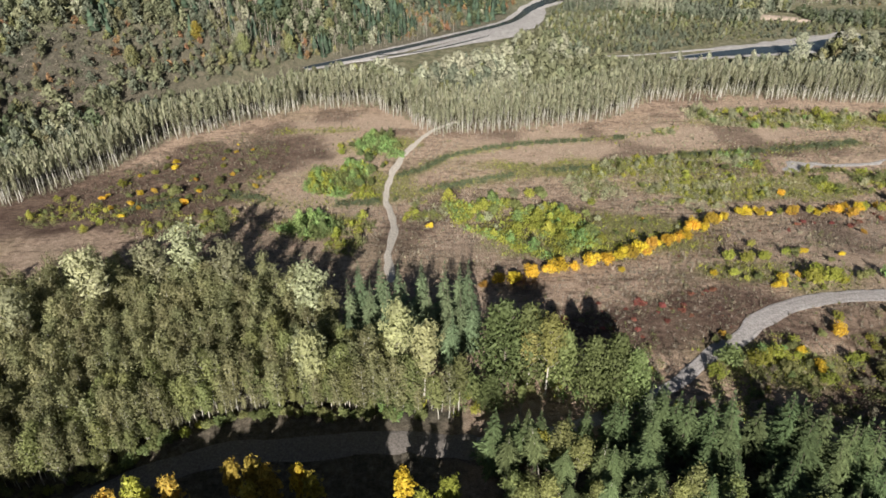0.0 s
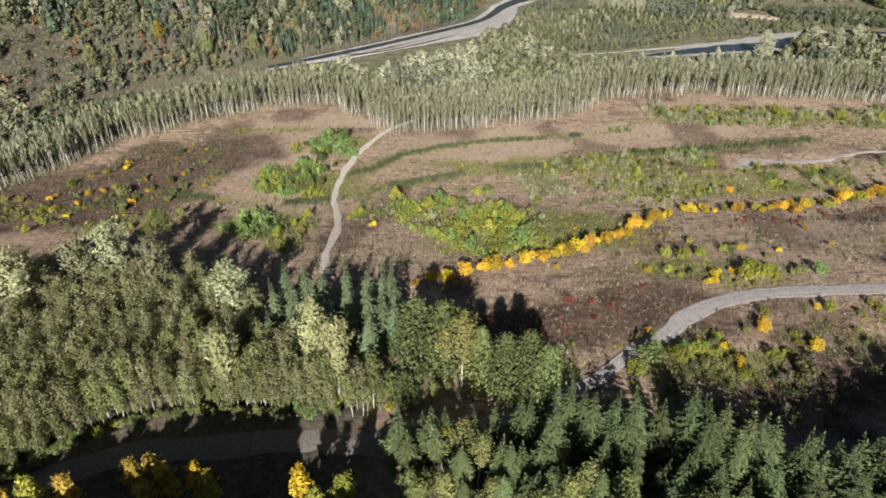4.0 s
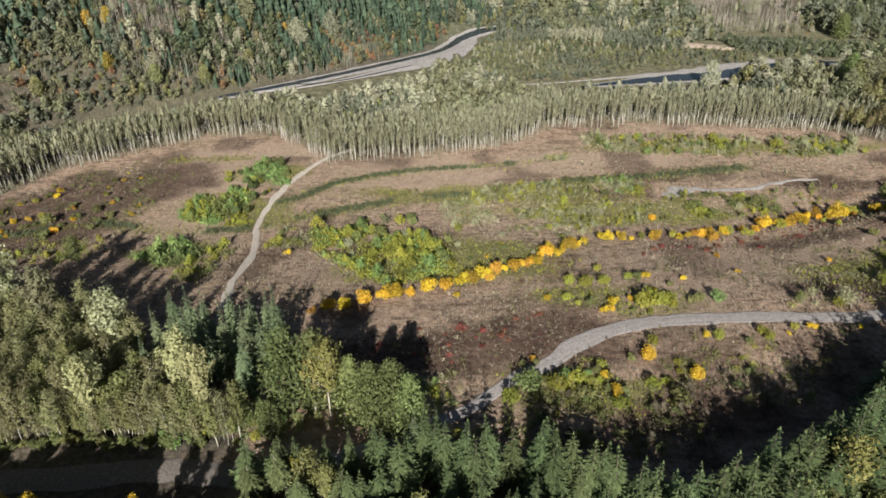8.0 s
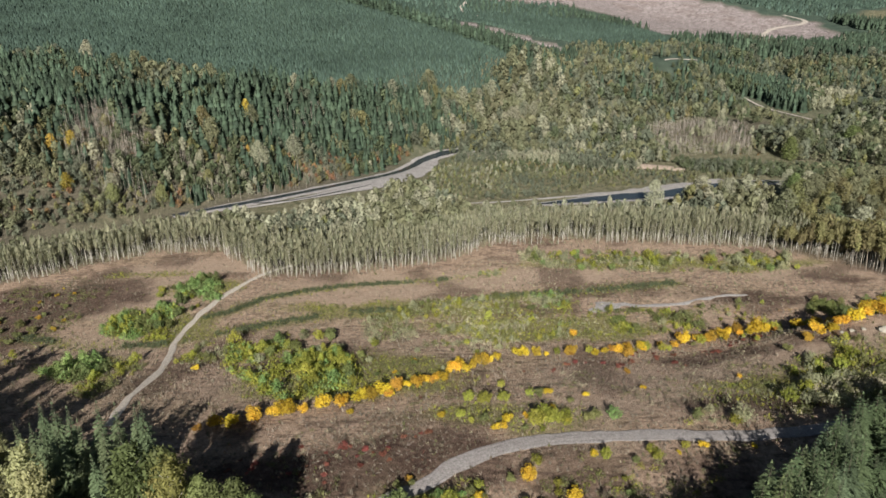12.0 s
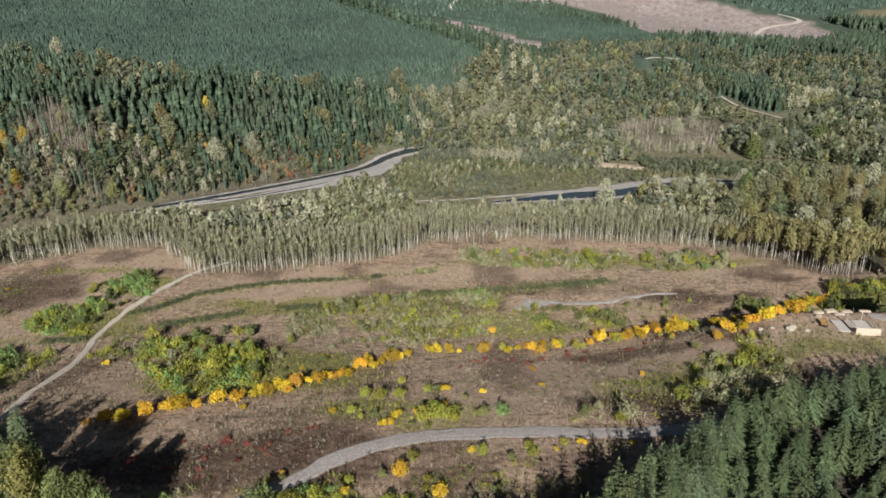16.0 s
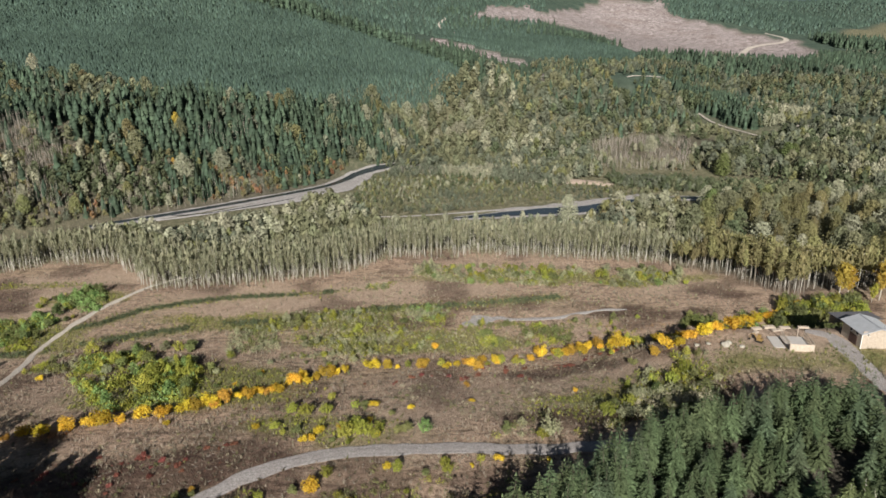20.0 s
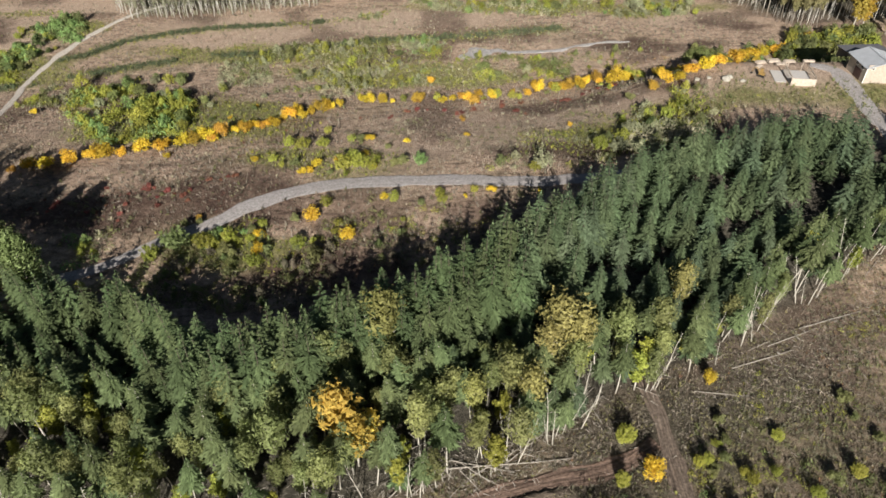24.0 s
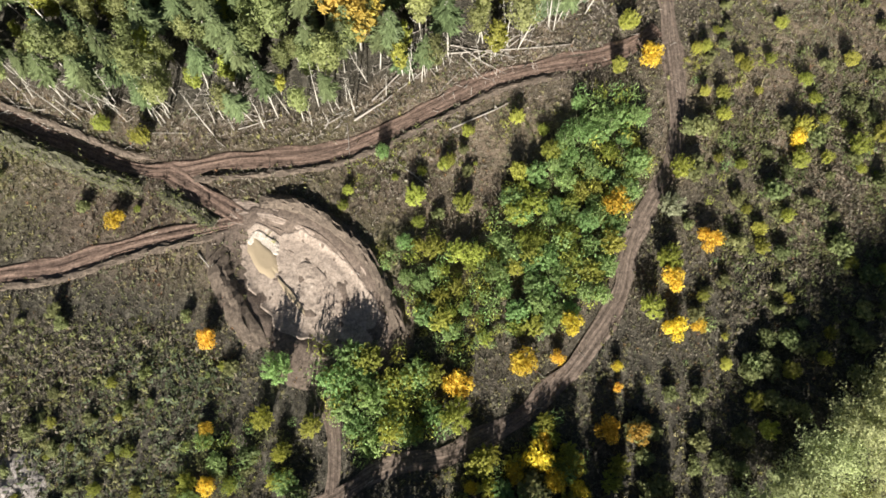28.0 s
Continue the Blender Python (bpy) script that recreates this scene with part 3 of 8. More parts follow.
def leafy_crown(seed, leaf, base=0.35, wide=0.17, lobes=14, count=520, size=0.055, point=0.6, hollow=0.55):
    """A crown of leafy lobes about the limbs, uneven, with gaps; height 1."""
    rng = np.random.default_rng(seed)
    at, out = [], []
    for i in range(lobes):
        t = (i + rng.uniform(0, 1)) / lobes
        h = base + (0.97 - base) * t
        reach = wide * (np.sin(np.pi * min(1, (0.12 + t * (1 - 0.12)) ** point)) ** 0.8 + 0.12)
        a = i * 2.4 + rng.normal(0, 0.5)
        c = np.array([np.cos(a) * reach * 0.62, np.sin(a) * reach * 0.62, h])
        r = np.array([1, 1, 1.25]) * (0.05 + 0.5 * reach) * rng.uniform(0.75, 1.2)
        n = int(count / lobes * rng.uniform(0.7, 1.3))
        d = rng.normal(0, 1, (n, 3))
        d /= np.linalg.norm(d, axis=1)[:, None]
        at.append(c + d * r * rng.uniform(hollow, 1.05, (n, 1)))
        out.append(d + [0, 0, 0.25])
    at, out = np.vstack(at), np.vstack(out)
    at[:, 2] = np.minimum(at[:, 2], 0.995)
    v, f = leaves(rng, at, out, size, 1.8, 0.45)
    return mesh("leafy_crown", v, f, leaf)


def feathery_crown(seed, leaf, base=0.25, wide=0.12, branches=44, count=1150, size=0.027, peak=0.3, spread=0.017, rise=0.75):
    """A light crown: leaves along many short rising branches, with a feathery outline; height 1."""
    rng = np.random.default_rng(seed)
    at, out = [], []
    for i in range(branches):
        t = (i + rng.uniform(0, 1)) / branches
        h = base + (1 - base) * 0.93 * t
        shape = (t / peak) ** 0.6 if t < peak else 0.14 + 0.86 * ((1 - t) / (1 - peak)) ** 0.8
        reach = wide * (0.2 + 0.8 * shape) * rng.uniform(0.6, 1.2)
        a = i * 2.4 + rng.normal(0, 0.35)
        d = np.array([np.cos(a), np.sin(a), rise * rng.uniform(0.7, 1.3)])
        n = max(4, int(count / branches * (0.4 + 0.9 * shape)))
        q = rng.uniform(0.08, 1, n) ** 0.75
        p = np.array([0, 0, h]) + d * reach * q[:, None] + rng.normal(0, spread, (n, 3))
        at.append(p)
        out.append(np.array([np.cos(a), np.sin(a), 0.35]) + 12 * (p - np.array([0, 0, h]) - d * reach * q[:, None]))
    at, out = np.vstack(at), np.vstack(out)
    at[:, 2] = np.clip(at[:, 2], 0.03, 0.998)
    v, f = leaves(rng, at, out, size, 1.8, 0.4)
    return mesh("feathery_crown", v, f, leaf)


def tree_trunk(seed, bark, thick=0.012, top=0.9, limbs=7, start=0.35, bend=0.02, reach=0.13):
    rng = np.random.default_rng(seed + 900)
    hs = np.linspace(0, top, 7)
    off = np.cumsum(rng.normal(0, bend / 3, (7, 2)), 0) * (hs[:, None] > 0)
    pts = [(o[0], o[1], h) for o, h in zip(off, hs)]
    pts[0] = (0, 0, -0.02)
    pieces = [tube(pts, [thick * (1.25 - 1.1 * h / top) for h in hs], 6)]
    for i in range(limbs):
        h = start + (top * 0.92 - start) * (i + rng.uniform(0, 0.9)) / limbs
        a = i * 2.4 + rng.normal(0, 0.4)
        o = np.array([np.interp(h, hs, off[:, 0]), np.interp(h, hs, off[:, 1]), h])
        q = reach * (1.05 - 0.6 * h)
        d = np.array([np.cos(a), np.sin(a), 0])
        pieces.append(tube([o, o + d * q * 0.5 + [0, 0, q * 0.45], o + d * q + [0, 0, q * 1.15]], [thick * 0.42, thick * 0.28, thick * 0.1], 4))
    v, f = join(*pieces)
    return mesh("tree_trunk", v, f, bark, smooth=True)


def bush_mesh(seed, leaf, count=330, size=0.12, tall=1.0, lobes=6):
    """A rounded many-stemmed bush, radius about 0.5, height 1."""
    rng = np.random.default_rng(seed)
    at, out = [], []
    for i in range(lobes):
        a, q = i * 2.4 + rng.normal(0, 0.4), 0.28 * (i > 0) * rng.uniform(0.7, 1.2)
        c = np.array([np.cos(a) * q, np.sin(a) * q, rng.uniform(0.36, 0.68) * tall])
        n = count // lobes
        d = rng.normal(0, 1, (n, 3))
        d /= np.linalg.norm(d, axis=1)[:, None]
        at.append(c + d * np.array([0.26, 0.26, 0.30 * tall]) * rng.uniform(0.5, 1.1, (n, 1)))
        out.append(d + [0, 0, 0.4])
    at, out = np.vstack(at), np.vstack(out)
    at[:, 2] = np.maximum(at[:, 2], 0.04)
    v, f = leaves(rng, at, out, size)
    stems = [tube([(0.03 * math.cos(i * 2.1), 0.03 * math.sin(i * 2.1), -0.03), (0.2 * math.cos(i * 2.1), 0.2 * math.sin(i * 2.1), 0.55 * tall)], [0.022, 0.008], 3) for i in range(5)]
    v, f = join((v, f), *stems)
    me = mesh("bush", v, f, leaf, BARK_GREY)
    idx = np.zeros(len(me.polygons), np.int32)
    idx[len(at):] = 1
    me.polygons.foreach_set("material_index", idx)
    return me


def wand_bush(seed, leaf, wands=46, each=24, size=0.05):
    """A bush of many upright leafy wands fanning from the base, radius about 0.5, height 1."""
    rng = np.random.default_rng(seed)
    at, out, stems = [], [], []
    for i in range(wands):
        a, q = i * 2.4 + rng.normal(0, 0.3), 0.46 * math.sqrt((i + 0.5) / wands)
        top = np.array([math.cos(a) * q, math.sin(a) * q, (1 - 1.5 * q * q) * rng.uniform(0.72, 1.05)])
        foot = np.array([math.cos(a) * q * 0.45, math.sin(a) * q * 0.45, 0.0])
        u = rng.uniform(0.25, 1.0, each) ** 0.8
        at.append(foot + (top - foot) * u[:, None] + rng.normal(0, 0.035, (each, 3)) * (1.25 - u)[:, None])
        out.append(np.tile([math.cos(a) * q * 1.5, math.sin(a) * q * 1.5 - 0.35, 0.75], (each, 1)) + rng.normal(0, 0.3, (each, 3)))
        if i % 6 == 0:
            stems.append(tube([foot - [0, 0, 0.03], foot + (top - foot) * 0.8], [0.014, 0.005], 3))
    at = np.vstack(at)
    v, f = leaves(rng, at, np.vstack(out), size, 2.8, 0.35, 0.4)
    v, f = join((v, f), *stems)
    me = mesh("bush", v, f, leaf, BARK_GREY)
    idx = np.zeros(len(me.polygons), np.int32)
    idx[len(at):] = 1
    me.polygons.foreach_set("material_index", idx)
    return me


FIRS = [(fir_crown(s, leaf=LEAF["fir_blue" if s % 3 == 0 else "fir"], wide=w, base=b), tree_trunk(s, BARK_DARK, 0.008, 0.93, 0)) for s, w, b in ((1, 0.27, 0.06), (2, 0.25, 0.08), (3, 0.26, 0.05), (4, 0.29, 0.08), (5, 0.235, 0.10))]
FIRS_B = [(fir_crown(s, leaf=LEAF["fir_mid"], wide=w, base=b), tree_trunk(s, BARK_DARK, 0.008, 0.93, 0)) for s, w, b in ((6, 0.26, 0.06), (7, 0.24, 0.08), (8, 0.28, 0.07), (9, 0.25, 0.10))]
SPRUCES = [(fir_crown(s, 24, 0.05, 0.20, LEAF["spruce"]), tree_trunk(s, BARK_DARK, 0.008, 0.93, 0)) for s in (15, 16, 17)]
EDGE_FIRS = [(fir_crown(s, 16, 0.48, 0.19, LEAF["fir_light"]), tree_trunk(s, BARK_PALE, 0.0075, 0.90, 9, 0.12, 0.008, 0.06)) for s in (11, 12, 13)]


def leafy(leaf, bark, seeds, make=feathery_crown, **kw):
    tk = {k: kw.pop(k) for k in ("thick", "top", "limbs", "start", "bend", "reach") if k in kw}
    return [(make(s, LEAF[leaf], **kw), tree_trunk(s, bark, **tk)) for s in seeds]


ALDERS = leafy("alder", BARK_GREYISH, (21, 22, 23, 24, 25), base=0.16, wide=0.135, branches=60, count=820, size=0.0185, peak=0.5, spread=0.024, rise=0.9, thick=0.0065, limbs=12, start=0.2, reach=0.11)
OLIVES = leafy("olive", BARK_PALE, (31, 32, 33, 34), base=0.26, wide=0.16, branches=56, count=1250, size=0.021, peak=0.45, spread=0.024, thick=0.008, limbs=10)
SILVERS = leafy("silver", BARK_PALE, (41, 42, 43), base=0.36, wide=0.19, branches=54, count=1500, size=0.021, peak=0.5, spread=0.022, rise=1.1, thick=0.011, limbs=12, reach=0.17)
CREAMS = leafy("cream", BARK_PALE, (51, 52), base=0.36, wide=0.17, branches=64, count=2000, size=0.022, peak=0.45, spread=0.022, rise=1.1, thick=0.010, limbs=10)
OCHRES = leafy("ochre", BARK_PALE, (53, 54, 55), base=0.40, wide=0.18, branches=60, count=1500, size=0.020, peak=0.5, spread=0.024, rise=1.0, thick=0.010, limbs=12, reach=0.16)
MAPLES = leafy("maple", BARK_GREY, (61, 62, 63), leafy_crown, base=0.12, wide=0.26, lobes=70, count=3000, size=0.027, hollow=0.3, thick=0.014)
BIRCHES = leafy("birch", BARK_PALE, (35, 36, 37, 38), base=0.42, wide=0.155, branches=64, count=1700, size=0.018, peak=0.5, spread=0.024, thick=0.0085, limbs=10, reach=0.12)
LIMES = leafy("lime", BARK_PALE, (71, 72, 73), base=0.24, wide=0.18, branches=48, count=1250, size=0.031, peak=0.35)
ORANGES = leafy("orange", BARK_PALE, (81, 82), base=0.28, wide=0.21, branches=52, count=1300, size=0.032, peak=0.35)
POLES = leafy("belt", BARK_GREYISH, (91, 92, 93, 94), base=0.40, wide=0.09, branches=24, count=190, size=0.026, thick=0.0085, limbs=3, start=0.6, reach=0.08)
RIVERS = leafy("umber", BARK_GREYISH, (96, 97, 98), base=0.3, wide=0.17, branches=52, count=1300, size=0.022, peak=0.45, spread=0.024, thick=0.008)
# darker bark than the belt's, standing in for deep shade between trunks
POLES_B = leafy("umber", BARK_GREY, (95, 96), base=0.52, wide=0.14, branches=40, count=620, size=0.028, thick=0.0065, limbs=5, start=0.5, reach=0.10)

RNG = np.random.default_rng(7)


def tree(name, kinds, x, y, h, spread=1.0, label="", category="tree", group="", lean=2.0):
    crown, trunk = kinds[int(RNG.integers(len(kinds)))]
    root = new(name)
    part("trunk", trunk, root), part("crown", crown, root)
    w = h * spread * RNG.uniform(0.9, 1.12)
    root.matrix_basis = pose(x, y, high(x, y) - 0.05, RNG.normal(0, lean), RNG.normal(0, lean), RNG.uniform(0, 360)) @ Matrix.Diagonal((w, w, h, 1))
    return tagged(root, label, category, group)


def scatter(poly, gap, rng=RNG, jitter=0.42, keep=1.0):
    """Places about gap apart within a polygon of the plan."""
    p = np.array(poly, float)
    gx, gy = np.meshgrid(np.arange(p[:, 0].min(), p[:, 0].max(), gap), np.arange(p[:, 1].min(), p[:, 1].max(), gap))
    q = np.stack([gx.ravel(), gy.ravel()], 1)
    q[:, 0] += gap * 0.5 * (np.round(q[:, 1] / gap) % 2)
    q += rng.uniform(-jitter, jitter, q.shape) * gap
    q = q[inside(q[:, 0], q[:, 1], list(map(tuple, poly)))]
    return q[rng.uniform(0, 1, len(q)) < keep]


def swarm(name, template, at, heights, widths, mat, label, category, sink=0.0, rng=RNG):
    """Many alike far plants as one mesh of kind stuff. template: verts and triangles of height 1."""
    tv, tf = template
    n = len(at)
    a = rng.uniform(0, 2 * np.pi, n)
    c, s = np.cos(a)[:, None], np.sin(a)[:, None]
    w, h = np.asarray(widths)[:, None], np.asarray(heights)[:, None]
    x = at[:, :1] + w * (c * tv[:, 0] - s * tv[:, 1])
    y = at[:, 1:2] + w * (s * tv[:, 0] + c * tv[:, 1])
    z = land(at[:, 0], at[:, 1])[:, None] - sink + h * tv[:, 2]
    v = np.stack([x, y, z], 2).reshape(-1, 3)
    f = (tf[None] + (np.arange(n) * len(tv))[:, None, None]).reshape(-1, 3)
    me = bpy.data.meshes.new(name)
    me.vertices.add(len(v)), me.loops.add(f.size), me.polygons.add(len(f))
    me.vertices.foreach_set("co", v.ravel())
    me.loops.foreach_set("vertex_index", f.ravel().astype(np.int32))
    me.polygons.foreach_set("loop_start", np.arange(0, f.size, 3, dtype=np.int32))
    me.materials.append(mat)
    me.update(calc_edges=True)
    me.attributes.new("tone", "FLOAT", "POINT").data.foreach_set("value", np.repeat(np.random.default_rng(n).uniform(0, 1, n), len(tv)).astype(np.float32))
    return tagged(new(name, me), label, category, kind="stuff")


def spike(seed, tiers=3, sides=5):
    """A plain far conifer: ragged stacked skirts of boughs."""
    rng = np.random.default_rng(seed)
    v, f = [], []
    for i in range(tiers):
        t = i / tiers
        h0, h1 = 0.05 + 0.88 * t, min(1.0, 0.05 + 0.88 * (i + 2.0) / tiers)
        n, turn = len(v), rng.uniform(0, 6.28)
        v.append((rng.normal(0, 0.012), rng.normal(0, 0.012), h1 if i < tiers - 1 else 1.0))
        for k in range(sides):
            a, r = turn + 2 * np.pi * k / sides, 0.5 * (1 - 0.86 * t) * rng.uniform(0.62, 1.15)
            v.append((np.cos(a) * r, np.sin(a) * r, h0 + rng.normal(0, 0.03)))
        f += [(n, n + 1 + k, n + 1 + (k + 1) % sides) for k in range(sides)]
    return np.array(v), np.array(f)


def puff(seed, count=90, size=0.16, low=0.25, narrow=1.0, smooth=0.28):
    """A plain far broadleaf crown: overlapping leaf clumps over an uneven rounded shell."""
    rng = np.random.default_rng(seed)
    d = rng.normal(0, 1, (count, 3))
    d /= np.linalg.norm(d, axis=1)[:, None]
    lump = 0.86 + 0.14 * np.sin(3.1 * d[:, :1] * 2 + seed) * np.cos(4.0 * d[:, 1:2] + 1) + 0.10 * np.sin(5 * d[:, 2:] + seed)
    at = d * np.array([0.42, 0.42, 0.5 * (1 - low)]) * lump * rng.uniform(0.86, 1.06, (count, 1)) + [0, 0, low + 0.5 * (1 - low)]
    at[:, :2] *= (1.15 - 0.5 * np.clip((at[:, 2:] - 0.55) / 0.45, 0, 1)) * narrow
    return leaves(rng, at, d + [0, 0, 0.25], size, 1.5, 0.0, smooth)


def lobed(seed, lobes=7, count=140, size=0.12, low=0.12, wide=0.34):
    """A far broadleaf crown of several rounded lobes with gaps between them, height 1."""
    rng = np.random.default_rng(seed)
    at, out = [], []
    for i in range(lobes):
        t = (i + 0.5) / lobes
        a, q = i * 2.4 + rng.normal(0, 0.4), wide * (0.75 - 0.62 * t) * rng.uniform(0.8, 1.2) * (i < lobes - 1)
        r = (0.15 + 0.09 * (1 - t)) * rng.uniform(0.85, 1.2)
        d = rng.normal(0, 1, (count // lobes, 3))
        d /= np.linalg.norm(d, axis=1)[:, None]
        at.append(np.array([np.cos(a) * q, np.sin(a) * q, low + r + (1 - low - 2 * r) * t]) + d * r * [1, 1, 1.15] * rng.uniform(0.8, 1.05, (len(d), 1)))
        out.append(d + [0, 0, 0.2])
    return leaves(rng, np.vstack(at), np.vstack(out), size, 1.5, 0.0, 0.3)


def tuft(seed, blades=5, wide=0.5):
    rng = np.random.default_rng(seed)
    v, f = [], []
    for k in range(blades):
        a = 2 * np.pi * k / blades + rng.normal(0, 0.3)
        d, s = np.array([np.cos(a), np.sin(a), 0]), np.array([-np.sin(a), np.cos(a), 0])
        n = len(v)
        v += [d * 0.08 - s * 0.11, d * 0.08 + s * 0.11, d * wide * rng.uniform(0.6, 1.1) + s * rng.normal(0, 0.12) + [0, 0, rng.uniform(0.5, 1.0)]]
        f.append((n, n + 1, n + 2))
    return np.array(v), np.array(f)


# ---------------------------------------------------------------- the ground
def grid_line(lo, hi, fine_lo, fine_hi, step, grow=1.09):
    out = list(np.arange(fine_lo, fine_hi, step))
    d, p = step, out[-1]
    while p < hi:
        d *= grow
        p += d
        out.append(p)
    d, p, pre = step, fine_lo, []
    while p > lo:
        d *= grow
        p -= d
        pre.append(p)
    return np.array(pre[::-1] + out)


def build_ground():
    gx, gy = grid_line(-4900, 4900, -140, 290, 2.9, 1.042), grid_line(-1500, 4950, -20, 300, 2.9, 1.03)
    X, Y = np.meshgrid(gx, gy)
    Z = land(X, Y)
    n = np.random.default_rng(3)
    near = (np.abs(X - 90) < 260) & (Y > -30) & (Y < 320)
    Z = Z + np.where(near, n.normal(0, 0.07, X.shape), 0)
    for line, w in ((TRACK_A, 1.8), (TRACK_C, 1.8), (GRAVEL, 3.5), (ROAD_DARK, 3.6), (PATH, 2.0), (TRACK_B, 1.8), (TRACK_RING, 2.2), (TRACK_EXIT, 1.8), (TRACK_LINK, 1.8), (STREAM, 3.5)):
        Z = Z - 0.2 * ramp(w + 1.6, w - 0.3, away(X, Y, line)) * near
    Z = Z - 0.7 * ramp(1.3, 1.1, np.hypot(((X - 97.6) * 0.78 - (Y - 21) * 0.62) / 13.0, ((X - 97.6) * 0.62 + (Y - 21) * 0.78) / 7.2))
    v = np.stack([X, Y, Z], 2).reshape(-1, 3)
    ny, nx = X.shape
    i = (np.arange(ny - 1)[:, None] * nx + np.arange(nx - 1)[None]).ravel()
    f = np.stack([i, i + 1, i + nx + 1, i + nx], 1)
    me = bpy.data.meshes.new("ground")
    me.vertices.add(len(v)), me.loops.add(f.size), me.polygons.add(len(f))
    me.vertices.foreach_set("co", v.ravel())
    me.loops.foreach_set("vertex_index", f.ravel().astype(np.int32))
    me.polygons.foreach_set("loop_start", np.arange(0, f.size, 4, dtype=np.int32))
    me.polygons.foreach_set("use_smooth", np.ones(len(f), bool))
    me.update(calc_edges=True)
    me.materials.append(GROUND)
    x, y = v[:, 0], v[:, 1]
    green, bare, heath = green_at(x, y), bare_at(x, y), heath_at(x, y)
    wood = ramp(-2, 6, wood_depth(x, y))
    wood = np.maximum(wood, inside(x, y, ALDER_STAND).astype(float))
    # roadside before the alder stand: shade painted in as dark soil
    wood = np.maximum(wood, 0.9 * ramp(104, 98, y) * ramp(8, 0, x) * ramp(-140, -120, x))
    # near rough ground: grey soil, darkened for shade among the brush
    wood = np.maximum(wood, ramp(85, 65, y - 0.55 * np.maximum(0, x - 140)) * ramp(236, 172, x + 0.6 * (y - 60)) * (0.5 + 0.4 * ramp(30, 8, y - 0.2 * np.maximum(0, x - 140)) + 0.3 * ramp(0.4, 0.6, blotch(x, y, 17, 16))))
    beyond = ramp(0, 18, y - np.interp(x, [p[0] for p in BELT_EDGE], [p[1] for p in BELT_EDGE]))
    far = beyond * ramp(260, 330, y)
    # under the belt the shadow between trunks is put into the soil colour
    wood = np.maximum(wood, 0.9 * beyond * ramp(-10, 10, x + 300))
    wob = 12 * np.sin(x / 60) + 8 * np.sin(x / 23 + y / 31)
    cut = inside(x + wob, y + wob, CUT).astype(float)
    cut = np.maximum(cut, inside(x + 0.4 * wob, y + 0.4 * wob, [(95, 1020), (150, 985), (201, 940), (214, 800), (214, 750), (232, 750), (240, 840), (222, 960), (170, 1010), (100, 1060)]).astype(float))
    slope = ((x + 32) * -0.725 + (y - 365) * 0.69)
    bank = bell(slope - 34, 30) * ramp(60, 0, x) * ramp(-280, -170, x) * ramp(0.30, 0.52, blotch(x, y, 30, 91))
    bank = np.maximum(bank, bell(slope - 6, 9) * ramp(60, 30, x) * ramp(-200, -120, x))
    # haze mask: rises with distance from the clearing
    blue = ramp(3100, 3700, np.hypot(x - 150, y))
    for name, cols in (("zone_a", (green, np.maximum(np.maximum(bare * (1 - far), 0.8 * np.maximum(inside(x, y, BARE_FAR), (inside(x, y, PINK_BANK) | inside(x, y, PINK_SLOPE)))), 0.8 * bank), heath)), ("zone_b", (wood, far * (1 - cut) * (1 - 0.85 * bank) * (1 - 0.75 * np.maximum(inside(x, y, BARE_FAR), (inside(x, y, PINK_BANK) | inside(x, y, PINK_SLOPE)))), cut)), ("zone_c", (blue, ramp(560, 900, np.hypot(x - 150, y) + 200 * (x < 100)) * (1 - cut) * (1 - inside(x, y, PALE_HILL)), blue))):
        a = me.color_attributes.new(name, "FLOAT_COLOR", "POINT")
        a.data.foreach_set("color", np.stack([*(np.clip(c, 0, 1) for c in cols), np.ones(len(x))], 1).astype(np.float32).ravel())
    return tagged(new("ground", me), "dry brown clearing ground with weeds, grass and wooded hills", "ground", kind="structure")


def wood_depth(x, y):
    """How far inside the conifer wood a place lies, negative outside."""
    front = np.interp(x, [p[0] for p in WOOD_EDGE], [p[1] for p in WOOD_EDGE])
    back = np.interp(x, [p[0] for p in WOOD_BACK], [p[1] for p in WOOD_BACK])
    return np.where((x > 8), np.minimum(y - front, back - y), -20)


build_ground()


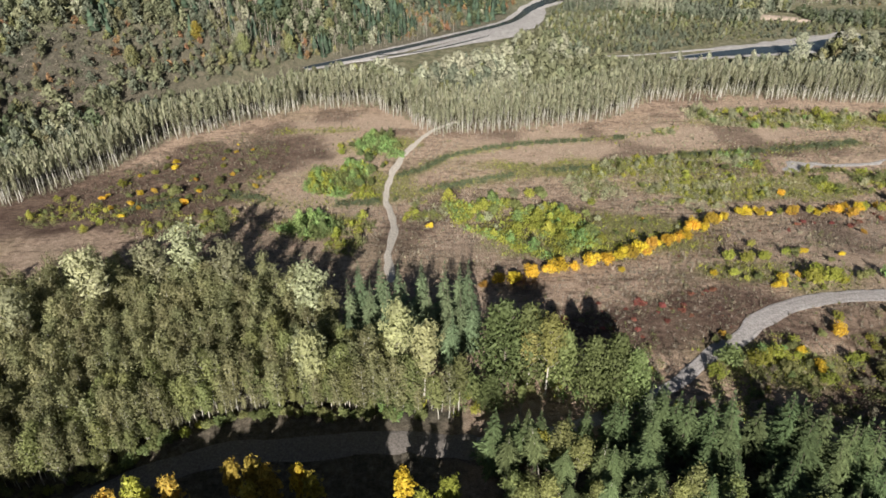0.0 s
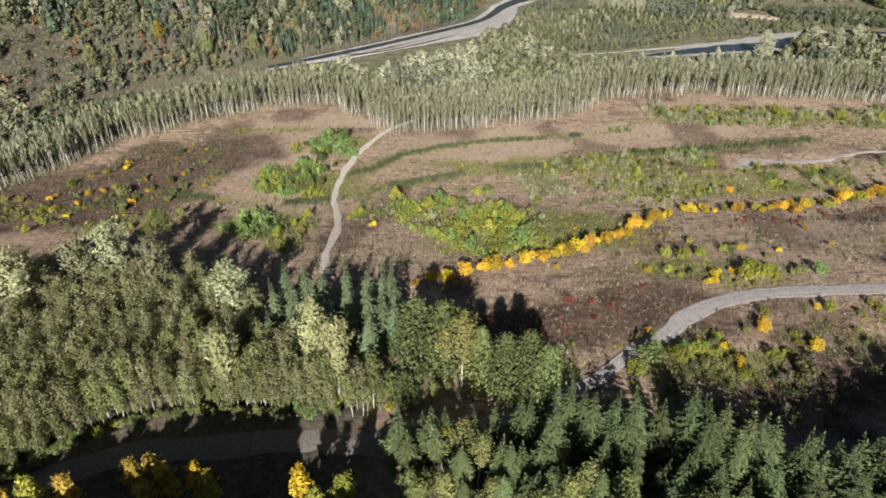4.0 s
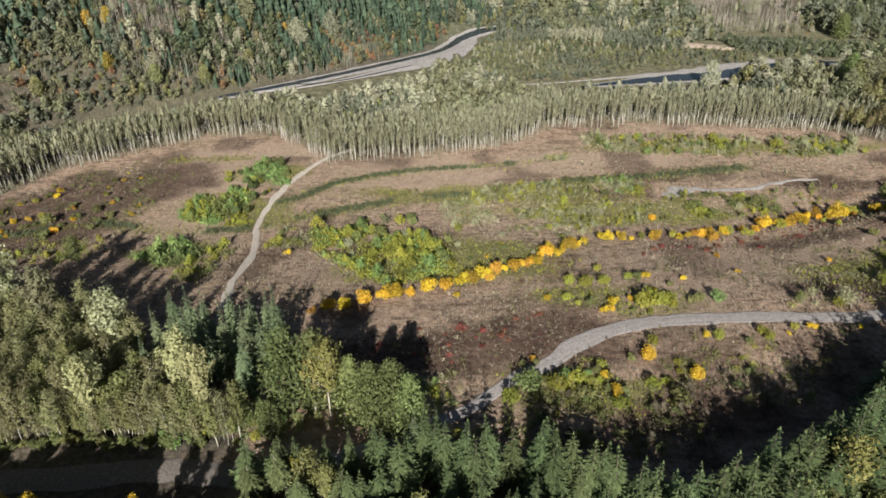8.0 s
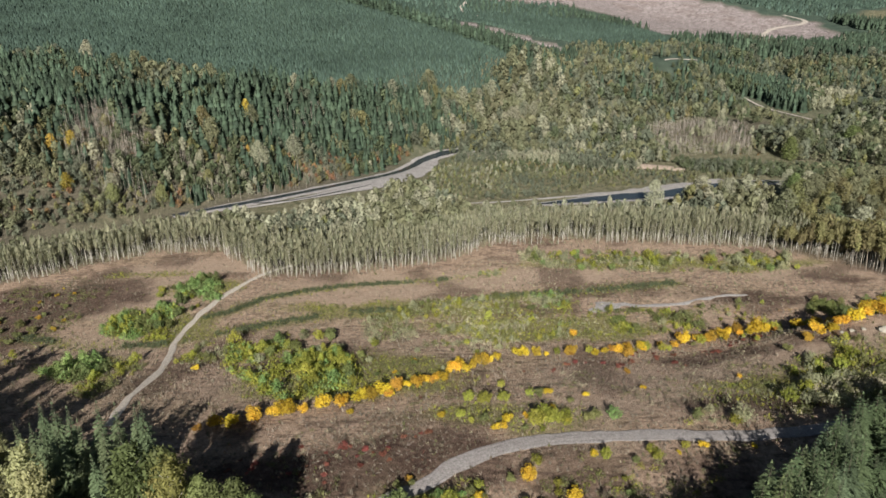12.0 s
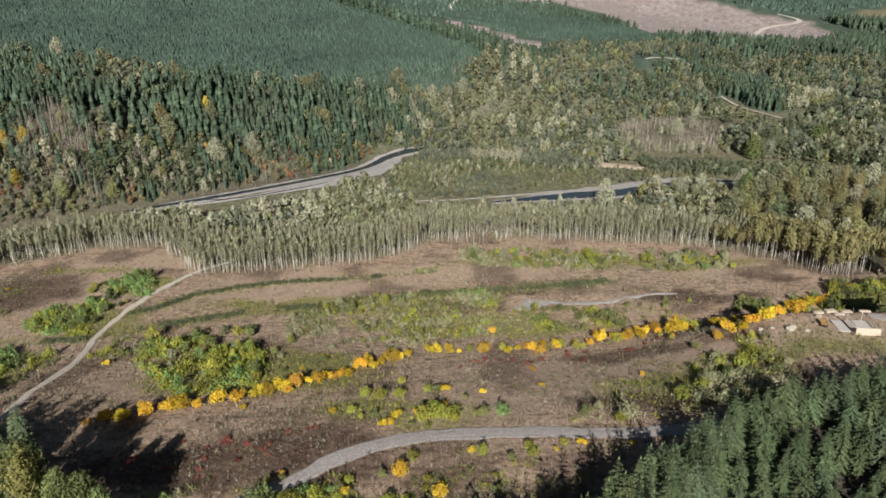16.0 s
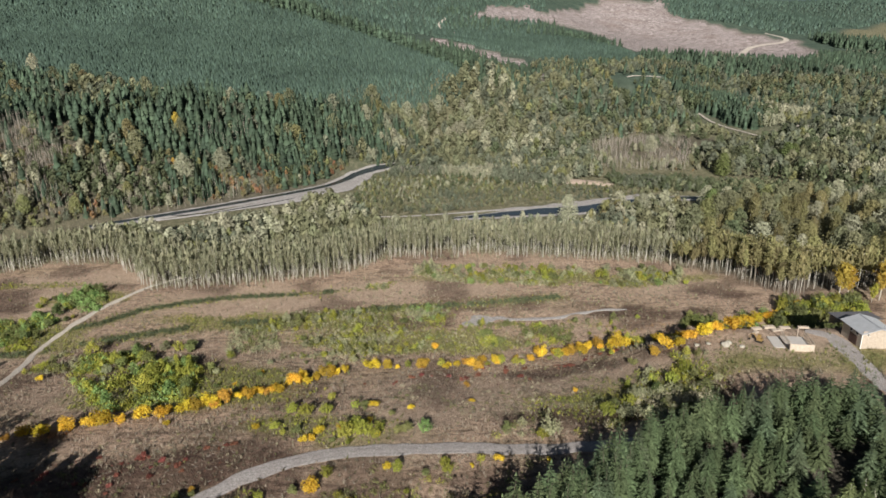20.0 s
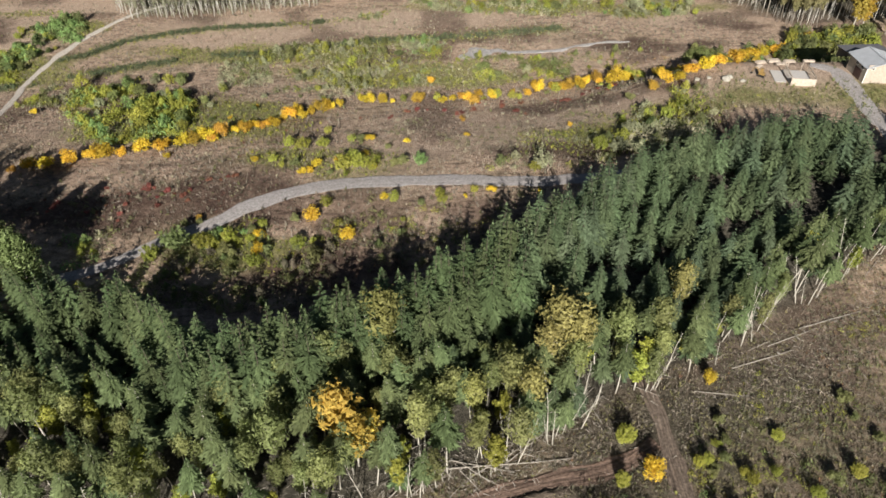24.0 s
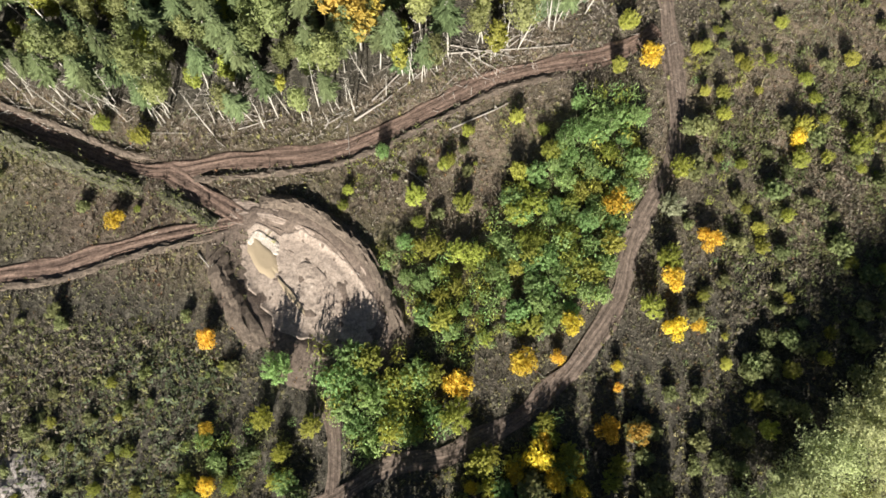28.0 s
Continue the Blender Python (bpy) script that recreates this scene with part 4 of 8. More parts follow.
def ribbon(name, line, width, mat, lift, label, category, rag=0.15, crown=0.05, kind="structure", ruts=0.0, seed=5):
    """A road, track or water strip laid on the land."""
    p = spline(line, 0.6 if ruts else 1.5)
    d = np.gradient(p, axis=0)
    d /= np.linalg.norm(d, axis=1)[:, None] + 1e-9
    side = np.stack([d[:, 1], -d[:, 0]], 1)
    rng = np.random.default_rng(seed)
    nc = 15 if ruts else 9
    cols = np.linspace(-1, 1, nc)
    v, lane = [], []
    along = np.cumsum(np.r_[0, np.linalg.norm(np.diff(p, axis=0), axis=1)])
    soft = np.hanning(15 if ruts else 7)
    wob = [np.convolve(rng.normal(0, 2.6 if ruts else 1.3, len(p) + 20), soft / soft.sum(), "valid")[:len(p)] for _ in range(2)]
    for j, u in enumerate(cols):
        w = (np.interp(np.linspace(0, 1, len(p)), np.linspace(0, 1, len(width)), width) if isinstance(width, tuple) else width) / 2 * (1 + rag * (wob[0] if u < 0 else wob[1]) * abs(u))
        q = p + side * (u * w)[:, None]
        prof = crown * (1 - u * u) - ruts * (bell(abs(u) - 0.5, 0.22)) - 0.10 * (abs(u) > 0.99)
        v.append(np.column_stack([q, land(q[:, 0], q[:, 1]) + lift + prof + (rng.normal(0, 0.02, len(q)) + rng.normal(0, 0.03) if ruts else 0)]))
        lane.append(np.column_stack([u * w * 2.6, along * 0.10, along * 0]))
    v = np.stack(v, 1).reshape(-1, 3)
    i = (np.arange(len(p) - 1)[:, None] * nc + np.arange(nc - 1)[None]).ravel()
    me = mesh(name, v, np.stack([i, i + 1, i + nc + 1, i + nc], 1), mat, smooth=True)
    if ruts:
        me.attributes.new("lane", "FLOAT_VECTOR", "POINT").data.foreach_set("vector", np.stack(lane, 1).astype(np.float32).ravel())
    return tagged(new(name, me), label, category, kind=kind)


ribbon("road", GRAVEL, (4.5, 3.6, 3.2, 3.4, 4.6, 5.0, 4.8, 4.8, 4.6, 4.2), GRAVEL_M, 0.03, "pale grey gravel road curving through the clearing", "road", 0.10, 0.08, ruts=0.05)
ribbon("road", ROAD_DARK, 6.0, ASPHALT, 0.02, "dark worn forest road in the shade", "road", 0.15)
ribbon("dirt_track", TRACK_A, 2.9, DIRT, 0.02, "reddish brown rutted dirt track along the wood", "track", 0.25, 0.0, ruts=0.10)
ribbon("dirt_track", TRACK_LINK, 2.9, DIRT, 0.05, "reddish brown rutted dirt track joining two others", "track", 0.25, 0.0, ruts=0.10)
ribbon("dirt_track", TRACK_B, 2.7, DIRT, 0.02, "reddish brown rutted dirt track leading to a sand pit", "track", 0.25, 0.0, ruts=0.10)
ribbon("dirt_track", TRACK_RING, 4.4, RING_M, 0.03, "pale sandy track with wheel ruts round the pit", "track", 0.25, 0.0, ruts=0.12)
ribbon("dirt_track", TRACK_C, 2.9, TRACK_M, 0.02, "grey-brown dirt track between bushes", "track", 0.25, 0.0, ruts=0.06)
ribbon("dirt_track", TRACK_EXIT, 2.6, TRACK_M, 0.03, "narrow brown dirt track below the pit", "track", 0.25, 0.0, ruts=0.06)
ribbon("footpath", PATH, 2.3, PALE_PATH, 0.02, "pale bare path winding across the clearing", "path", 0.35)
ribbon("gravel_stream_bed", STREAM, (1.4, 7.5, 5.0, 6.2, 2.6, 3.4, 4.0, 2.0, 0.8), STREAM_STONE, 0.02, "dry pale grey gravel stream bed", "stream bed", 0.9)
ribbon("river_bank", RIVER[4:], (3, 8, 10, 12, 12, 10, 6), RIVER_STONE, 0.35, "grey gravel banks beside the river", "river bank", 0.10, 0.15)
ribbon("river_bank", [(-48, 352), (-24, 364), (8, 388), (40, 416), (57, 446), (62, 466)], (1.5, 3, 9, 19, 16, 8), RIVER_STONE, 0.55, "broad pale grey gravel bar beside the river", "river bank", 0.10, 0.25, seed=6)
ribbon("water", RIVER[4:], (2, 3.5, 4, 4.5, 5.5, 6, 4), WATER, 0.85, "dark river water between gravel bars", "river", 0.10, 0.0, seed=8)
ribbon("water", [(-34, 364), (-14, 370), (8, 386), (26, 402)], (0.6, 1.4, 1.6, 0.6), WATER, 0.88, "thin dark channel across the gravel bar", "river", 0.10, 0.0, seed=18)
ribbon("river_bank", POND_SHORE, (0.6, 1.5, 3, 7, 12, 8), RIVER_STONE, 0.25, "pale gravel shelf along a side channel", "river bank", 0.3, 0.1, seed=12)
ribbon("river_bank", POND, (4, 14, 18, 18, 14, 12, 6), RIVER_STONE, 0.3, "grey gravel shore of a side channel", "river bank", 0.10, 0.1)
ribbon("water", POND, (1, 8, 13, 12, 9, 6, 3), WATER, 0.6, "blue-black still water of a side channel", "pond", 0.10, 0.0, seed=9)
ribbon("river_bank", [(178, 438), (192, 446), (212, 440), (222, 432)], (4, 12, 10, 4), SAND, 0.4, "pale sandy mound beside the side channel", "sand bank", 0.10, 1.6)
for line, w, what in ((FAR_ROADS[0], 2.6, "pale far road through the woods"), (FAR_ROADS[1], 6, "pale far gravel road by the woods"), (FAR_ROADS[2], 2.5, "pale far road through the woods"), ([(115, 1454), (100, 1359), (126, 1326), (174, 1240), (230, 1122)], 7, "pale logging road on the far hill"), ([(641, 1377), (720, 1500), (789, 1609), (877, 1657), (904, 1711), (880, 1760)], 11, "pale logging road across the far clear-cut")):
    ribbon("road", line, w, PALE_PATH, 0.9, what, "road", 0.2)

# ---------------------------------------------------------------- woods
def edge_depth(x, y):
    return float(y - np.interp(x, [p[0] for p in WOOD_EDGE], [p[1] for p in WOOD_EDGE]))


WOOD = [(10, 66), *WOOD_EDGE[1:], (270, 128), *WOOD_BACK[::-1]]
outer = []
for x, y in scatter(WOOD, 4.3):
    if x < 75 and RNG.uniform() < np.interp(x, (10, 55, 75), (0.45, 0.3, 0.08)):
        continue
    if x > 116 and edge_depth(x, y) > 9 and blotch(x, y, 8, 66) < 0.40:
        continue
    d, band = edge_depth(x, y), np.interp(x, (40, 105, 125, 150), (20, 25, 21, 7)) + 3 * math.sin(x / 7)
    if d > band and (x > 165 or x < 45):
        outer.append((x, y, RNG.uniform(10.5, 17) * float(np.interp(x, (100, 150), (1, 0.76)))))
    elif d > band or (d > 4 and RNG.uniform() < 0.14):
        tree("conifer_tree", FIRS if x > 125 + 12 * math.sin(y) else FIRS_B, x, y, RNG.uniform(10, 16.5) * float(np.interp(x, (100, 150), (1, 0.84))) * (1 if d > band else 0.85), float(np.interp(x, (100, 150), (0.95, 1.1))), "dark green young fir in a dense plantation", "conifer", "plantation firs")
for x, y in spline([p for p in WOOD_BACK if p[0] < 62], 3.2):
    tree("conifer_tree", FIRS_B, x + RNG.normal(0, 0.8), y - 1.5 + RNG.normal(0, 1.2), RNG.uniform(14.5, 18.5) * float(np.interp(x, (8, 30, 38, 45, 62), (0.66, 0.7, 0.88, 1.0, 0.88))), 1.0, "dark green young fir in a dense plantation", "conifer", "plantation firs")
for x, y in spline([p for p in WOOD_BACK if p[0] > 50], 1.8):
    if x < 215:
        tree("conifer_tree", FIRS if x > 130 else FIRS_B, x + RNG.normal(0, 0.8), y - 2 + RNG.normal(0, 1.3), RNG.uniform(13.5, 17.5) * float(np.interp(x, (75, 90, 126, 140, 155), (0.95, 1.08, 1.08, 0.98, 0.8))), 1.22, "dark green young fir in a dense plantation", "conifer", "plantation firs")
for back, lo, hi in ((6, 15.5, 18.5), (11, 16.5, 19.5)):
    for x, y in spline([p for p in WOOD_BACK if 70 < p[0] < 160], 2.3):
        tree("conifer_tree", FIRS if x > 130 else FIRS_B, x + RNG.normal(0, 0.8), y - back + RNG.normal(0, 1.0), RNG.uniform(lo, hi) * float(np.interp(x, (126, 155), (1.0, 0.85))), 1.05, "dark green young fir in a dense plantation", "conifer", "plantation firs")
for x, y in scatter(WOOD, 3.7):
    d, band = edge_depth(x, y), np.interp(x, (40, 105, 125, 150), (20, 25, 21, 7)) + 3 * math.sin(x / 7)
    if 0.8 < d < band + 1.5 and (d > 4 or RNG.uniform() < 0.7):
        k = RNG.uniform()
        if k < (0.44 if x < 140 else 0.5):
            tree("edge_fir", EDGE_FIRS, x, y, RNG.uniform(11, 15), 1.0, "tall fir with a bare pale stem at the wood's edge", "conifer", "edge firs", 6)
        elif k < 0.85:
            tree("birch_tree", BIRCHES if k < 0.75 else OLIVES, x, y, RNG.uniform(8, 14.5), 1.15, "slender pale-stemmed birch with thin olive leaves", "birch", "edge birches", lean=5)
        else:
            tree("young_maple", LIMES, x, y, RNG.uniform(5, 10), 1.15, "yellow-green young maple at the wood's edge", "maple", "edge maples", lean=4)
outer = np.array(outer)
for i, (crown, trunk) in enumerate(FIRS + FIRS_B):
    q, cv = (outer[outer[:, 0] > 100][i::5] if i < 5 else outer[outer[:, 0] < 100][i - 5::4]), np.array([v.co for v in crown.vertices])
    swarm("plantation_wood", (cv, np.array([p.vertices for p in crown.polygons])), q[:, :2], q[:, 2], q[:, 2] * 1.1, crown.materials[0], "dark green firs packed at the ends of the plantation", "conifers", 0.05)
stand = scatter(ALDER_STAND, 2.5)
stand = stand[np.argsort(stand[:, 1] - 0.4 * stand[:, 0])]
for x, y in stand[:270]:
    tree("alder_tree", (ALDERS, ALDERS, ALDERS, ALDERS, OLIVES)[int(RNG.integers(5))], x, y, RNG.uniform(8.5, 14.5), 1.1, "grey-green alder in a dense stand", "alder", "alder stand")
for i, (crown, trunk) in enumerate(ALDERS):
    q, cv = stand[270 + i::5], np.array([v.co for v in crown.vertices])
    hs = RNG.uniform(8.5, 15, len(q))
    tv = np.array([v.co for v in trunk.vertices])
    tf = np.array([t for p in trunk.polygons for t in ((p.vertices[0], p.vertices[k], p.vertices[k + 1]) for k in range(1, len(p.vertices) - 1))])
    swarm("alder_stems", (tv[:42], tf[(tf < 42).all(1)]), q, hs, hs * 1.1, trunk.materials[0], "thin grey stems packed at the back of the stand", "stems", 0.05, np.random.default_rng(i))
    swarm("alder_wood", (cv, np.array([p.vertices for p in crown.polygons])), q, hs, hs * 1.15, crown.materials[0], "grey-green alders packed at the back of the stand", "alders", 0.05)
for x, y in spline([(-112, 71), (-96, 77), (-76, 83), (-66, 84.5), (-59, 88), (-54, 94), (-47, 98), (-37, 101), (-26, 101), (-14, 99)], 1.8):
    tree("alder_sapling", (ALDERS, OLIVES)[int(RNG.integers(2))], x, y + RNG.normal(0, 0.7), RNG.uniform(4, 8), 1.35, "young leafy alder at the foot of the stand", "alder", "alder saplings")
for x, y, h in ((-19, 131, 15.5), (-13.3, 127, 18), (-9.5, 125, 18), (-5, 127, 17.5), (0, 124.6, 18.5), (3, 127, 17), (5.5, 126, 18.2), (-16, 122, 17), (-11, 118.5, 18.5), (-7, 117, 19.5), (-3, 117.5, 19.5), (1, 118, 19), (-19, 114, 15), (4, 119, 16), (2, 112, 16), (-20, 124, 15), (37, 92, 13), (41, 97, 9), (6, 118, 15)):
    tree("spruce_tree", SPRUCES, x, y, h, 0.95, "tall blue-green spruce in a tight clump", "conifer", "spruce clump")
for x, y, h in ((-58, 135, 20), (-75, 124, 20), (-29, 123, 18), (-26, 104, 15), (-47, 131, 18), (-88, 116, 17), (-66, 133, 17)):
    tree("cottonwood_tree", SILVERS, x, y, h * 1.12, 1.1, "silvery pale cottonwood standing over the alders", "cottonwood", "pale cottonwoods")
for x, y, h in ((-9.6, 107, 20.8), (-3.9, 101, 20.8), (-25, 101.5, 19)):
    tree("cottonwood_tree", CREAMS, x, y, h, 0.95, "cream-yellow cottonwood with a white trunk", "cottonwood", "pale cottonwoods")
for x, y, h in ((12, 106.5, 21), (17.5, 108, 19), (24, 106, 14), (29, 100.5, 16.5), (33, 99.5, 17.5), (35.5, 98, 15), (3, 102, 9), (-12, 102, 8), (9, 99, 9)):
    tree("maple_tree", MAPLES, x, y, h, 0.95, "broad leafy green maple with a dense crown", "maple", "green maples")
for x, y, h in ((20.3, 102.6, 20), (17, 105, 15), (2, 98, 7), (-8, 99, 6), (15, 98, 7)):
    tree("birch_tree", BIRCHES if h < 10 else OCHRES, x, y, h, 0.95, "yellow-green young tree beside the road", "tree", "yellow-green trees")
AMBERS = leafy("amber", BARK_PALE, (83, 84), base=0.3, wide=0.21, branches=58, count=1500, size=0.03, peak=0.4)
GOLDS = leafy("gold", BARK_GREY, (101, 102), base=0.5, wide=0.19, branches=36, count=900, size=0.034)
for x, y, h in ((-31, 78, 14), (-35, 78, 13), (-28, 76, 14), (-23, 75, 14), (-21, 74, 13.5), (-31, 73, 13), (-43, 74, 14.5), (-52, 71, 15), (-6, 74, 13)):
    tree("golden_tree", (GOLDS, AMBERS)[int(RNG.integers(2))], x, y, h * 0.95, 0.85, "golden-leaved tree catching the sun above shade", "tree", "golden trees")
for x, y, h in ((-49, 73, 14.5), (-3, 70, 13), (1, 72, 14), (-60, 68, 14)):
    tree("birch_tree", LIMES, x, y, h, 0.9, "yellow-green tree catching the sun above shade", "tree", "yellow-green trees")
q = scatter([(-115, 40), (-14, 38), (10, 46), (8, 57), (-14, 50), (-60, 52), (-115, 56)], 3.0)
h = RNG.uniform(22.5, 25.5, len(q)) * np.interp(q[:, 0], (-115, -78, -60, -46, -30, -15, -13), (0.68, 0.80, 0.88, 0.98, 1.06, 1.06, 0.82))
roadside = (q, h)
for x, y, h in ((101.5, 62, 15.5), (104, 59, 12), (106, 62, 9)):
    tree("golden_tree", AMBERS, x, y, h, 1.3, "amber-leaved tree among pale-stemmed alders", "tree", "amber trees")
for x, y, h in ((107, 78, 18), (137, 79, 18), (140, 77, 16), (160, 90, 14), (134, 76, 14), (122, 66, 13), (131, 67, 14)):
    tree("birch_tree", OCHRES, x, y, h, 1.1, "tall yellow-green birch with a white trunk", "birch", "yellow-green trees")
WILLOWS = leafy("sallow", BARK_GREY, (111, 112, 113), base=0.10, wide=0.34, branches=210, count=9000, size=0.0125, peak=0.4, rise=0.9, spread=0.02)
for x, y, h in ((156, -9, 8.5), (161, -5.5, 9.5), (166, -1.5, 10), (171, 2.5, 10.5), (176, 6, 11), (182, 10, 11), (163, -11, 7.5), (169, -7, 8), (175, -2.5, 8.5), (181, 2, 9), (187, 6, 9), (172, -13, 6.5), (179, -8, 7), (187, -3, 7)):
    tree("willow_tree", WILLOWS, x, y, h, 1.7, "broad grey-green willow with feathery leaves", "willow", "grey willows")
# unseen trees, inferred from the shade over the lower track and sized for it
for x, y, h in ((106, -21, 12), (113, -20, 14), (120, -22, 13), (126, -20, 13), (132, -21, 14), (138, -20, 14), (144, -21, 12.5), (150, -20, 8)):
    tree("maple_tree", MAPLES, x, y, h, 0.95, "broad leafy green maple beyond the lower track", "maple", "lower maples")
tree("alder_tree", OLIVES, -62, 172, 11, 1.6, "rounded olive tree alone beside the heath", "tree")

def low_brush(poly, gap, kind, lo, hi, cover, label, seed):
    """Ragged low brush clumps over open ground, thick in places."""
    rng = np.random.default_rng(seed)
    q = scatter(poly, gap, rng, 0.7)
    q = q[blotch(q[:, 0], q[:, 1], 10, seed) + rng.normal(0, 0.05, len(q)) > 1 - cover]
    for line, w in ((TRACK_A, 2.2), (TRACK_C, 2.2), (TRACK_B, 2.2), (TRACK_RING, 2.6), (TRACK_LINK, 2.2), (TRACK_EXIT, 2.0)):
        q = q[away(q[:, 0], q[:, 1], line) > w]
    q = q[np.hypot((q[:, 0] - 98) / 9, (q[:, 1] - 20) / 8.5) > rng.uniform(0.85, 1.15, len(q))]
    r = rng.uniform(lo, hi, len(q)) * rng.uniform(0.4, 1.0, len(q))
    swarm("low_brush", SHOOTS[seed % 3], q, r * 0.45, r, LEAF[kind], label, "brush", 0.05, rng)


def shoots(seed, count=48, size=0.115):
    """Upright leafy shoots of a brush clump."""
    rng = np.random.default_rng(seed)
    a, q = rng.uniform(0, 6.28, count), 0.5 * np.sqrt(rng.uniform(0, 1, count))
    at = np.stack([np.cos(a) * q, np.sin(a) * q, rng.uniform(0.08, 0.88, count) * (1 - 1.2 * q ** 2)], 1)
    return leaves(rng, at, np.stack([np.cos(a), np.sin(a), np.full(count, 0.5)], 1), size, 2.6, 0.7)


SHOOTS = [shoots(s, 26) for s in (301, 302, 303)]
# pale-stemmed belt along the far edge of the clearing
BELT = [(-170, 174), (-129, 208), (-106, 251), (-84, 268), (-59, 287), (-30, 288), (-3, 258), (38, 264), (71, 275), (93, 297), (154, 299), (211, 290), (250, 251), (330, 253), (330, 268), (262, 268), (225, 300), (195, 316), (90, 322), (60, 298), (30, 290), (0, 288), (-28, 305), (-62, 307), (-98, 284), (-122, 258), (-138, 227), (-178, 190)]
places = scatter(BELT, 2.3)
places = places[(away(places[:, 0], places[:, 1], BELT_EDGE) > 3.5) | (blotch(places[:, 0], places[:, 1], 12, 61) > 0.48)]
places = places[(places[:, 0] < 258) | (places[:, 1] > 261)]
depth = away(places[:, 0], places[:, 1], BELT_EDGE)
order = np.argsort(depth)
for i in order[:300]:
    x, y = places[i]
    tree("aspen_tree", POLES if x < 215 else POLES_B, x, y, RNG.uniform(9.5, 14.5) * (1.3 if x > 225 else 1.0), 1.0, "slender aspen with a bare pale trunk in a thick belt", "aspen", "riverside aspen belt", lean=3)
behind = places[order[300:]]
east = behind[behind[:, 0] >= 228]
behind = behind[behind[:, 0] < 228]
tall = RNG.uniform(10.5, 15.0, len(behind)) * np.where(behind[:, 0] > 225, 1.25, 1.0)
POST = (np.array([(math.cos(a) * r, math.sin(a) * r, z) for z, r in ((0, 1.0), (0.9, 0.45)) for a in (0.3, 2.4, 4.5)]), np.array([(i, (i + 1) % 3, 3 + (i + 1) % 3) for i in range(3)] + [(i, 3 + (i + 1) % 3, 3 + i) for i in range(3)]))
swarm("aspen_trunks", POST, behind, tall, 0.06 + 0.045 * RNG.uniform(0, 1, len(behind)), BARK_GREYISH, "bare pale trunks packed in the aspen belt", "trunks", 0.2)
swarm("aspen_crowns", puff(71, 20, 0.17, 0.4, 1.0, 0.6), behind, tall, tall * 0.22, LEAF["belt"], "thin grey-green crowns of the aspen belt", "crowns", 0.0)
east_h = RNG.uniform(12, 18, len(east))
swarm("aspen_trunks", POST, east, east_h, 0.07 + 0.05 * RNG.uniform(0, 1, len(east)), BARK_GREYISH, "bare pale trunks before a dark wood", "trunks", 0.2)
swarm("aspen_crowns", lobed(72, 7, 90, 0.105, 0.55, 0.36), east, east_h, east_h * 0.42, LEAF["umber"], "thin brown-olive crowns of a dark wood", "crowns", 0.0)
low = scatter(BELT, 2.1)
low = low[(away(low[:, 0], low[:, 1], BELT_EDGE) > 1.5) & (low[:, 0] < 222)]
swarm("aspen_undergrowth", shoots(305, 22), low, RNG.uniform(0.8, 3.0, len(low)), RNG.uniform(1.0, 2.0, len(low)), LEAF["belt"], "pale saplings crowding under the aspen belt", "saplings", 0.1)
for x, y, k, h in ((269, 251, AMBERS, 15), (273, 252, ORANGES, 13), (284, 250, AMBERS, 16), (289, 252, ORANGES, 15), (280, 248, LIMES, 8), (294, 254, AMBERS, 13)):
    tree("cottonwood_tree", k, x, y, h, 1.15, "orange and gold tree at the corner of the wood", "cottonwood", "corner trees")
for x, y, h in ((302, 462, 16), (361, 497, 17), (368, 503, 15), (262, 372, 14)):
    tree("maple_tree", MAPLES, x, y, h, 1.25, "broad dark tree alone in the valley woods", "maple", "valley maples")
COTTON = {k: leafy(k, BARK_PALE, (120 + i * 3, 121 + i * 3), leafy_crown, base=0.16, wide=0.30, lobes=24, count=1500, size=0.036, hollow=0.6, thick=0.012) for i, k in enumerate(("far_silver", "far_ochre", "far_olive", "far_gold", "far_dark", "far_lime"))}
for x, y in scatter([(234, 278), (330, 276), (400, 300), (390, 380), (270, 380), (235, 330)], 10.0):
    tree("cottonwood_tree", (RIVERS, COTTON["far_olive"], COTTON["far_silver"], COTTON["far_ochre"], COTTON["far_dark"], COTTON["far_lime"])[int(RNG.choice(6, p=(0.34, 0.28, 0.12, 0.16, 0.06, 0.04)))], x, y, RNG.uniform(13, 18), 1.0, "tall olive cottonwood in riverside woodland", "cottonwood", "riverside cottonwoods")

# ---------------------------------------------------------------- bushes
BUSH = {k: [bush_mesh(200 + i * 7 + len(k), LEAF[k], n, s) for i in range(3)] for k, n, s in (("gold", 1300, 0.05), ("orange", 1300, 0.05), ("red", 240, 0.13), ("maple", 520, 0.09), ("olive", 460, 0.095), ("sage", 560, 0.08))}
BUSH["willow"] = [wand_bush(240 + i, LEAF["willow"], 74, 34, 0.027) for i in range(4)]
BUSH["silver"] = [wand_bush(260 + i, LEAF["silver"], 52, 28, 0.034) for i in range(3)]
BUSH["lime"] = [wand_bush(250 + i, LEAF["lime"], 66, 30, 0.030) for i in range(4)]
WORDS = {"gold": "golden-yellow autumn bush on dry ground", "orange": "orange autumn bush on dry ground", "lime": "yellow-green leafy bush on dry ground", "willow": "fresh green willow bush with narrow leaves", "silver": "pale silvery bush on dry ground", "red": "low red-leaved shrub on dry ground", "maple": "dark green leafy bush on rough ground", "olive": "olive-green brush clump on rough ground", "sage": "sage-green bush on dry ground"}


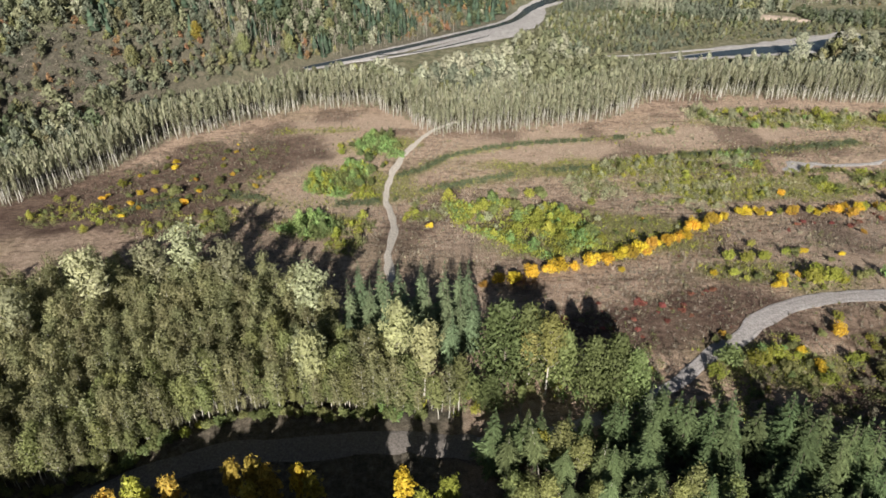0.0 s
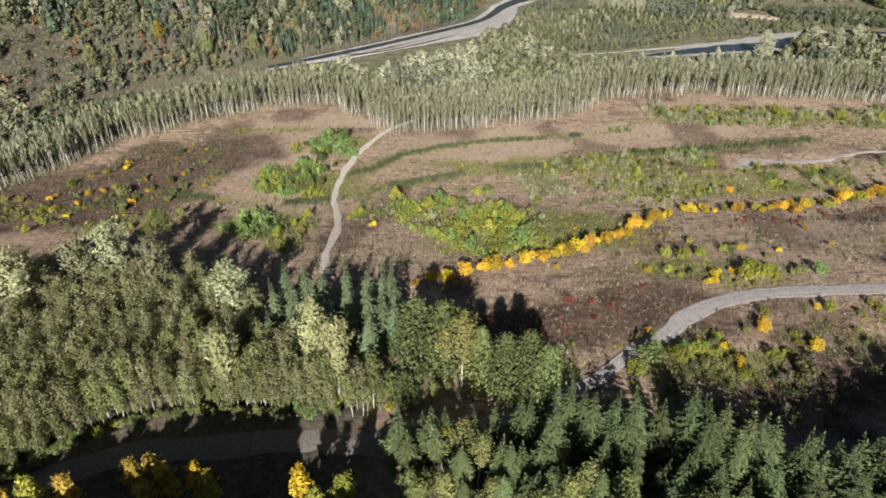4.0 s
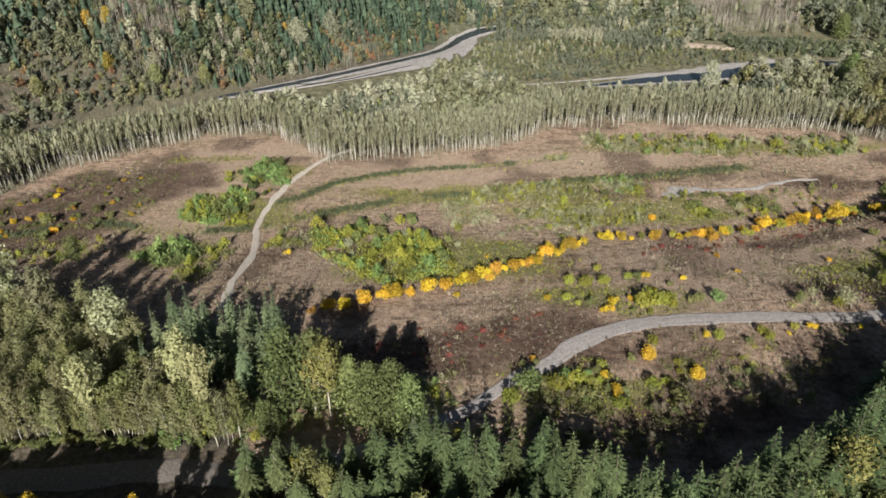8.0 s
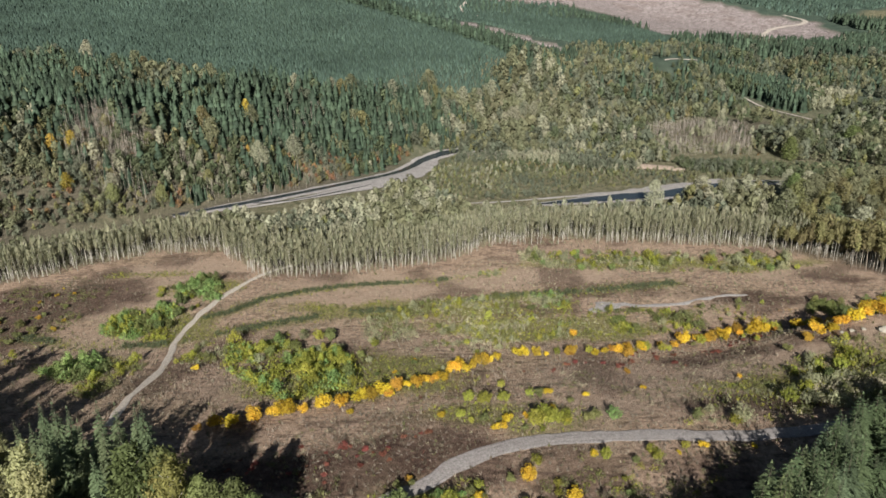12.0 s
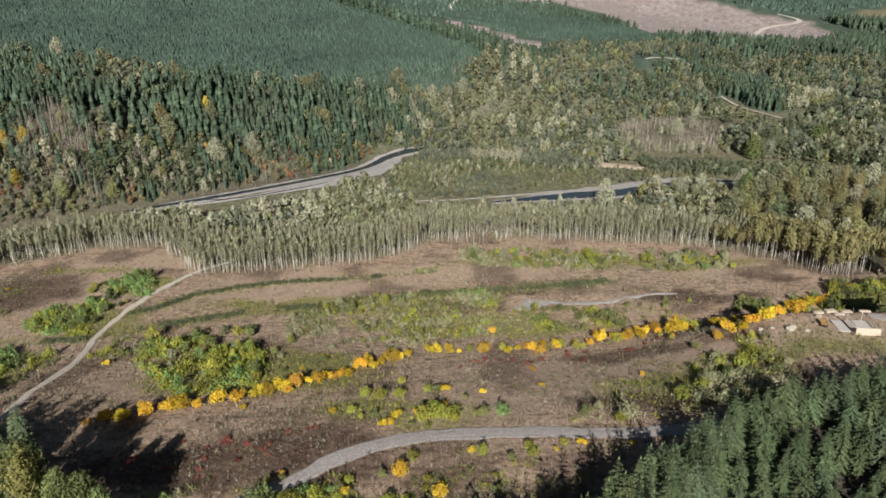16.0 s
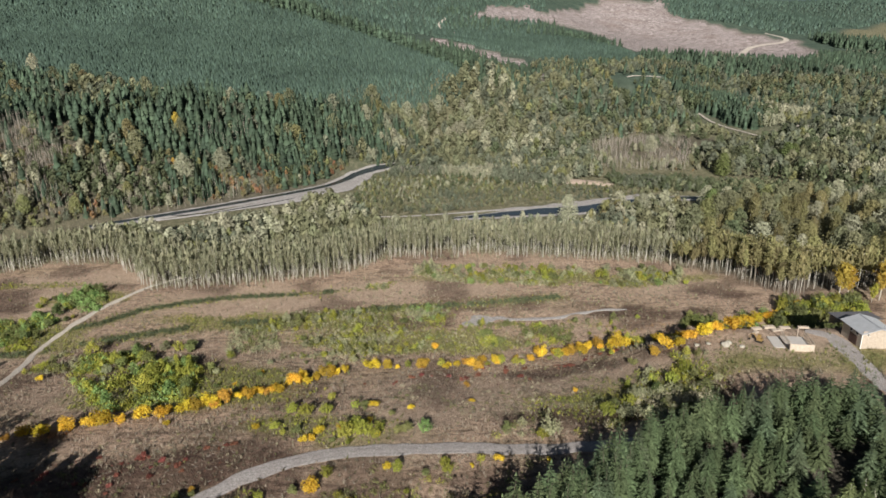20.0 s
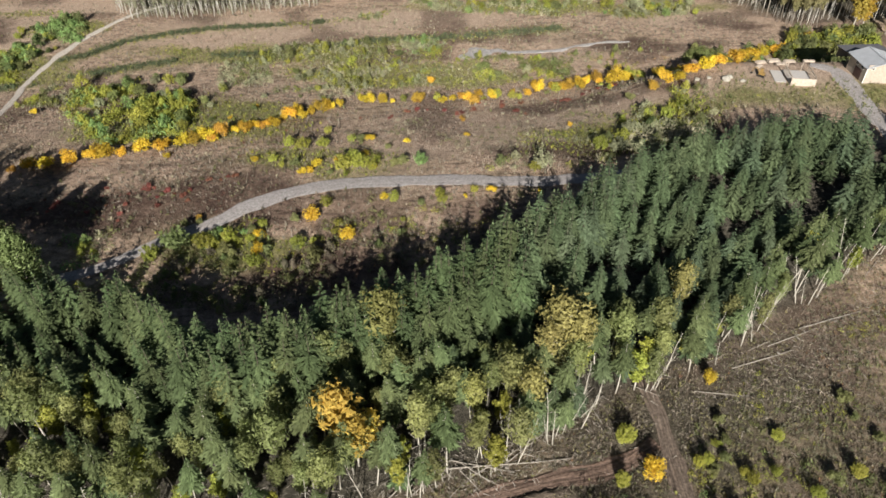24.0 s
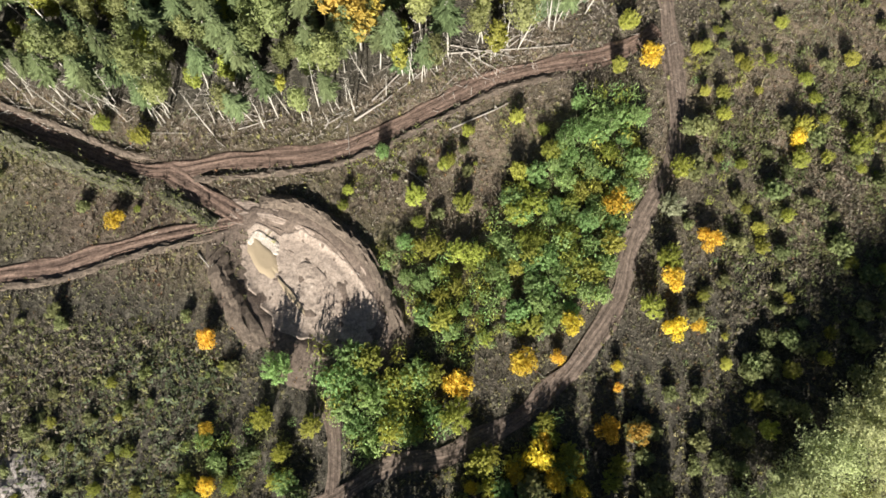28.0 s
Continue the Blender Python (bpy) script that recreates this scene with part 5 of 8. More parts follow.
KIND = {"gold": "golden_bush", "orange": "orange_bush", "lime": "yellow_green_bush", "willow": "willow_bush", "silver": "silver_bush", "red": "red_shrub", "maple": "green_bush", "olive": "olive_bush", "sage": "sage_bush"}


BUSH_FAR = {k: [wand_bush(270 + i, LEAF[k], 34, 15, 0.05) for i in range(3)] for k in ("lime", "willow", "silver")}
BUSH_FAR |= {k: [bush_mesh(280 + i, LEAF[k], 560, 0.078) for i in range(3)] for k in ("gold", "orange")}


def bush(kind, x, y, wide, tall, group="clearing bushes"):
    ob = new(KIND[kind], (BUSH_FAR if y > 90 and kind in BUSH_FAR else BUSH)[kind][int(RNG.integers(3))])
    ob.matrix_basis = pose(x, y, high(x, y) - 0.1, 0, 0, RNG.uniform(0, 360)) @ Matrix.Diagonal((wide, wide * RNG.uniform(0.85, 1.15), tall, 1))
    return tagged(ob, WORDS[kind], "shrub" if kind == "red" else "bush", group)


UNDER = [(-14, 97.5), (-4, 96.5), (6, 97), (12, 101), (6, 107), (-4, 104), (-13, 102)]
for x, y in scatter(UNDER, 3.0):
    r = RNG.uniform(2.6, 4.2)
    bush(("maple", "lime", "willow")[int(RNG.integers(3))], x, y, r, r * 1.15, "understorey bushes")
for x, y in spline([(-100, 74), (-76, 81), (-66, 82.5), (-59, 86), (-54, 92), (-47, 96), (-37, 99), (-26, 99), (-14, 97)], 1.9):
    r = RNG.uniform(1.8, 3.6)
    bush(("olive", "maple", "olive", "lime")[int(RNG.integers(4))], x, y + RNG.normal(0, 0.5), r, r, "understorey bushes")
# the golden row that crosses the clearing
for x, y, r in ((14, 144, 3.4), (18, 144.5, 3.4), (22.5, 147, 3.6), (27, 149, 3.0), (30, 150, 4.0), (34, 151, 2.2), (38.5, 153, 3.8), (43, 154.5, 3.0), (43.5, 157, 2.6), (47.5, 158, 3.2), (50.5, 158.5, 3.4), (53.5, 160.5, 4.0), (64, 169, 2.6), (67, 170.5, 2.0), (69.5, 171, 2.4), (76, 177, 2.6), (78, 180, 1.8), (82, 184.5, 3.0), (92, 190.5, 2.6), (98, 192, 2.2), (109, 191.5, 3.2), (116, 190, 2.0), (124, 193, 2.6)):
    bush("gold" if RNG.uniform() < 0.9 else "orange", x, y, r * 1.3, r * 1.15, "golden row")
for x, y, r in ((146, 201, 3.8), (152, 200, 3.6), (160, 202, 3.2), (166, 206, 3.4), (171, 205, 4.2), (175, 206, 3.4), (179, 208, 3.4), (186, 207, 3.6), (190, 209, 3.8), (194, 210.5, 4.0), (206, 204, 4.0), (211, 206, 3.6), (222, 211, 4.2), (226, 213, 4.0), (231, 215, 4.2), (218, 210, 3.2)):
    bush(("gold", "gold", "orange", "gold", "lime")[int(RNG.integers(5))], x, y, r * 1.15, r * (1.6 if 160 < x < 172 else 1.15), "golden row")


def plant_single(*places):
    for kind, x, y, r in places:
        bush(kind, x, y, r, r * 0.85)


plant_single(("gold", 69, 148, 2.0), ("gold", 82, 141.5, 2.3), ("gold", 85, 145, 2.8), ("gold", 97, 160, 2.8), ("gold", 107, 158.5, 2.0), ("gold", 123, 162.5, 1.7), ("gold", 103, 129.5, 2.0), ("orange", 122, 175, 2.0), ("gold", 152, 170, 1.8), ("lime", 116, 130, 3.0))
plant_single(("lime", 124, 131.5, 2.6), ("gold", 128, 131.5, 2.4), ("gold", 46, 150, 1.8), ("orange", 10, 142.5, 2.4), ("orange", 62, 122, 1.8), ("gold", -4, 181, 2.4), ("lime", 92, 143, 5.5), ("lime", 96, 143.5, 5.5), ("lime", 94, 147, 4.6), ("willow", 111, 145, 4.6))
plant_single(("silver", 141, 142, 6.6), ("lime", 139, 141, 3.6), ("lime", 80, 155, 4.6), ("lime", 85, 156, 4.0), ("lime", 76, 157, 4.0), ("lime", 157, 152, 5.0), ("lime", 163, 156, 5.0), ("silver", 161, 150, 5.0), ("silver", 166, 160, 5.0), ("maple", 172, 162, 4.0))
plant_single(("silver", 172, 153, 4.0), ("lime", 182, 170, 5.0), ("lime", 177, 166, 4.5), ("maple", 60, 112, 6.0), ("lime", 66, 112, 5.2), ("lime", 71, 114, 4.6), ("lime", 56, 108, 4.6), ("lime", 86, 112, 4.0), ("olive", 90, 107, 5.0), ("lime", 78, 106, 4.2))
plant_single(("lime", 90, 127, 3.4))
plant_single(("gold", -96, 228, 2.6), ("gold", -97, 233, 2.8), ("orange", -74, 223, 2.0), ("orange", -64, 214, 2.2), ("orange", -97, 210, 2.4), ("gold", -82, 210, 2.2), ("olive", -73, 203, 2.8), ("gold", -84, 201, 2.6), ("olive", -69, 232, 2.4), ("lime", -78, 219, 2.0))
plant_single(("gold", -106, 222, 2.0), ("gold", -101, 208, 2.6), ("olive", -81, 212, 2.6), ("orange", -106, 196, 2.2), ("gold", -112, 204, 2.2), ("olive", -89, 208, 5.0), ("gold", -100, 190, 2.0), ("orange", -64, 221, 1.8), ("gold", -101, 200, 2.2), ("olive", -73, 208, 3.4))


SHOOTS = [shoots(s, 30) for s in (301, 302, 303)]
# brush patches of the clearing: corner places, kinds, how far apart, size


CLUMPS = [lobed(s, 7, 280, 0.072, 0.1, 0.36) for s in (321, 322, 323)]


def brush_patch(poly, kinds, gap, lo, hi):
    spread = scatter(poly, gap * 0.25, RNG, 0.6)
    spread = spread[blotch(spread[:, 0], spread[:, 1], 8, 40) + RNG.normal(0, 0.05, len(spread)) > 0.45]
    lot = np.argsort(np.argsort(blotch(spread[:, 0], spread[:, 1], 6, 47) + RNG.normal(0, 0.06, len(spread)))) * len(kinds) // max(1, len(spread))
    for i, kind in enumerate(sorted(set(kinds))):
        q = spread[np.isin(lot, [n for n, k in enumerate(kinds) if k == kind])]
        r = RNG.uniform(lo, hi, len(q)) * RNG.uniform(0.3, 0.82, len(q))
        said = {"lime": "yellow-green", "willow": "fresh green", "maple": "dark green", "silver": "pale silvery", "olive": "olive green", "heath": "dark brown", "straw": "pale straw-coloured", "grass": "rusty grass and", "sage": "sage-green"}[kind]
        swarm("brush_patch", SHOOTS[i % 3], q, r * 0.75, r, LEAF[kind], "patch of " + said + " brush on the clearing", "brush", 0.1)
        if hi > 3 and kind != "straw":
            big = q[RNG.uniform(0, 1, len(q)) < 0.055]
            r = RNG.uniform(0.7, 1.15, len(big)) * hi * RNG.uniform(0.6, 1.0, len(big))
            swarm("bush_clumps", CLUMPS[i % 3], big, r, r * 0.95, LEAF[kind], "clumps of " + said + " bushes in rough brush", "bushes", 0.2)


brush_patch([(40, 223), (57, 223), (61, 204), (44, 204)], ("silver", "silver", "sage"), 6.0, 2.6, 4.6)
brush_patch([(61, 239), (102, 240), (103, 204), (79, 191)], ("straw", "silver", "lime", "straw"), 5.6, 1.6, 3.4)
brush_patch([(4, 182), (0, 202), (17, 206), (33, 201), (46, 180), (42, 165), (27, 156)], ("lime", "lime", "willow", "lime"), 4.6, 2.8, 5.2)
brush_patch([(-34, 249), (-29, 261), (-20, 258), (-14, 239), (-26, 237)], ("willow", "maple", "willow"), 4.0, 3.4, 5.4)
brush_patch([(-47, 211), (-47, 228), (-32, 236), (-24, 230), (-33, 205)], ("willow", "lime", "willow", "sage"), 4.4, 3.2, 5.2)
brush_patch([(102, 288), (131, 290), (173, 282), (168, 264), (129, 266), (102, 271)], ("lime", "silver", "sage", "straw", "silver"), 5.2, 2.4, 4.6)
brush_patch([(102, 243), (116, 244), (115, 214), (103, 214)], ("lime", "willow", "silver"), 4.8, 2.0, 4.0)
brush_patch([(123, 228), (162, 228), (158, 212), (130, 205)], ("lime", "sage", "olive"), 4.8, 1.8, 3.8)
brush_patch([(181, 269), (197, 284), (218, 282), (211, 266), (182, 263)], ("silver", "lime", "silver"), 4.6, 2.8, 4.8)
brush_patch([(193, 215), (203, 232), (228, 234), (226, 222), (204, 210)], ("maple", "sage"), 4.2, 3.0, 4.8)
brush_patch([(169, 167), (177, 182), (186, 180), (180, 163)], ("lime", "lime", "silver"), 3.6, 3.4, 5.2)
brush_patch([(153, 146), (158, 159), (172, 163), (188, 160), (184, 150), (161, 144)], ("silver", "straw", "olive", "straw"), 3.8, 3.2, 5.2)
brush_patch([(-120, 214), (-84, 200), (-60, 214), (-58, 248), (-78, 262), (-104, 244)], ("heath", "heath", "olive"), 5.0, 1.0, 2.6)
brush_patch([(30, 116), (56, 120), (84, 146), (120, 160), (120, 178), (60, 156), (30, 138)], ("heath", "straw", "heath", "olive"), 5.5, 0.8, 2.0)
brush_patch([(120, 150), (150, 156), (170, 190), (190, 200), (130, 188), (90, 170)], ("heath", "straw", "heath", "olive"), 5.5, 0.8, 2.2)
brush_patch([(168, 226), (199, 229), (190, 219), (167, 220)], ("grass",), 4.0, 0.8, 1.6)
brush_patch([(2, 98), (40, 104), (58, 118), (50, 122), (30, 112), (10, 106)], ("olive", "straw", "lime", "willow"), 4.0, 1.6, 3.4)
brush_patch([(26, 160), (50, 165), (46, 172), (28, 168)], ("lime", "sage"), 5.0, 2.2, 4.0)
brush_patch([(40, 218), (80, 222), (120, 234), (116, 244), (60, 236)], ("lime", "olive", "silver", "sage"), 6.0, 2.0, 4.0)
brush_patch([(78, 258), (92, 260), (96, 268), (82, 266)], ("lime", "silver", "maple"), 5.0, 2.4, 4.0)
brush_patch([(120, 206), (160, 214), (190, 222), (186, 234), (130, 226)], ("lime", "olive"), 7.5, 2.0, 3.4)
brush_patch([(-50, 180), (-36, 172), (-28, 182), (-40, 192)], ("maple", "willow"), 4.4, 3.6, 6.0)
brush_patch([(-34, 164), (-24, 160), (-20, 186), (-30, 190)], ("lime", "olive"), 5.0, 2.4, 4.0)
brush_patch([(-12, 186), (0, 186), (2, 198), (-10, 204)], ("silver", "olive", "lime"), 4.6, 2.2, 3.8)
brush_patch([(-30, 205), (-22, 205), (-22, 214), (-30, 214)], ("lime",), 4.6, 2.4, 3.6)
brush_patch([(44, 98), (60, 112), (75, 124), (92, 131), (108, 131), (100, 118), (84, 100), (70, 92)], ("lime", "olive", "olive", "sage"), 6.0, 1.6, 3.4)
brush_patch([(100, 122), (118, 132), (140, 132), (134, 122), (112, 110)], ("lime", "olive"), 7.0, 1.4, 2.8)
brush_patch([(62, 196), (80, 200), (122, 208), (118, 222), (70, 216)], ("silver", "lime", "olive", "silver"), 5.0, 1.8, 3.4)
brush_patch([(-132, 184), (-98, 176), (-66, 176), (-60, 196), (-96, 196), (-126, 204)], ("olive", "lime"), 6.5, 1.6, 3.6)
brush_patch([(126, 142), (150, 142), (188, 158), (200, 176), (180, 184), (150, 160)], ("lime", "olive", "silver"), 8.0, 2.2, 4.2)
for cx, cy, n, s in ((30, 128, 6, 7), (44, 132, 7, 6), (56, 130, 6, 6), (40, 124, 5, 6), (62, 138, 4, 5), (112, 182, 7, 7), (132, 187, 9, 7), (152, 192, 7, 6), (168, 198, 6, 6), (98, 176, 4, 5)):
    for _ in range(n):
        r = RNG.uniform(0.8, 2.2)
        bush("red", cx + RNG.normal(0, s * 0.7), cy + RNG.normal(0, s * 0.4), r, r * 0.5, "red shrubs")
for x, y in scatter([(-134, 186), (-110, 214), (-92, 250), (-70, 262), (-56, 226), (-70, 200), (-100, 182)], 7, RNG, 0.9, 0.22):
    r = RNG.uniform(1.2, 3.2)
    bush(("olive", "orange", "lime", "olive")[int(RNG.integers(4))], x, y, r, r * 0.8, "heath bushes")
# single bushes scattered in loose bands over the clearing


def loose_bushes(poly, kinds, gap, lo, hi):
    for x, y in scatter(poly, gap, RNG, 0.75, 0.62):
        r, k = RNG.uniform(lo, hi) * RNG.uniform(0.6, 1.0), kinds[int(RNG.integers(len(kinds)))]
        bush("olive" if k == "heathy" else k, x, y, r, r * RNG.uniform(0.7, 1.15), "scattered bushes")


loose_bushes([(60, 205), (120, 206), (165, 216), (190, 226), (190, 236), (120, 226), (100, 245), (60, 240)], ("silver", "lime", "olive", "silver", "sage"), 7.5, 1.8, 4.2)
loose_bushes([(100, 268), (170, 262), (225, 262), (215, 284), (150, 286), (104, 292)], ("silver", "lime", "silver", "willow", "olive"), 6.5, 2.4, 4.8)
loose_bushes([(0, 186), (40, 164), (62, 172), (60, 205), (20, 212)], ("sage", "lime", "maple", "silver"), 6.5, 2.6, 5.2)
loose_bushes([(-50, 206), (-24, 206), (-14, 236), (-20, 260), (-36, 252), (-46, 230)], ("maple", "lime", "sage"), 6.5, 2.8, 5.0)
loose_bushes([(150, 144), (190, 160), (200, 200), (186, 204), (168, 182), (152, 160)], ("silver", "lime", "silver", "olive"), 10.5, 2.0, 4.6)
loose_bushes([(-128, 190), (-60, 172), (-56, 205), (-100, 240), (-120, 214)], ("olive", "olive", "heathy", "lime"), 9.0, 1.8, 4.4)
loose_bushes([(66, 104), (100, 106), (128, 128), (106, 132), (76, 124)], ("lime", "gold", "lime", "olive"), 7.0, 1.8, 4.0)
loose_bushes([(120, 128), (150, 130), (150, 134), (120, 134)], ("gold", "lime", "lime"), 5.0, 1.4, 2.8)
loose_bushes([(200, 206), (232, 224), (262, 240), (250, 246), (222, 232), (196, 216)], ("maple", "gold", "willow", "maple"), 6.0, 3.0, 5.0)
row = spline([(50, 158), (64, 169), (80, 182), (94, 190), (110, 191.5), (126, 194), (146, 200), (166, 205), (194, 210), (214, 215), (236, 230), (246, 240)], 2.6)
for x, y in row:
    if RNG.uniform() < (0.66 if x < 140 else 0.72):
        r = RNG.uniform(1.6, 3.2) * (1.25 if x > 140 or x < 96 else 0.8)
        bush(("gold", "gold", "gold", "orange", "lime")[int(RNG.integers(5))], x + RNG.normal(0, 0.9), y + RNG.normal(0, 1.1), r * 1.1, r * RNG.uniform(0.9, 1.5), "golden row")
for x, y, r in ((178, 186, 3.0), (182, 189, 4.2), (186, 187, 3.4), (189, 189, 4.0), (194, 190, 4.2), (198, 191.5, 4.0), (203, 193, 4.4), (220, 226, 4.4), (224, 228, 4.0), (228, 229.5, 4.4), (234, 232, 4.2)):
    bush("gold" if r > 3.2 else "orange", x, y, r * 1.2, r * 1.05, "golden row")
for x, y in (*scatter([(232, 220), (246, 222), (268, 232), (274, 246), (244, 246), (234, 232)], 3.6), *scatter([(233, 212), (257, 212), (260, 220), (234, 220)], 3.4)):
    r = RNG.uniform(4.0, 6.4)
    bush(("maple", "olive", "lime")[int(RNG.integers(3))], x, y, r, r * 1.1, "corner bushes")
for line, w in ((DITCH_A, 1.7), (DITCH_B, 2.4)):
    p = spline(line, 0.15)
    p = p[blotch(p[:, 0], p[:, 1], 14, 44) > 0.36]
    p = p + RNG.normal(0, w * 0.5, p.shape)
    p = p[away(p[:, 0], p[:, 1], PATH) > 2.2]
    r = RNG.uniform(0.6, 2.0, len(p))
    swarm("ditch_brush", SHOOTS[0], p, r, r * 0.9, LEAF["far_dark"], "dark green rushes along a shallow ditch", "rushes", 0.1)
# bushes round the sand pit and the lower track


def plant_pit(*places):
    for kind, x, y, r in places:
        bush(kind, x, y, r, r * (1.3 if r < 3.5 else 1.05), "pit bushes")


plant_pit(("gold", 70, 30, 2.9), ("gold", 85, 13, 2.9), ("gold", 86, 1, 2.0), ("gold", 87, -6, 2.8), ("lime", 96, -2, 2.6), ("gold", 155, 28, 3.6), ("gold", 149, 15, 3.8), ("lime", 149, 25, 4.4), ("gold", 149.5, 22, 3.4), ("orange", 143, 1, 3.2))
plant_pit(("gold", 128, 10, 4.0), ("gold", 133, 11, 2.2), ("gold", 135, 15.5, 3.4), ("gold", 119, 7, 4.2), ("lime", 113, 8, 4.0), ("lime", 119, 3, 5.0), ("gold", 127, -4, 3.2), ("gold", 130, -2, 4.0), ("lime", 122, -3, 4.6), ("gold", 121, -6, 2.0))
plant_pit(("gold", 149, 58, 3.8), ("lime", 146, 64, 3.8), ("lime", 152, 39, 4.0), ("silver", 150, 33, 4.2), ("lime", 146, 18, 4.4), ("lime", 171, 46, 3.6), ("gold", 170, 44, 2.6), ("lime", 174, 41, 2.4), ("lime", 179, 43, 4.0), ("lime", 183, 45, 3.6))
plant_pit(("gold", 142, 33, 4.6), ("lime", 144, 56, 2.8), ("lime", 66, 45, 3.0), ("lime", 72, 43, 3.4), ("gold", 163, 76, 2.6), ("lime", 158, 60, 2.2), ("lime", 163, 58, 1.8), ("lime", 168, 58, 2.0), ("lime", 157, 52, 2.0), ("willow", 95, 9, 5.0))
plant_pit(("lime", 100, 1.5, 3.4), ("lime", 113, 34, 3.8), ("lime", 120, 33, 3.6), ("lime", 128, 38, 3.0), ("lime", 118, 17, 2.6), ("gold", 141, 10, 1.6), ("gold", 141, 7, 1.4), ("lime", 128, 47, 2.6), ("lime", 118, 40, 2.2), ("willow", 108, 41, 2.6))


def thicket_bushes(poly, kinds, gap, lo, hi):
    for x, y in scatter(poly, gap):
        r = RNG.uniform(lo, hi)
        bush(kinds[int(RNG.integers(len(kinds)))], x, y, r, r * RNG.uniform(0.75, 1.0), "pit thickets")


thicket_bushes([(138, 51), (147, 50), (147, 36), (143, 27), (140, 19), (134, 15), (126, 15), (124, 23), (126, 33), (131, 39), (135, 44)], ("willow", "willow", "lime", "willow"), 2.6, 2.6, 4.6)
thicket_bushes([(109, 27), (118, 29), (125, 25), (125, 14), (121, 11), (112, 18)], ("lime", "willow", "lime"), 3.0, 2.4, 4.0)
thicket_bushes([(100, 11), (115, 12), (118, 0), (107, -2), (102, 4)], ("willow", "willow", "lime"), 3.3, 3.6, 5.6)
thicket_bushes([(119, -1), (133, 3), (136, -9), (118, -9)], ("lime", "willow", "lime"), 3.6, 2.4, 4.0)
thicket_bushes([(117, -9), (142, -2), (150, 4), (146, -14), (116, -14)], ("olive", "lime", "maple", "olive"), 4.2, 2.4, 4.4)
thicket_bushes([(84, 0), (98, 4), (99, -9), (84, -9)], ("willow", "maple", "lime"), 3.6, 2.4, 4.0)
thicket_bushes([(140, 4), (160, 10), (176, 22), (182, 12), (150, -8), (138, -6)], ("lime", "olive", "olive"), 4.4, 2.4, 4.2)
thicket_bushes([(54, -8), (82, -8), (80, 4), (56, 4)], ("olive", "olive", "lime"), 5.0, 1.0, 2.2)


FINE = [shoots(s, 120, 0.052) for s in (331, 332, 333)]


def thicket_shoots(poly, kinds, gap, lo, hi):
    for i, kind in enumerate(sorted(set(kinds))):
        q = scatter(poly, gap, RNG, 0.5, kinds.count(kind) / len(kinds))
        q = q[blotch(q[:, 0], q[:, 1], 6, 50 + i) > 0.36]
        q = q[away(q[:, 0], q[:, 1], TRACK_C) > 2.4]
        r = RNG.uniform(lo, hi, len(q)) * RNG.uniform(0.55, 1.0, len(q))
        swarm("thicket", FINE[i % 3], q, r, r * 0.7, LEAF[kind], {"willow": "fresh green willow shoots crowding a thicket", "lime": "yellow-green shoots crowding a thicket", "olive": "olive shoots crowding a thicket"}[kind], "thicket", 0.1)


thicket_shoots([(138, 52), (147, 52), (148, 36), (144, 27), (141, 19), (134, 14), (124, 14), (122, 23), (125, 34), (131, 40), (135, 45)], ("willow", "willow", "lime"), 1.5, 2.8, 5.2)
thicket_shoots([(107, 28), (118, 30), (126, 26), (126, 13), (120, 9), (112, 16)], ("willow", "lime"), 1.6, 2.4, 4.4)
thicket_shoots([(100, 12), (115, 13), (119, 0), (107, -4), (101, 4)], ("willow", "willow", "lime"), 1.6, 3.4, 6.0)
thicket_shoots([(117, 0), (134, 4), (138, -10), (116, -12)], ("willow", "lime", "olive"), 1.9, 2.4, 4.2)
thicket_shoots([(82, 0), (98, 4), (99, -12), (82, -12)], ("willow", "olive", "lime"), 1.9, 2.4, 4.2)
thicket_shoots([(154, 56), (157, 42), (153, 30), (149, 16), (144, 8), (152, 8), (158, 26), (162, 50)], ("lime", "olive", "willow"), 3.4, 1.8, 3.4)


def low_bushes(poly, kinds, gap, lo, hi):
    for x, y in scatter(poly, gap, RNG, 0.9, 0.6):
        if away(x, y, TRACK_C) > 3 and away(x, y, TRACK_A) > 2.8 and away(x, y, TRACK_B) > 2.8 and away(x, y, TRACK_RING) > 3:
            r = RNG.uniform(lo, hi)
            bush(kinds[int(RNG.integers(len(kinds)))], x, y, r * 1.15, r * RNG.uniform(0.75, 1.25), "low bushes")


low_bushes([(156, 8), (200, 10), (212, 80), (160, 66)], ("lime", "olive", "lime", "olive"), 5.0, 0.8, 2.6)
low_bushes([(153, 56), (158, 54), (166, 62), (162, 70), (154, 66)], ("lime", "lime", "olive"), 2.6, 0.9, 2.0)
low_bushes([(104, 34), (126, 44), (142, 52), (136, 40), (126, 30), (112, 30)], ("lime", "olive", "lime"), 3.4, 0.8, 2.2)
low_bushes([(56, -8), (98, -8), (94, 8), (78, 12), (56, 6)], ("olive", "olive", "lime", "sage"), 3.6, 0.8, 2.0)
low_bushes([(150, 4), (156, 6), (158, 44), (154, 46)], ("lime", "olive", "gold"), 3.6, 0.9, 2.2)
low_bushes([(118, -8), (140, -8), (144, 2), (136, 6), (122, 0)], ("lime", "gold", "willow", "olive"), 3.6, 2.2, 4.2)
low_bushes([(156, 8), (172, 14), (190, 24), (198, 48), (168, 44), (156, 24)], ("maple", "olive", "maple", "lime"), 4.6, 1.6, 3.4)
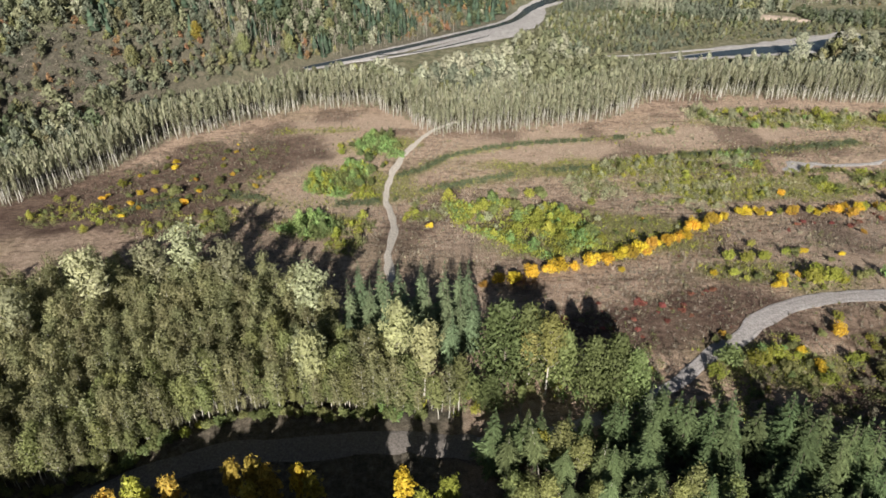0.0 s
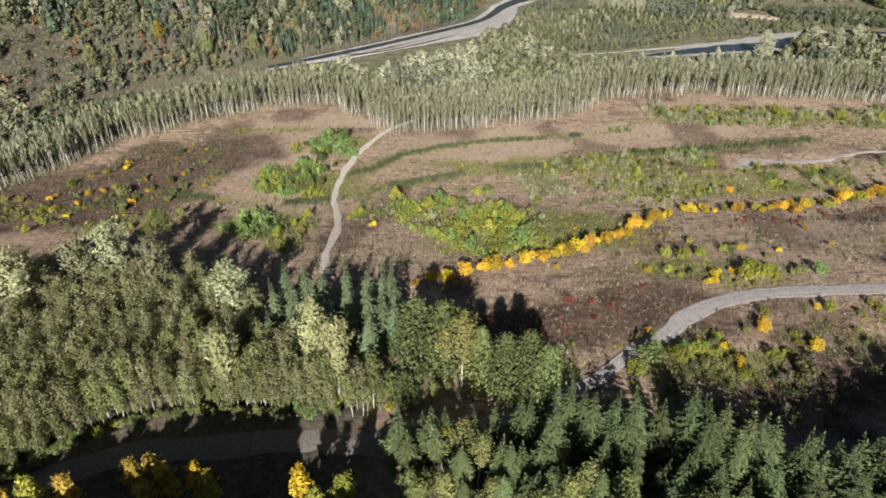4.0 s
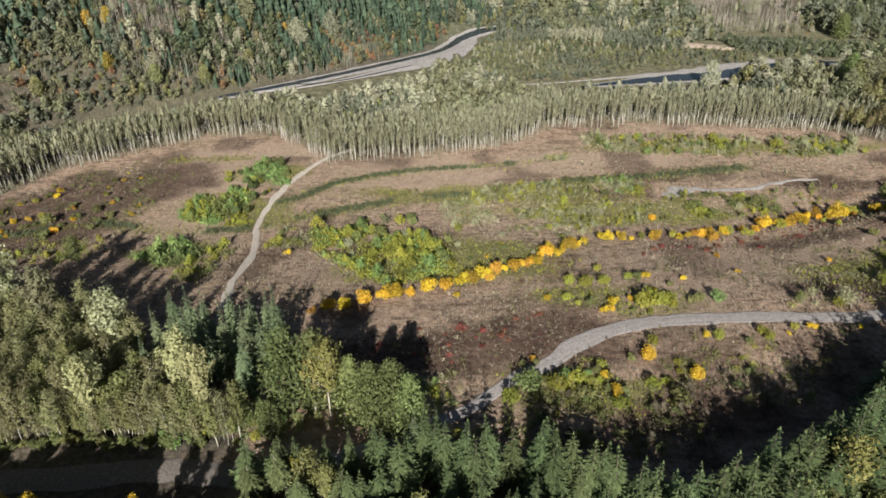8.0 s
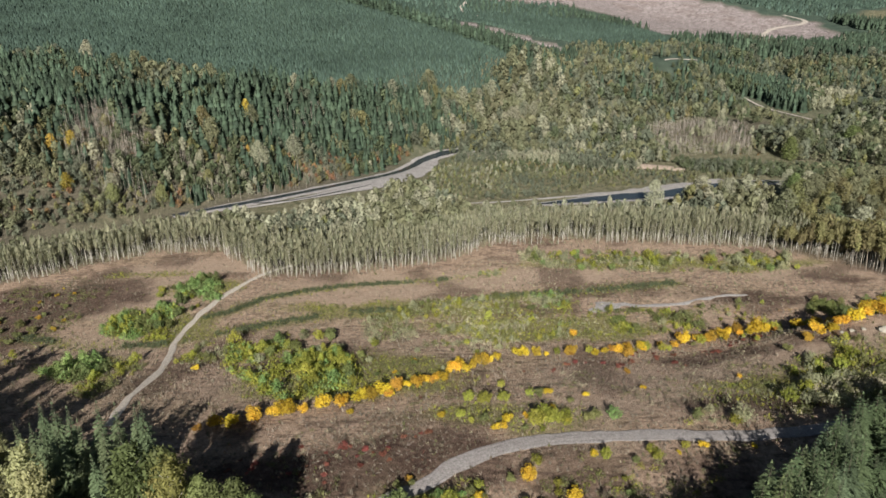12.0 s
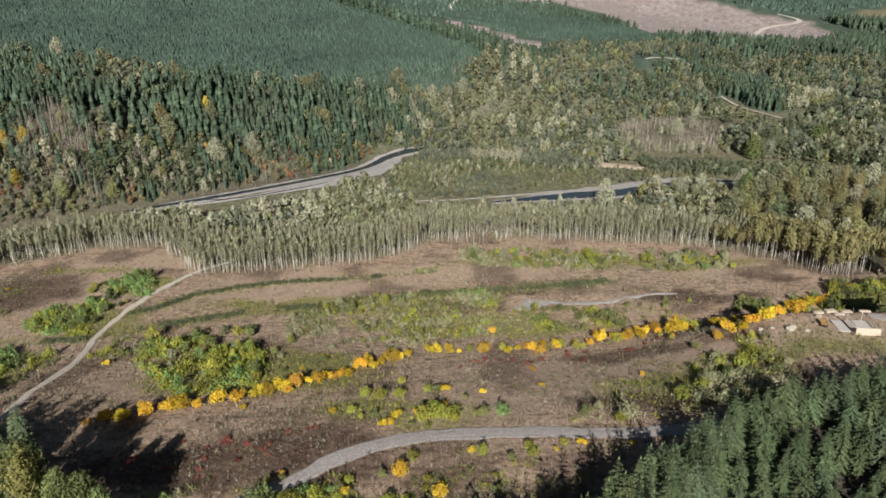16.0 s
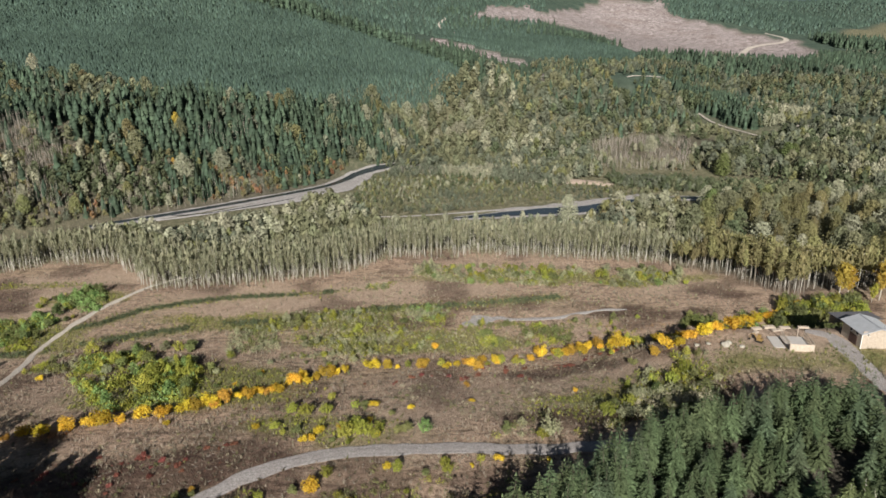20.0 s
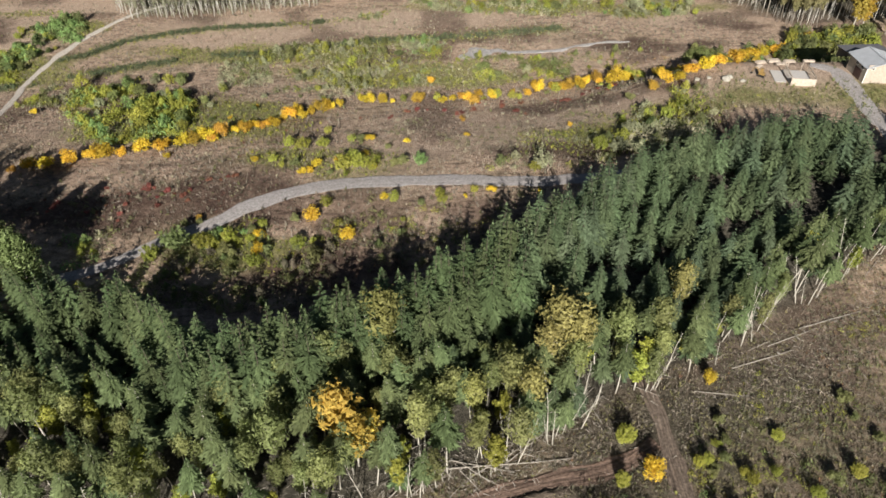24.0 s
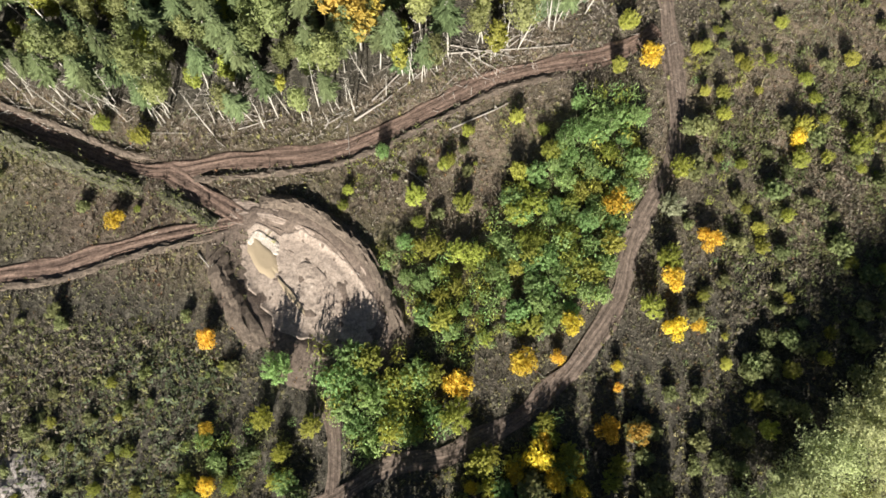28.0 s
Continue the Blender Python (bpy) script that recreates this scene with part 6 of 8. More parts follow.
brush_patch([(156, 16), (180, 18), (198, 30), (208, 58), (176, 62), (158, 50)], ("olive", "heath", "maple", "heath"), 3.4, 1.2, 2.8)
brush_patch([(100, 33), (128, 40), (142, 55), (122, 50), (104, 42)], ("lime", "olive", "sage", "heath"), 4.0, 0.8, 2.0)
brush_patch([(154, 56), (166, 52), (200, 76), (212, 100), (180, 82), (160, 72)], ("olive", "sage", "heath", "lime"), 4.4, 0.8, 2.0)
low_bushes([(44, -14), (84, -12), (82, 20), (50, 18)], ("olive", "olive", "lime"), 7.5, 0.8, 2.2)
low_bushes([(100, 30), (128, 40), (128, 50), (104, 42)], ("lime", "olive"), 5.0, 1.2, 2.6)
low_bushes([(50, 24), (84, 32), (82, 38), (50, 44)], ("olive", "lime"), 7.0, 1.0, 2.2)
# ---------------------------------------------------------------- far woods, joined
def mixed(poly, gap, parts, keep=1.0, thin=0.0, rng=np.random.default_rng(12)):
    """Fill a stretch with several joined kinds of far tree: name, template, share, heights, slimness, leaf, label."""
    q = scatter(poly, gap, rng, 0.48, keep)
    q = q[blotch(q[:, 0], q[:, 1], 60, 21) > thin]
    q = q[~inside(q[:, 0], q[:, 1], CUT)]
    q = q[~(inside(q[:, 0], q[:, 1], PINK_BANK) | inside(q[:, 0], q[:, 1], PINK_SLOPE)) | (rng.uniform(0, 1, len(q)) < 0.3)]
    q = q[~inside(q[:, 0], q[:, 1], BARE_FAR) | (rng.uniform(0, 1, len(q)) < 0.3)]
    for line in FAR_ROADS:
        q = q[(away(q[:, 0], q[:, 1], line) > 9) & (away(q[:, 0], q[:, 1] + 9, line) > 8)]
    shares = np.cumsum([p[2] for p in parts]) / sum(p[2] for p in parts)
    rank = np.argsort(np.argsort(blotch(q[:, 0], q[:, 1], 38, 23 + len(parts)) + rng.normal(0, 0.09, len(q)))) / max(1, len(q))
    pick = np.searchsorted(shares, rank).clip(0, len(parts) - 1)
    for i, (name, template, share, (lo, hi), slim, leaf, label) in enumerate(parts):
        a = q[pick == i]
        if len(a):
            h = rng.uniform(lo, hi, len(a)) * (0.55 + 0.9 * blotch(a[:, 0], a[:, 1], 22, 33) if "fir" not in name else 0.8 + 0.3 * blotch(a[:, 0], a[:, 1], 22, 33))
            swarm(name, PUFF_B if gap > 9 and template is PUFF else SPIKE_C if gap > 6.5 and template is SPIKE else template, a, h, h * slim * rng.uniform(0.8, 1.25, len(a)), LEAF[leaf], label, "woodland", 0.3, rng)




SPIKE_C = spike(6, 4, 6)
PUFF, PUFF_B, SLIM, SPIKE, SPIKE_B = lobed(1, 7, 126, 0.125), lobed(2, 6, 84, 0.155), lobed(5, 8, 120, 0.11, 0.1, 0.24), spike(3, 6, 7), spike(4, 1, 4)


def kind_of(name, template, slim, leaf, label):
    """A kind of far tree: gives its row for mixed() when called with its share and heights."""
    return lambda share, lo, hi: (name, template, share, (lo, hi), slim, leaf, label)


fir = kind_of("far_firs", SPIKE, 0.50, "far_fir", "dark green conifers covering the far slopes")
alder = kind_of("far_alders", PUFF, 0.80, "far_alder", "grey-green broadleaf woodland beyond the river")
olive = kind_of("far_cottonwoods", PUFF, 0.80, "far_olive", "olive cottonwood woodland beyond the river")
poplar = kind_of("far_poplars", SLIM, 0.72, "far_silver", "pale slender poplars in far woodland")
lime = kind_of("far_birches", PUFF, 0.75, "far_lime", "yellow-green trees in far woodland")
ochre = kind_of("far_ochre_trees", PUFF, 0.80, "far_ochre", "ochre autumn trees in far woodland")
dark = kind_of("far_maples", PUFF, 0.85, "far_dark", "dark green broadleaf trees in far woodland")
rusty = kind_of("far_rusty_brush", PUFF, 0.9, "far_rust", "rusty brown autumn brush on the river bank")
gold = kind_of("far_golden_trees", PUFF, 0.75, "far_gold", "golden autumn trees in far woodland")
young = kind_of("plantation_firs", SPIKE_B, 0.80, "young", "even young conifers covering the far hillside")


def snags(poly, gap, lo, hi, label, seed):
    """Bare pale trunks standing close together, as one mesh."""
    rng = np.random.default_rng(seed)
    q = scatter(poly, gap, rng, 0.5)
    q = q[blotch(q[:, 0], q[:, 1], 16, seed) > 0.42]
    hs = rng.uniform(lo, hi, len(q))
    swarm("bare_trunks", POST, q, hs, rng.uniform(0.07, 0.12, len(q)), BARK_DEAD, label, "trunks", 0.3, rng)


# between the belt and the river
swarm("roadside_trees", puff(9, 260, 0.16, 0.1), roadside[0], roadside[1], roadside[1] * 0.42, LEAF["maple"], "tall dark trees at the edge of the shaded road", "trees", 0.3)
mixed([(-10, 292), (60, 302), (80, 324), (84, 342), (68, 372), (46, 380), (26, 360), (6, 342), (-22, 326), (-62, 308), (-30, 304)], 4.4, (olive(4, 8, 12), poplar(3.0, 9, 14), alder(1.5, 6, 11), lime(0.5, 6, 10)))
mixed([(80, 324), (128, 320), (134, 344), (120, 346), (84, 340)], 4.4, (olive(4, 6, 10), poplar(2.4, 7, 11), alder(2, 5, 9)))
mixed([(128, 320), (186, 318), (190, 354), (134, 350)], 4.2, (olive(4, 5, 8), poplar(2.4, 6, 10), alder(2, 5, 8), lime(0.5, 5, 8)))
mixed([(186, 318), (200, 318), (240, 330), (250, 380), (232, 386), (190, 360)], 4.8, (olive(5, 7, 12), poplar(2.0, 8, 12), alder(2, 7, 11), lime(0.5, 8, 12), ochre(0.8, 7, 11)))
mixed([(-165, 214), (-135, 232), (-120, 258), (-98, 284), (-62, 308), (-40, 328), (-60, 330), (-80, 318), (-136, 270), (-175, 242)], 3.5, (olive(4, 5, 8), alder(2, 5, 8), lime(0.8, 4, 7), poplar(0.8, 6, 9), ochre(0.6, 5, 7)))
mixed([(-330, 150), (-200, 178), (-165, 214), (-138, 236), (-122, 262), (-138, 286), (-175, 262), (-260, 225)], 5.0, (alder(3, 6, 11), olive(4, 6, 11), dark(1.5, 7, 11), lime(0.8, 5, 9)))
# shrubby flat between river and side channel
FLAT = [(60, 432), (78, 478), (140, 472), (186, 434), (150, 388), (107, 371), (72, 370), (58, 384)]
mixed(FLAT, 2.7, (alder(2, 2, 4.5), olive(4, 2, 4.5), lime(2.0, 2, 4), poplar(1.6, 2, 5), dark(1.6, 2, 5), ochre(0.8, 1, 3)), 0.9)
mixed([(78, 462), (120, 460), (186, 430), (200, 446), (150, 480), (80, 482)], 3.2, (alder(3, 4, 7), poplar(2.0, 4, 7)))
snags([(84, 464), (130, 460), (190, 432), (196, 444), (140, 474), (86, 478)], 2.4, 4, 7, "thin pale trunks of young aspens on the river flat", 86)
mixed([(150, 392), (186, 434), (225, 440), (262, 420), (236, 412), (196, 400)], 3.0, (olive(3, 1.5, 4), lime(2, 1.5, 3), alder(2, 1.5, 4)), 0.85)
# a smooth green hedge of willows before the snags
mixed([(222, 456), (270, 451), (311, 434), (360, 424), (400, 410), (390, 396), (323, 409), (274, 415), (226, 430)], 3.0, (alder(2, 5, 7), dark(4, 5, 7), olive(1.5, 5, 7)))
# woods beyond the flat
mixed([(70, 484), (142, 478), (196, 448), (222, 458), (220, 488), (150, 520), (92, 520)], 4.4, (olive(4, 6, 10), alder(4, 6, 10), lime(1.0, 5, 9), poplar(0.6, 7, 11)))
mixed([(50, 480), (70, 484), (92, 520), (112, 622), (100, 584), (60, 554), (70, 535), (66, 500)], 4.2, (olive(3, 6, 11), fir(2, 9, 14), alder(2, 6, 11), poplar(0.8, 9, 12), lime(0.8, 6, 9)))
mixed([(92, 520), (150, 520), (220, 488), (236, 569), (204, 640), (150, 700), (110, 620)], 8.0, (olive(5, 10, 16), poplar(1.6, 12, 17), alder(3, 9, 16), lime(0.5, 8, 13), ochre(0.2, 8, 13), dark(1.4, 9, 14)), 1.0, 0.2)
mixed([(204, 640), (236, 569), (286, 618), (340, 632), (366, 690), (350, 750), (205, 745), (150, 700)], 8.2, (olive(4, 10, 15), alder(3.5, 9, 15), lime(0.4, 9, 13), ochre(0.3, 8, 12), fir(1.6, 13, 19), dark(1.8, 9, 14)), 1.0, 0.22)
snags([(204, 480), (284, 476), (318, 575), (300, 606), (226, 600)], 2.7, 6, 11, "bare pale trunks in a cleared stretch of the valley", 81)
mixed([(220, 482), (290, 474), (326, 563), (284, 574), (236, 569)], 5.0, (ochre(1.2, 1, 3), olive(3, 2, 7), poplar(1.6, 3, 8), rusty(0.8, 1, 2), dark(0.6, 3, 7)), 0.75)
mixed([(290, 470), (360, 430), (420, 412), (520, 400), (560, 600), (470, 680), (440, 640), (392, 590), (362, 560), (318, 540)], 8.0, (olive(4, 9, 15), alder(4, 9, 14), dark(1.8, 10, 15), lime(0.4, 8, 12), poplar(1.4, 10, 15)), 1.0, 0.22)
mixed([(382, 636), (398, 640), (440, 690), (434, 790), (408, 860), (384, 860), (376, 760), (383, 690)], 5.4, (fir(5, 12, 18), dark(2, 9, 13)))
mixed([(400, 650), (440, 650), (480, 700), (456, 790), (440, 770), (444, 690)], 6.5, (poplar(4, 9, 13), olive(2, 8, 12), lime(1, 8, 11)))
mixed([(456, 790), (490, 720), (560, 690), (700, 690), (900, 640), (1000, 900), (800, 1000), (640, 960), (500, 900)], 8.5, (alder(4, 8, 13), fir(2.4, 11, 17), olive(3, 8, 13), dark(2, 9, 13), ochre(0.4, 8, 11)), 1.0, 0.30)
mixed([(520, 400), (700, 480), (880, 600), (700, 600), (560, 610)], 7.5, (alder(4, 8, 13), dark(2, 9, 14), olive(3, 8, 13)), 1.0, 0.30)
mixed([(205, 745), (350, 750), (374, 770), (382, 860), (400, 985), (330, 976), (252, 964), (221, 950), (236, 880), (228, 780)], 8.6, (alder(3, 7, 12), olive(4, 7, 13), lime(0.4, 7, 11), ochre(0.3, 7, 11), fir(1.6, 12, 17), dark(1, 8, 13)), 1.0, 0.26)
mixed([(378, 862), (412, 862), (440, 800), (500, 900), (640, 940), (492, 952), (400, 985)], 7.5, (olive(3, 7, 11), alder(3, 7, 11), dark(1.5, 8, 12), fir(1.5, 10, 15)))
mixed([(346, 632), (364, 600), (392, 596), (384, 640), (366, 690), (372, 750), (356, 740)], 5.0, (olive(3, 2, 5), lime(1.5, 2, 5), ochre(1, 2, 4)), 0.6)
mixed([(140, 690), (205, 740), (205, 900), (150, 975), (95, 1000), (110, 850)], 7.0, (fir(6, 12, 18), alder(1, 8, 12)))
mixed([(391, 1050), (503, 1062), (701, 1212), (889, 1470), (1000, 1480), (810, 1100), (640, 940), (492, 950), (390, 985)], 8.5, (fir(6, 13, 20), alder(1.5, 9, 13)))
mixed([(971, 1740), (946, 1560), (1000, 1470), (1300, 1480), (1300, 1600), (1023, 1600)], 11, (fir(6, 20, 28),))
# wooded bank on the far side of the river: low brush by the water, autumn trees, then tall firs
BANK = [(-250, 213), (-172, 260), (-140, 280), (-70, 344), (-40, 372), (0, 406), (34, 440), (50, 474)]
mixed([*BANK, (40, 480), (-10, 432), (-56, 394), (-106, 346), (-250, 258)], 3.1, (olive(4, 3, 7), alder(2, 3, 7), lime(1.4, 3, 6), rusty(1.6, 2, 5), ochre(1.4, 3, 6), fir(1.8, 7, 13), dark(2.4, 4, 9), poplar(0.6, 5, 9)), 0.8)
mixed([(-250, 252), (-110, 342), (-58, 390), (-12, 428), (40, 474), (49, 484), (10, 448), (-36, 424), (-78, 406), (-103, 392), (-126, 380), (-260, 300)], 4.2, (olive(4, 6, 11), alder(3, 6, 11), fir(3.2, 9, 15), lime(1.0, 5, 9), ochre(1.4, 5, 9), poplar(0.8, 8, 12), dark(2, 6, 10), gold(0.08, 5, 8)), 1.0)
mixed([(-260, 296), (-126, 374), (-103, 386), (-78, 399), (-36, 417), (10, 443), (46, 476), (66, 500), (70, 535), (60, 552), (34, 530), (-19, 496), (-72, 480), (-144, 508), (-213, 530), (-330, 470)], 4.5, (fir(6, 9, 17), dark(0.8, 9, 13), fir(3, 12, 19), alder(0.7, 9, 14), olive(0.7, 9, 14)))
snags([(-126, 352), (-109, 372), (-58, 390), (-62, 352), (-104, 334)], 2.3, 8, 14, "bare grey trunks of a thinned wood on the bank", 83)
snags([(-140, 386), (-130, 398), (-100, 400), (-80, 390), (-98, 362), (-128, 358)], 2.2, 8, 13, "bare grey trunks on a pinkish cleared slope", 85)
snags([(-60, 350), (-20, 384), (10, 412), (0, 424), (-40, 398), (-66, 366)], 3.4, 6, 11, "bare grey trunks of a thinned wood on the bank", 84)
snags([(-40, 425), (-20, 436), (-10, 470), (-34, 462)], 2.6, 9, 14, "bare grey trunks among dark firs", 87)
for poly in (PINK_BANK, PINK_SLOPE):
    q = scatter(poly, 2.3)
    r = RNG.uniform(0.8, 2.4, len(q))
    for i, kind in enumerate(("scrub", "far_rust", "scrub", "far_dark", "dry")):
        swarm("slope_brush", SHOOTS[i % 3], q[i::5], r[i::5] * 0.8, r[i::5] * 1.3, LEAF[kind], "mauve and brown brush on a cleared bank", "brush", 0.1)
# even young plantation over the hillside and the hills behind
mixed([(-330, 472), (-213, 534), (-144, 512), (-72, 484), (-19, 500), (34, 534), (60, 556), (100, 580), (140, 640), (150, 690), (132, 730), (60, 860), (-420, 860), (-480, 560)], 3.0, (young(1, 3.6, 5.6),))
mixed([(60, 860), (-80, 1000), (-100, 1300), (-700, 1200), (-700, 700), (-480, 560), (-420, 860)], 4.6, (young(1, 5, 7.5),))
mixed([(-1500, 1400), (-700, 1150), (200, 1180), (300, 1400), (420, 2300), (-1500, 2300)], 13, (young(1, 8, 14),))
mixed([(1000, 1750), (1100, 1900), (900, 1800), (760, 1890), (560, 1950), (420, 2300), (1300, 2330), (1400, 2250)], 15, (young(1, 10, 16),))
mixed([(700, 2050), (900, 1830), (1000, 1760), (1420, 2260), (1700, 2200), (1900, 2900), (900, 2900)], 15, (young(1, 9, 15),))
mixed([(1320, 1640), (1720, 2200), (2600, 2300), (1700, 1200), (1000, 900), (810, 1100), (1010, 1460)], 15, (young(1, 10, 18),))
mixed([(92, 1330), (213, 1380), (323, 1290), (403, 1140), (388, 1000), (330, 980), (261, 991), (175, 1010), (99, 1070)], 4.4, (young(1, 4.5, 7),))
mixed([(396, 1660), (420, 1499), (404, 1150), (330, 1290), (213, 1390), (92, 1340), (60, 1500), (300, 1700)], 12, (fir(1, 10, 17),), 0.5, 0.45)
# dark conifers behind the crest of the spur
mixed([(-246, 992), (-118, 926), (-14, 840), (80, 756), (122, 684), (152, 664), (168, 700), (130, 790), (30, 890), (-80, 985), (-220, 1050)], 6.4, (fir(1, 14, 20),))
mixed([(152, 664), (168, 700), (150, 745), (205, 740), (196, 690)], 6.0, (fir(4, 11, 16), dark(1, 8, 12)))
mixed([(300, 500), (326, 540), (362, 560), (366, 600), (346, 640), (286, 618), (284, 574)], 7.0, (olive(3, 5, 10), alder(3, 5, 10), dark(2, 6, 11), poplar(1, 6, 11)), 0.8)
# single broad trees that stand out over the far woods
LOOK = {"far_silver": "pale silvery cottonwood standing over far woods", "far_ochre": "ochre-leaved cottonwood standing over far woods", "far_olive": "olive broad-crowned cottonwood over far woods", "far_gold": "golden autumn tree on the far bank", "far_dark": "broad dark green tree in valley woods", "far_lime": "yellow-green tree on the far bank"}


def stand_out(kind, tall, *places):
    for x, y in places:
        tree("cottonwood_tree", COTTON[kind], x, y, tall * RNG.uniform(0.85, 1.15), 1.0, LOOK[kind], "cottonwood", "far single trees")


stand_out("far_olive", 17, (-155, 493), (-147, 508), (-122, 506), (-86, 476), (4, 504), (58, 552), (9, 468), (-49, 430), (35, 498), (-66, 402))
stand_out("far_ochre", 15, (-140, 502), (-163, 459), (-2, 498), (62, 546), (14, 470), (-72, 411))
stand_out("far_silver", 14, (-206, 558), (-32, 485), (-9, 495), (32, 522), (55, 530), (69, 533), (84, 559), (98, 573), (109, 588), (-92, 478), (-22, 421), (-97, 340), (-38, 402))
stand_out("far_silver", 13, (118, 557), (128, 573), (137, 585), (150, 598), (155, 584), (146, 560), (98, 551), (135, 600), (187, 546), (170, 581), (162, 597), (144, 590), (124, 562), (344, 750), (362, 751), (276, 545), (300, 582), (211, 584))
stand_out("far_silver", 14, (426, 717), (421, 748), (429, 685), (436, 700), (416, 700), (208, 362), (222, 366), (236, 372), (180, 352), (262, 380))
stand_out("far_dark", 17, (325, 534), (322, 493), (332, 500), (399, 534), (390, 526), (433, 557), (440, 548))
stand_out("far_gold", 10, (-130, 352), (-124, 359), (-54, 439), (-116, 333))
stand_out("far_lime", 9, (-73, 390), (-136, 304), (-76, 347), (-96, 336), (28, 464), (45, 479), (-60, 372), (410, 528))
# ---------------------------------------------------------------- weeds and brush on open ground
def weeds(name, poly, gap, kind, lo, hi, wide, label, seed, want=None):
    """Tufts over open ground, kept off the tracks; want gives the chance of a tuft at each place."""
    rng = np.random.default_rng(seed)
    q = scatter(poly, gap, rng, 0.6)
    if want:
        q = q[rng.uniform(0, 1, len(q)) < want(q[:, 0], q[:, 1])]
    for line, w in ((TRACK_A, 1.5), (TRACK_C, 1.5), (TRACK_B, 1.4), (TRACK_RING, 2.0), (TRACK_LINK, 1.4), (TRACK_EXIT, 1.4), (GRAVEL, 2.5), (PATH, 1.4), (STREAM, 2.4), (ROAD_DARK, 3.0)):
        q = q[away(q[:, 0], q[:, 1], line) > w + rng.normal(0, 0.25, len(q))]
    q = q[np.hypot((q[:, 0] - 98) / 10, (q[:, 1] - 20) / 9.5) > 1]
    q = q[np.hypot((q[:, 0] - 217) / 14, (q[:, 1] - 185) / 8) > rng.uniform(0.8, 1.2, len(q))]
    h = rng.uniform(lo, hi, len(q)) * rng.uniform(0.45, 1.0, len(q)) * (0.6 + 0.8 * blotch(q[:, 0], q[:, 1], 7, seed))
    swarm(name, tuft(seed, 5, 0.5), q, h, h * wide, LEAF[kind], label, "weeds", 0.05, rng)


NEAR = [(8, -40), (215, -40), (240, 118), (208, 110), (178, 90), (146, 73), (121, 58), (101, 48), (62, 48), (30, 60), (20, 60)]
OPEN = [(-128, 205), (-90, 175), (-60, 145), (-20, 135), (8, 122), (40, 112), (60, 94), (90, 86), (104, 98), (140, 118), (190, 146), (250, 160), (250, 200), (235, 266), (200, 288), (110, 300), (74, 272), (0, 258), (-40, 288), (-100, 250)]
few = lambda x, y: 1 - 0.85 * np.maximum(bare_at(x, y), np.maximum(heath_at(x, y), green_at(x, y)))
SHOOTS = [shoots(s, 12) for s in (311, 312, 313)]
low_brush(NEAR, 1.7, "umber", 0.6, 2.0, 0.50, "brown-olive brush on rough ground", 61)
low_brush(NEAR, 1.6, "scrub", 0.7, 2.2, 0.52, "grey-brown brush on rough ground", 62)
low_brush(NEAR, 1.5, "umber", 0.6, 2.2, 0.47, "brown-olive brush on rough ground", 63)
low_brush([(40, -30), (84, -30), (90, 8), (80, 16), (50, 14)], 1.1, "heath", 1.3, 3.4, 0.64, "dark brown brush on rough ground", 65)
low_brush([(40, -30), (84, -30), (90, 8), (80, 16), (50, 14)], 1.2, "olive", 1.2, 3.2, 0.64, "brown-olive brush on rough ground", 66)
low_brush([(54, -12), (84, -12), (90, 8), (76, 14)], 1.1, "far_dark", 1.2, 3.4, 0.64, "olive green brush on rough ground", 72)
low_brush([(44, -6), (92, -2), (92, 14), (70, 18), (44, 12)], 2.2, "red", 0.5, 1.5, 0.50, "russet brown brush on rough ground", 73)
low_brush([(152, -8), (190, -8), (200, 50), (158, 52), (150, 20)], 1.4, "olive", 1.0, 2.8, 0.54, "olive brush on rough ground", 67)
low_brush([(152, -8), (190, -8), (200, 50), (158, 52), (150, 20)], 1.4, "heath", 1.0, 2.6, 0.54, "dark brown brush on rough ground", 68)
low_brush([(30, 30), (84, 36), (100, 32), (112, 34), (150, 58), (200, 80), (215, 100), (180, 88), (120, 54), (60, 46)], 1.1, "dry", 0.6, 2.0, 0.64, "pale grey dry brush on rough ground", 69)
low_brush([(40, 4), (84, 4), (86, 32), (50, 22)], 1.1, "dry", 0.5, 1.5, 0.62, "pale grey dry brush on rough ground", 70)
low_brush([(158, 30), (215, 30), (230, 100), (200, 96), (160, 68)], 1.4, "scrub", 0.8, 2.4, 0.58, "grey dry brush on rough ground", 71)
low_brush(NEAR, 2.0, "sage", 0.6, 1.8, 0.44, "olive green brush on rough ground", 64)
weeds("brown_weeds", NEAR, 1.1, "heath", 0.3, 1.0, 1.2, "grey-brown brush and weeds on rough ground", 31, lambda x, y: 0.2 + 0.8 * ramp(0.4, 0.6, blotch(x, y, 9, 17)))
weeds("pale_weeds", NEAR, 1.2, "scrub", 0.3, 1.0, 1.0, "grey dry grass tufts on rough ground", 32, lambda x, y: 0.15 + 0.8 * ramp(0.4, 0.6, blotch(x, y, 16, 9)))
weeds("green_weeds", NEAR, 1.1, "umber", 0.4, 1.1, 1.1, "brown-olive weeds on rough ground", 33, lambda x, y: 0.12 + 0.8 * green_at(x, y))
weeds("leafy_weeds", NEAR, 2.8, "ochre", 0.4, 1.1, 1.2, "ochre leafy weeds on rough ground", 38, lambda x, y: green_at(x, y))
weeds("dry_stalks", NEAR, 0.62, "dry", 0.35, 1.0, 0.7, "grey-tan dry stalks over rough ground", 43, lambda x, y: 0.18 + 0.75 * ramp(0.40, 0.58, blotch(x, y, 13, 18)))
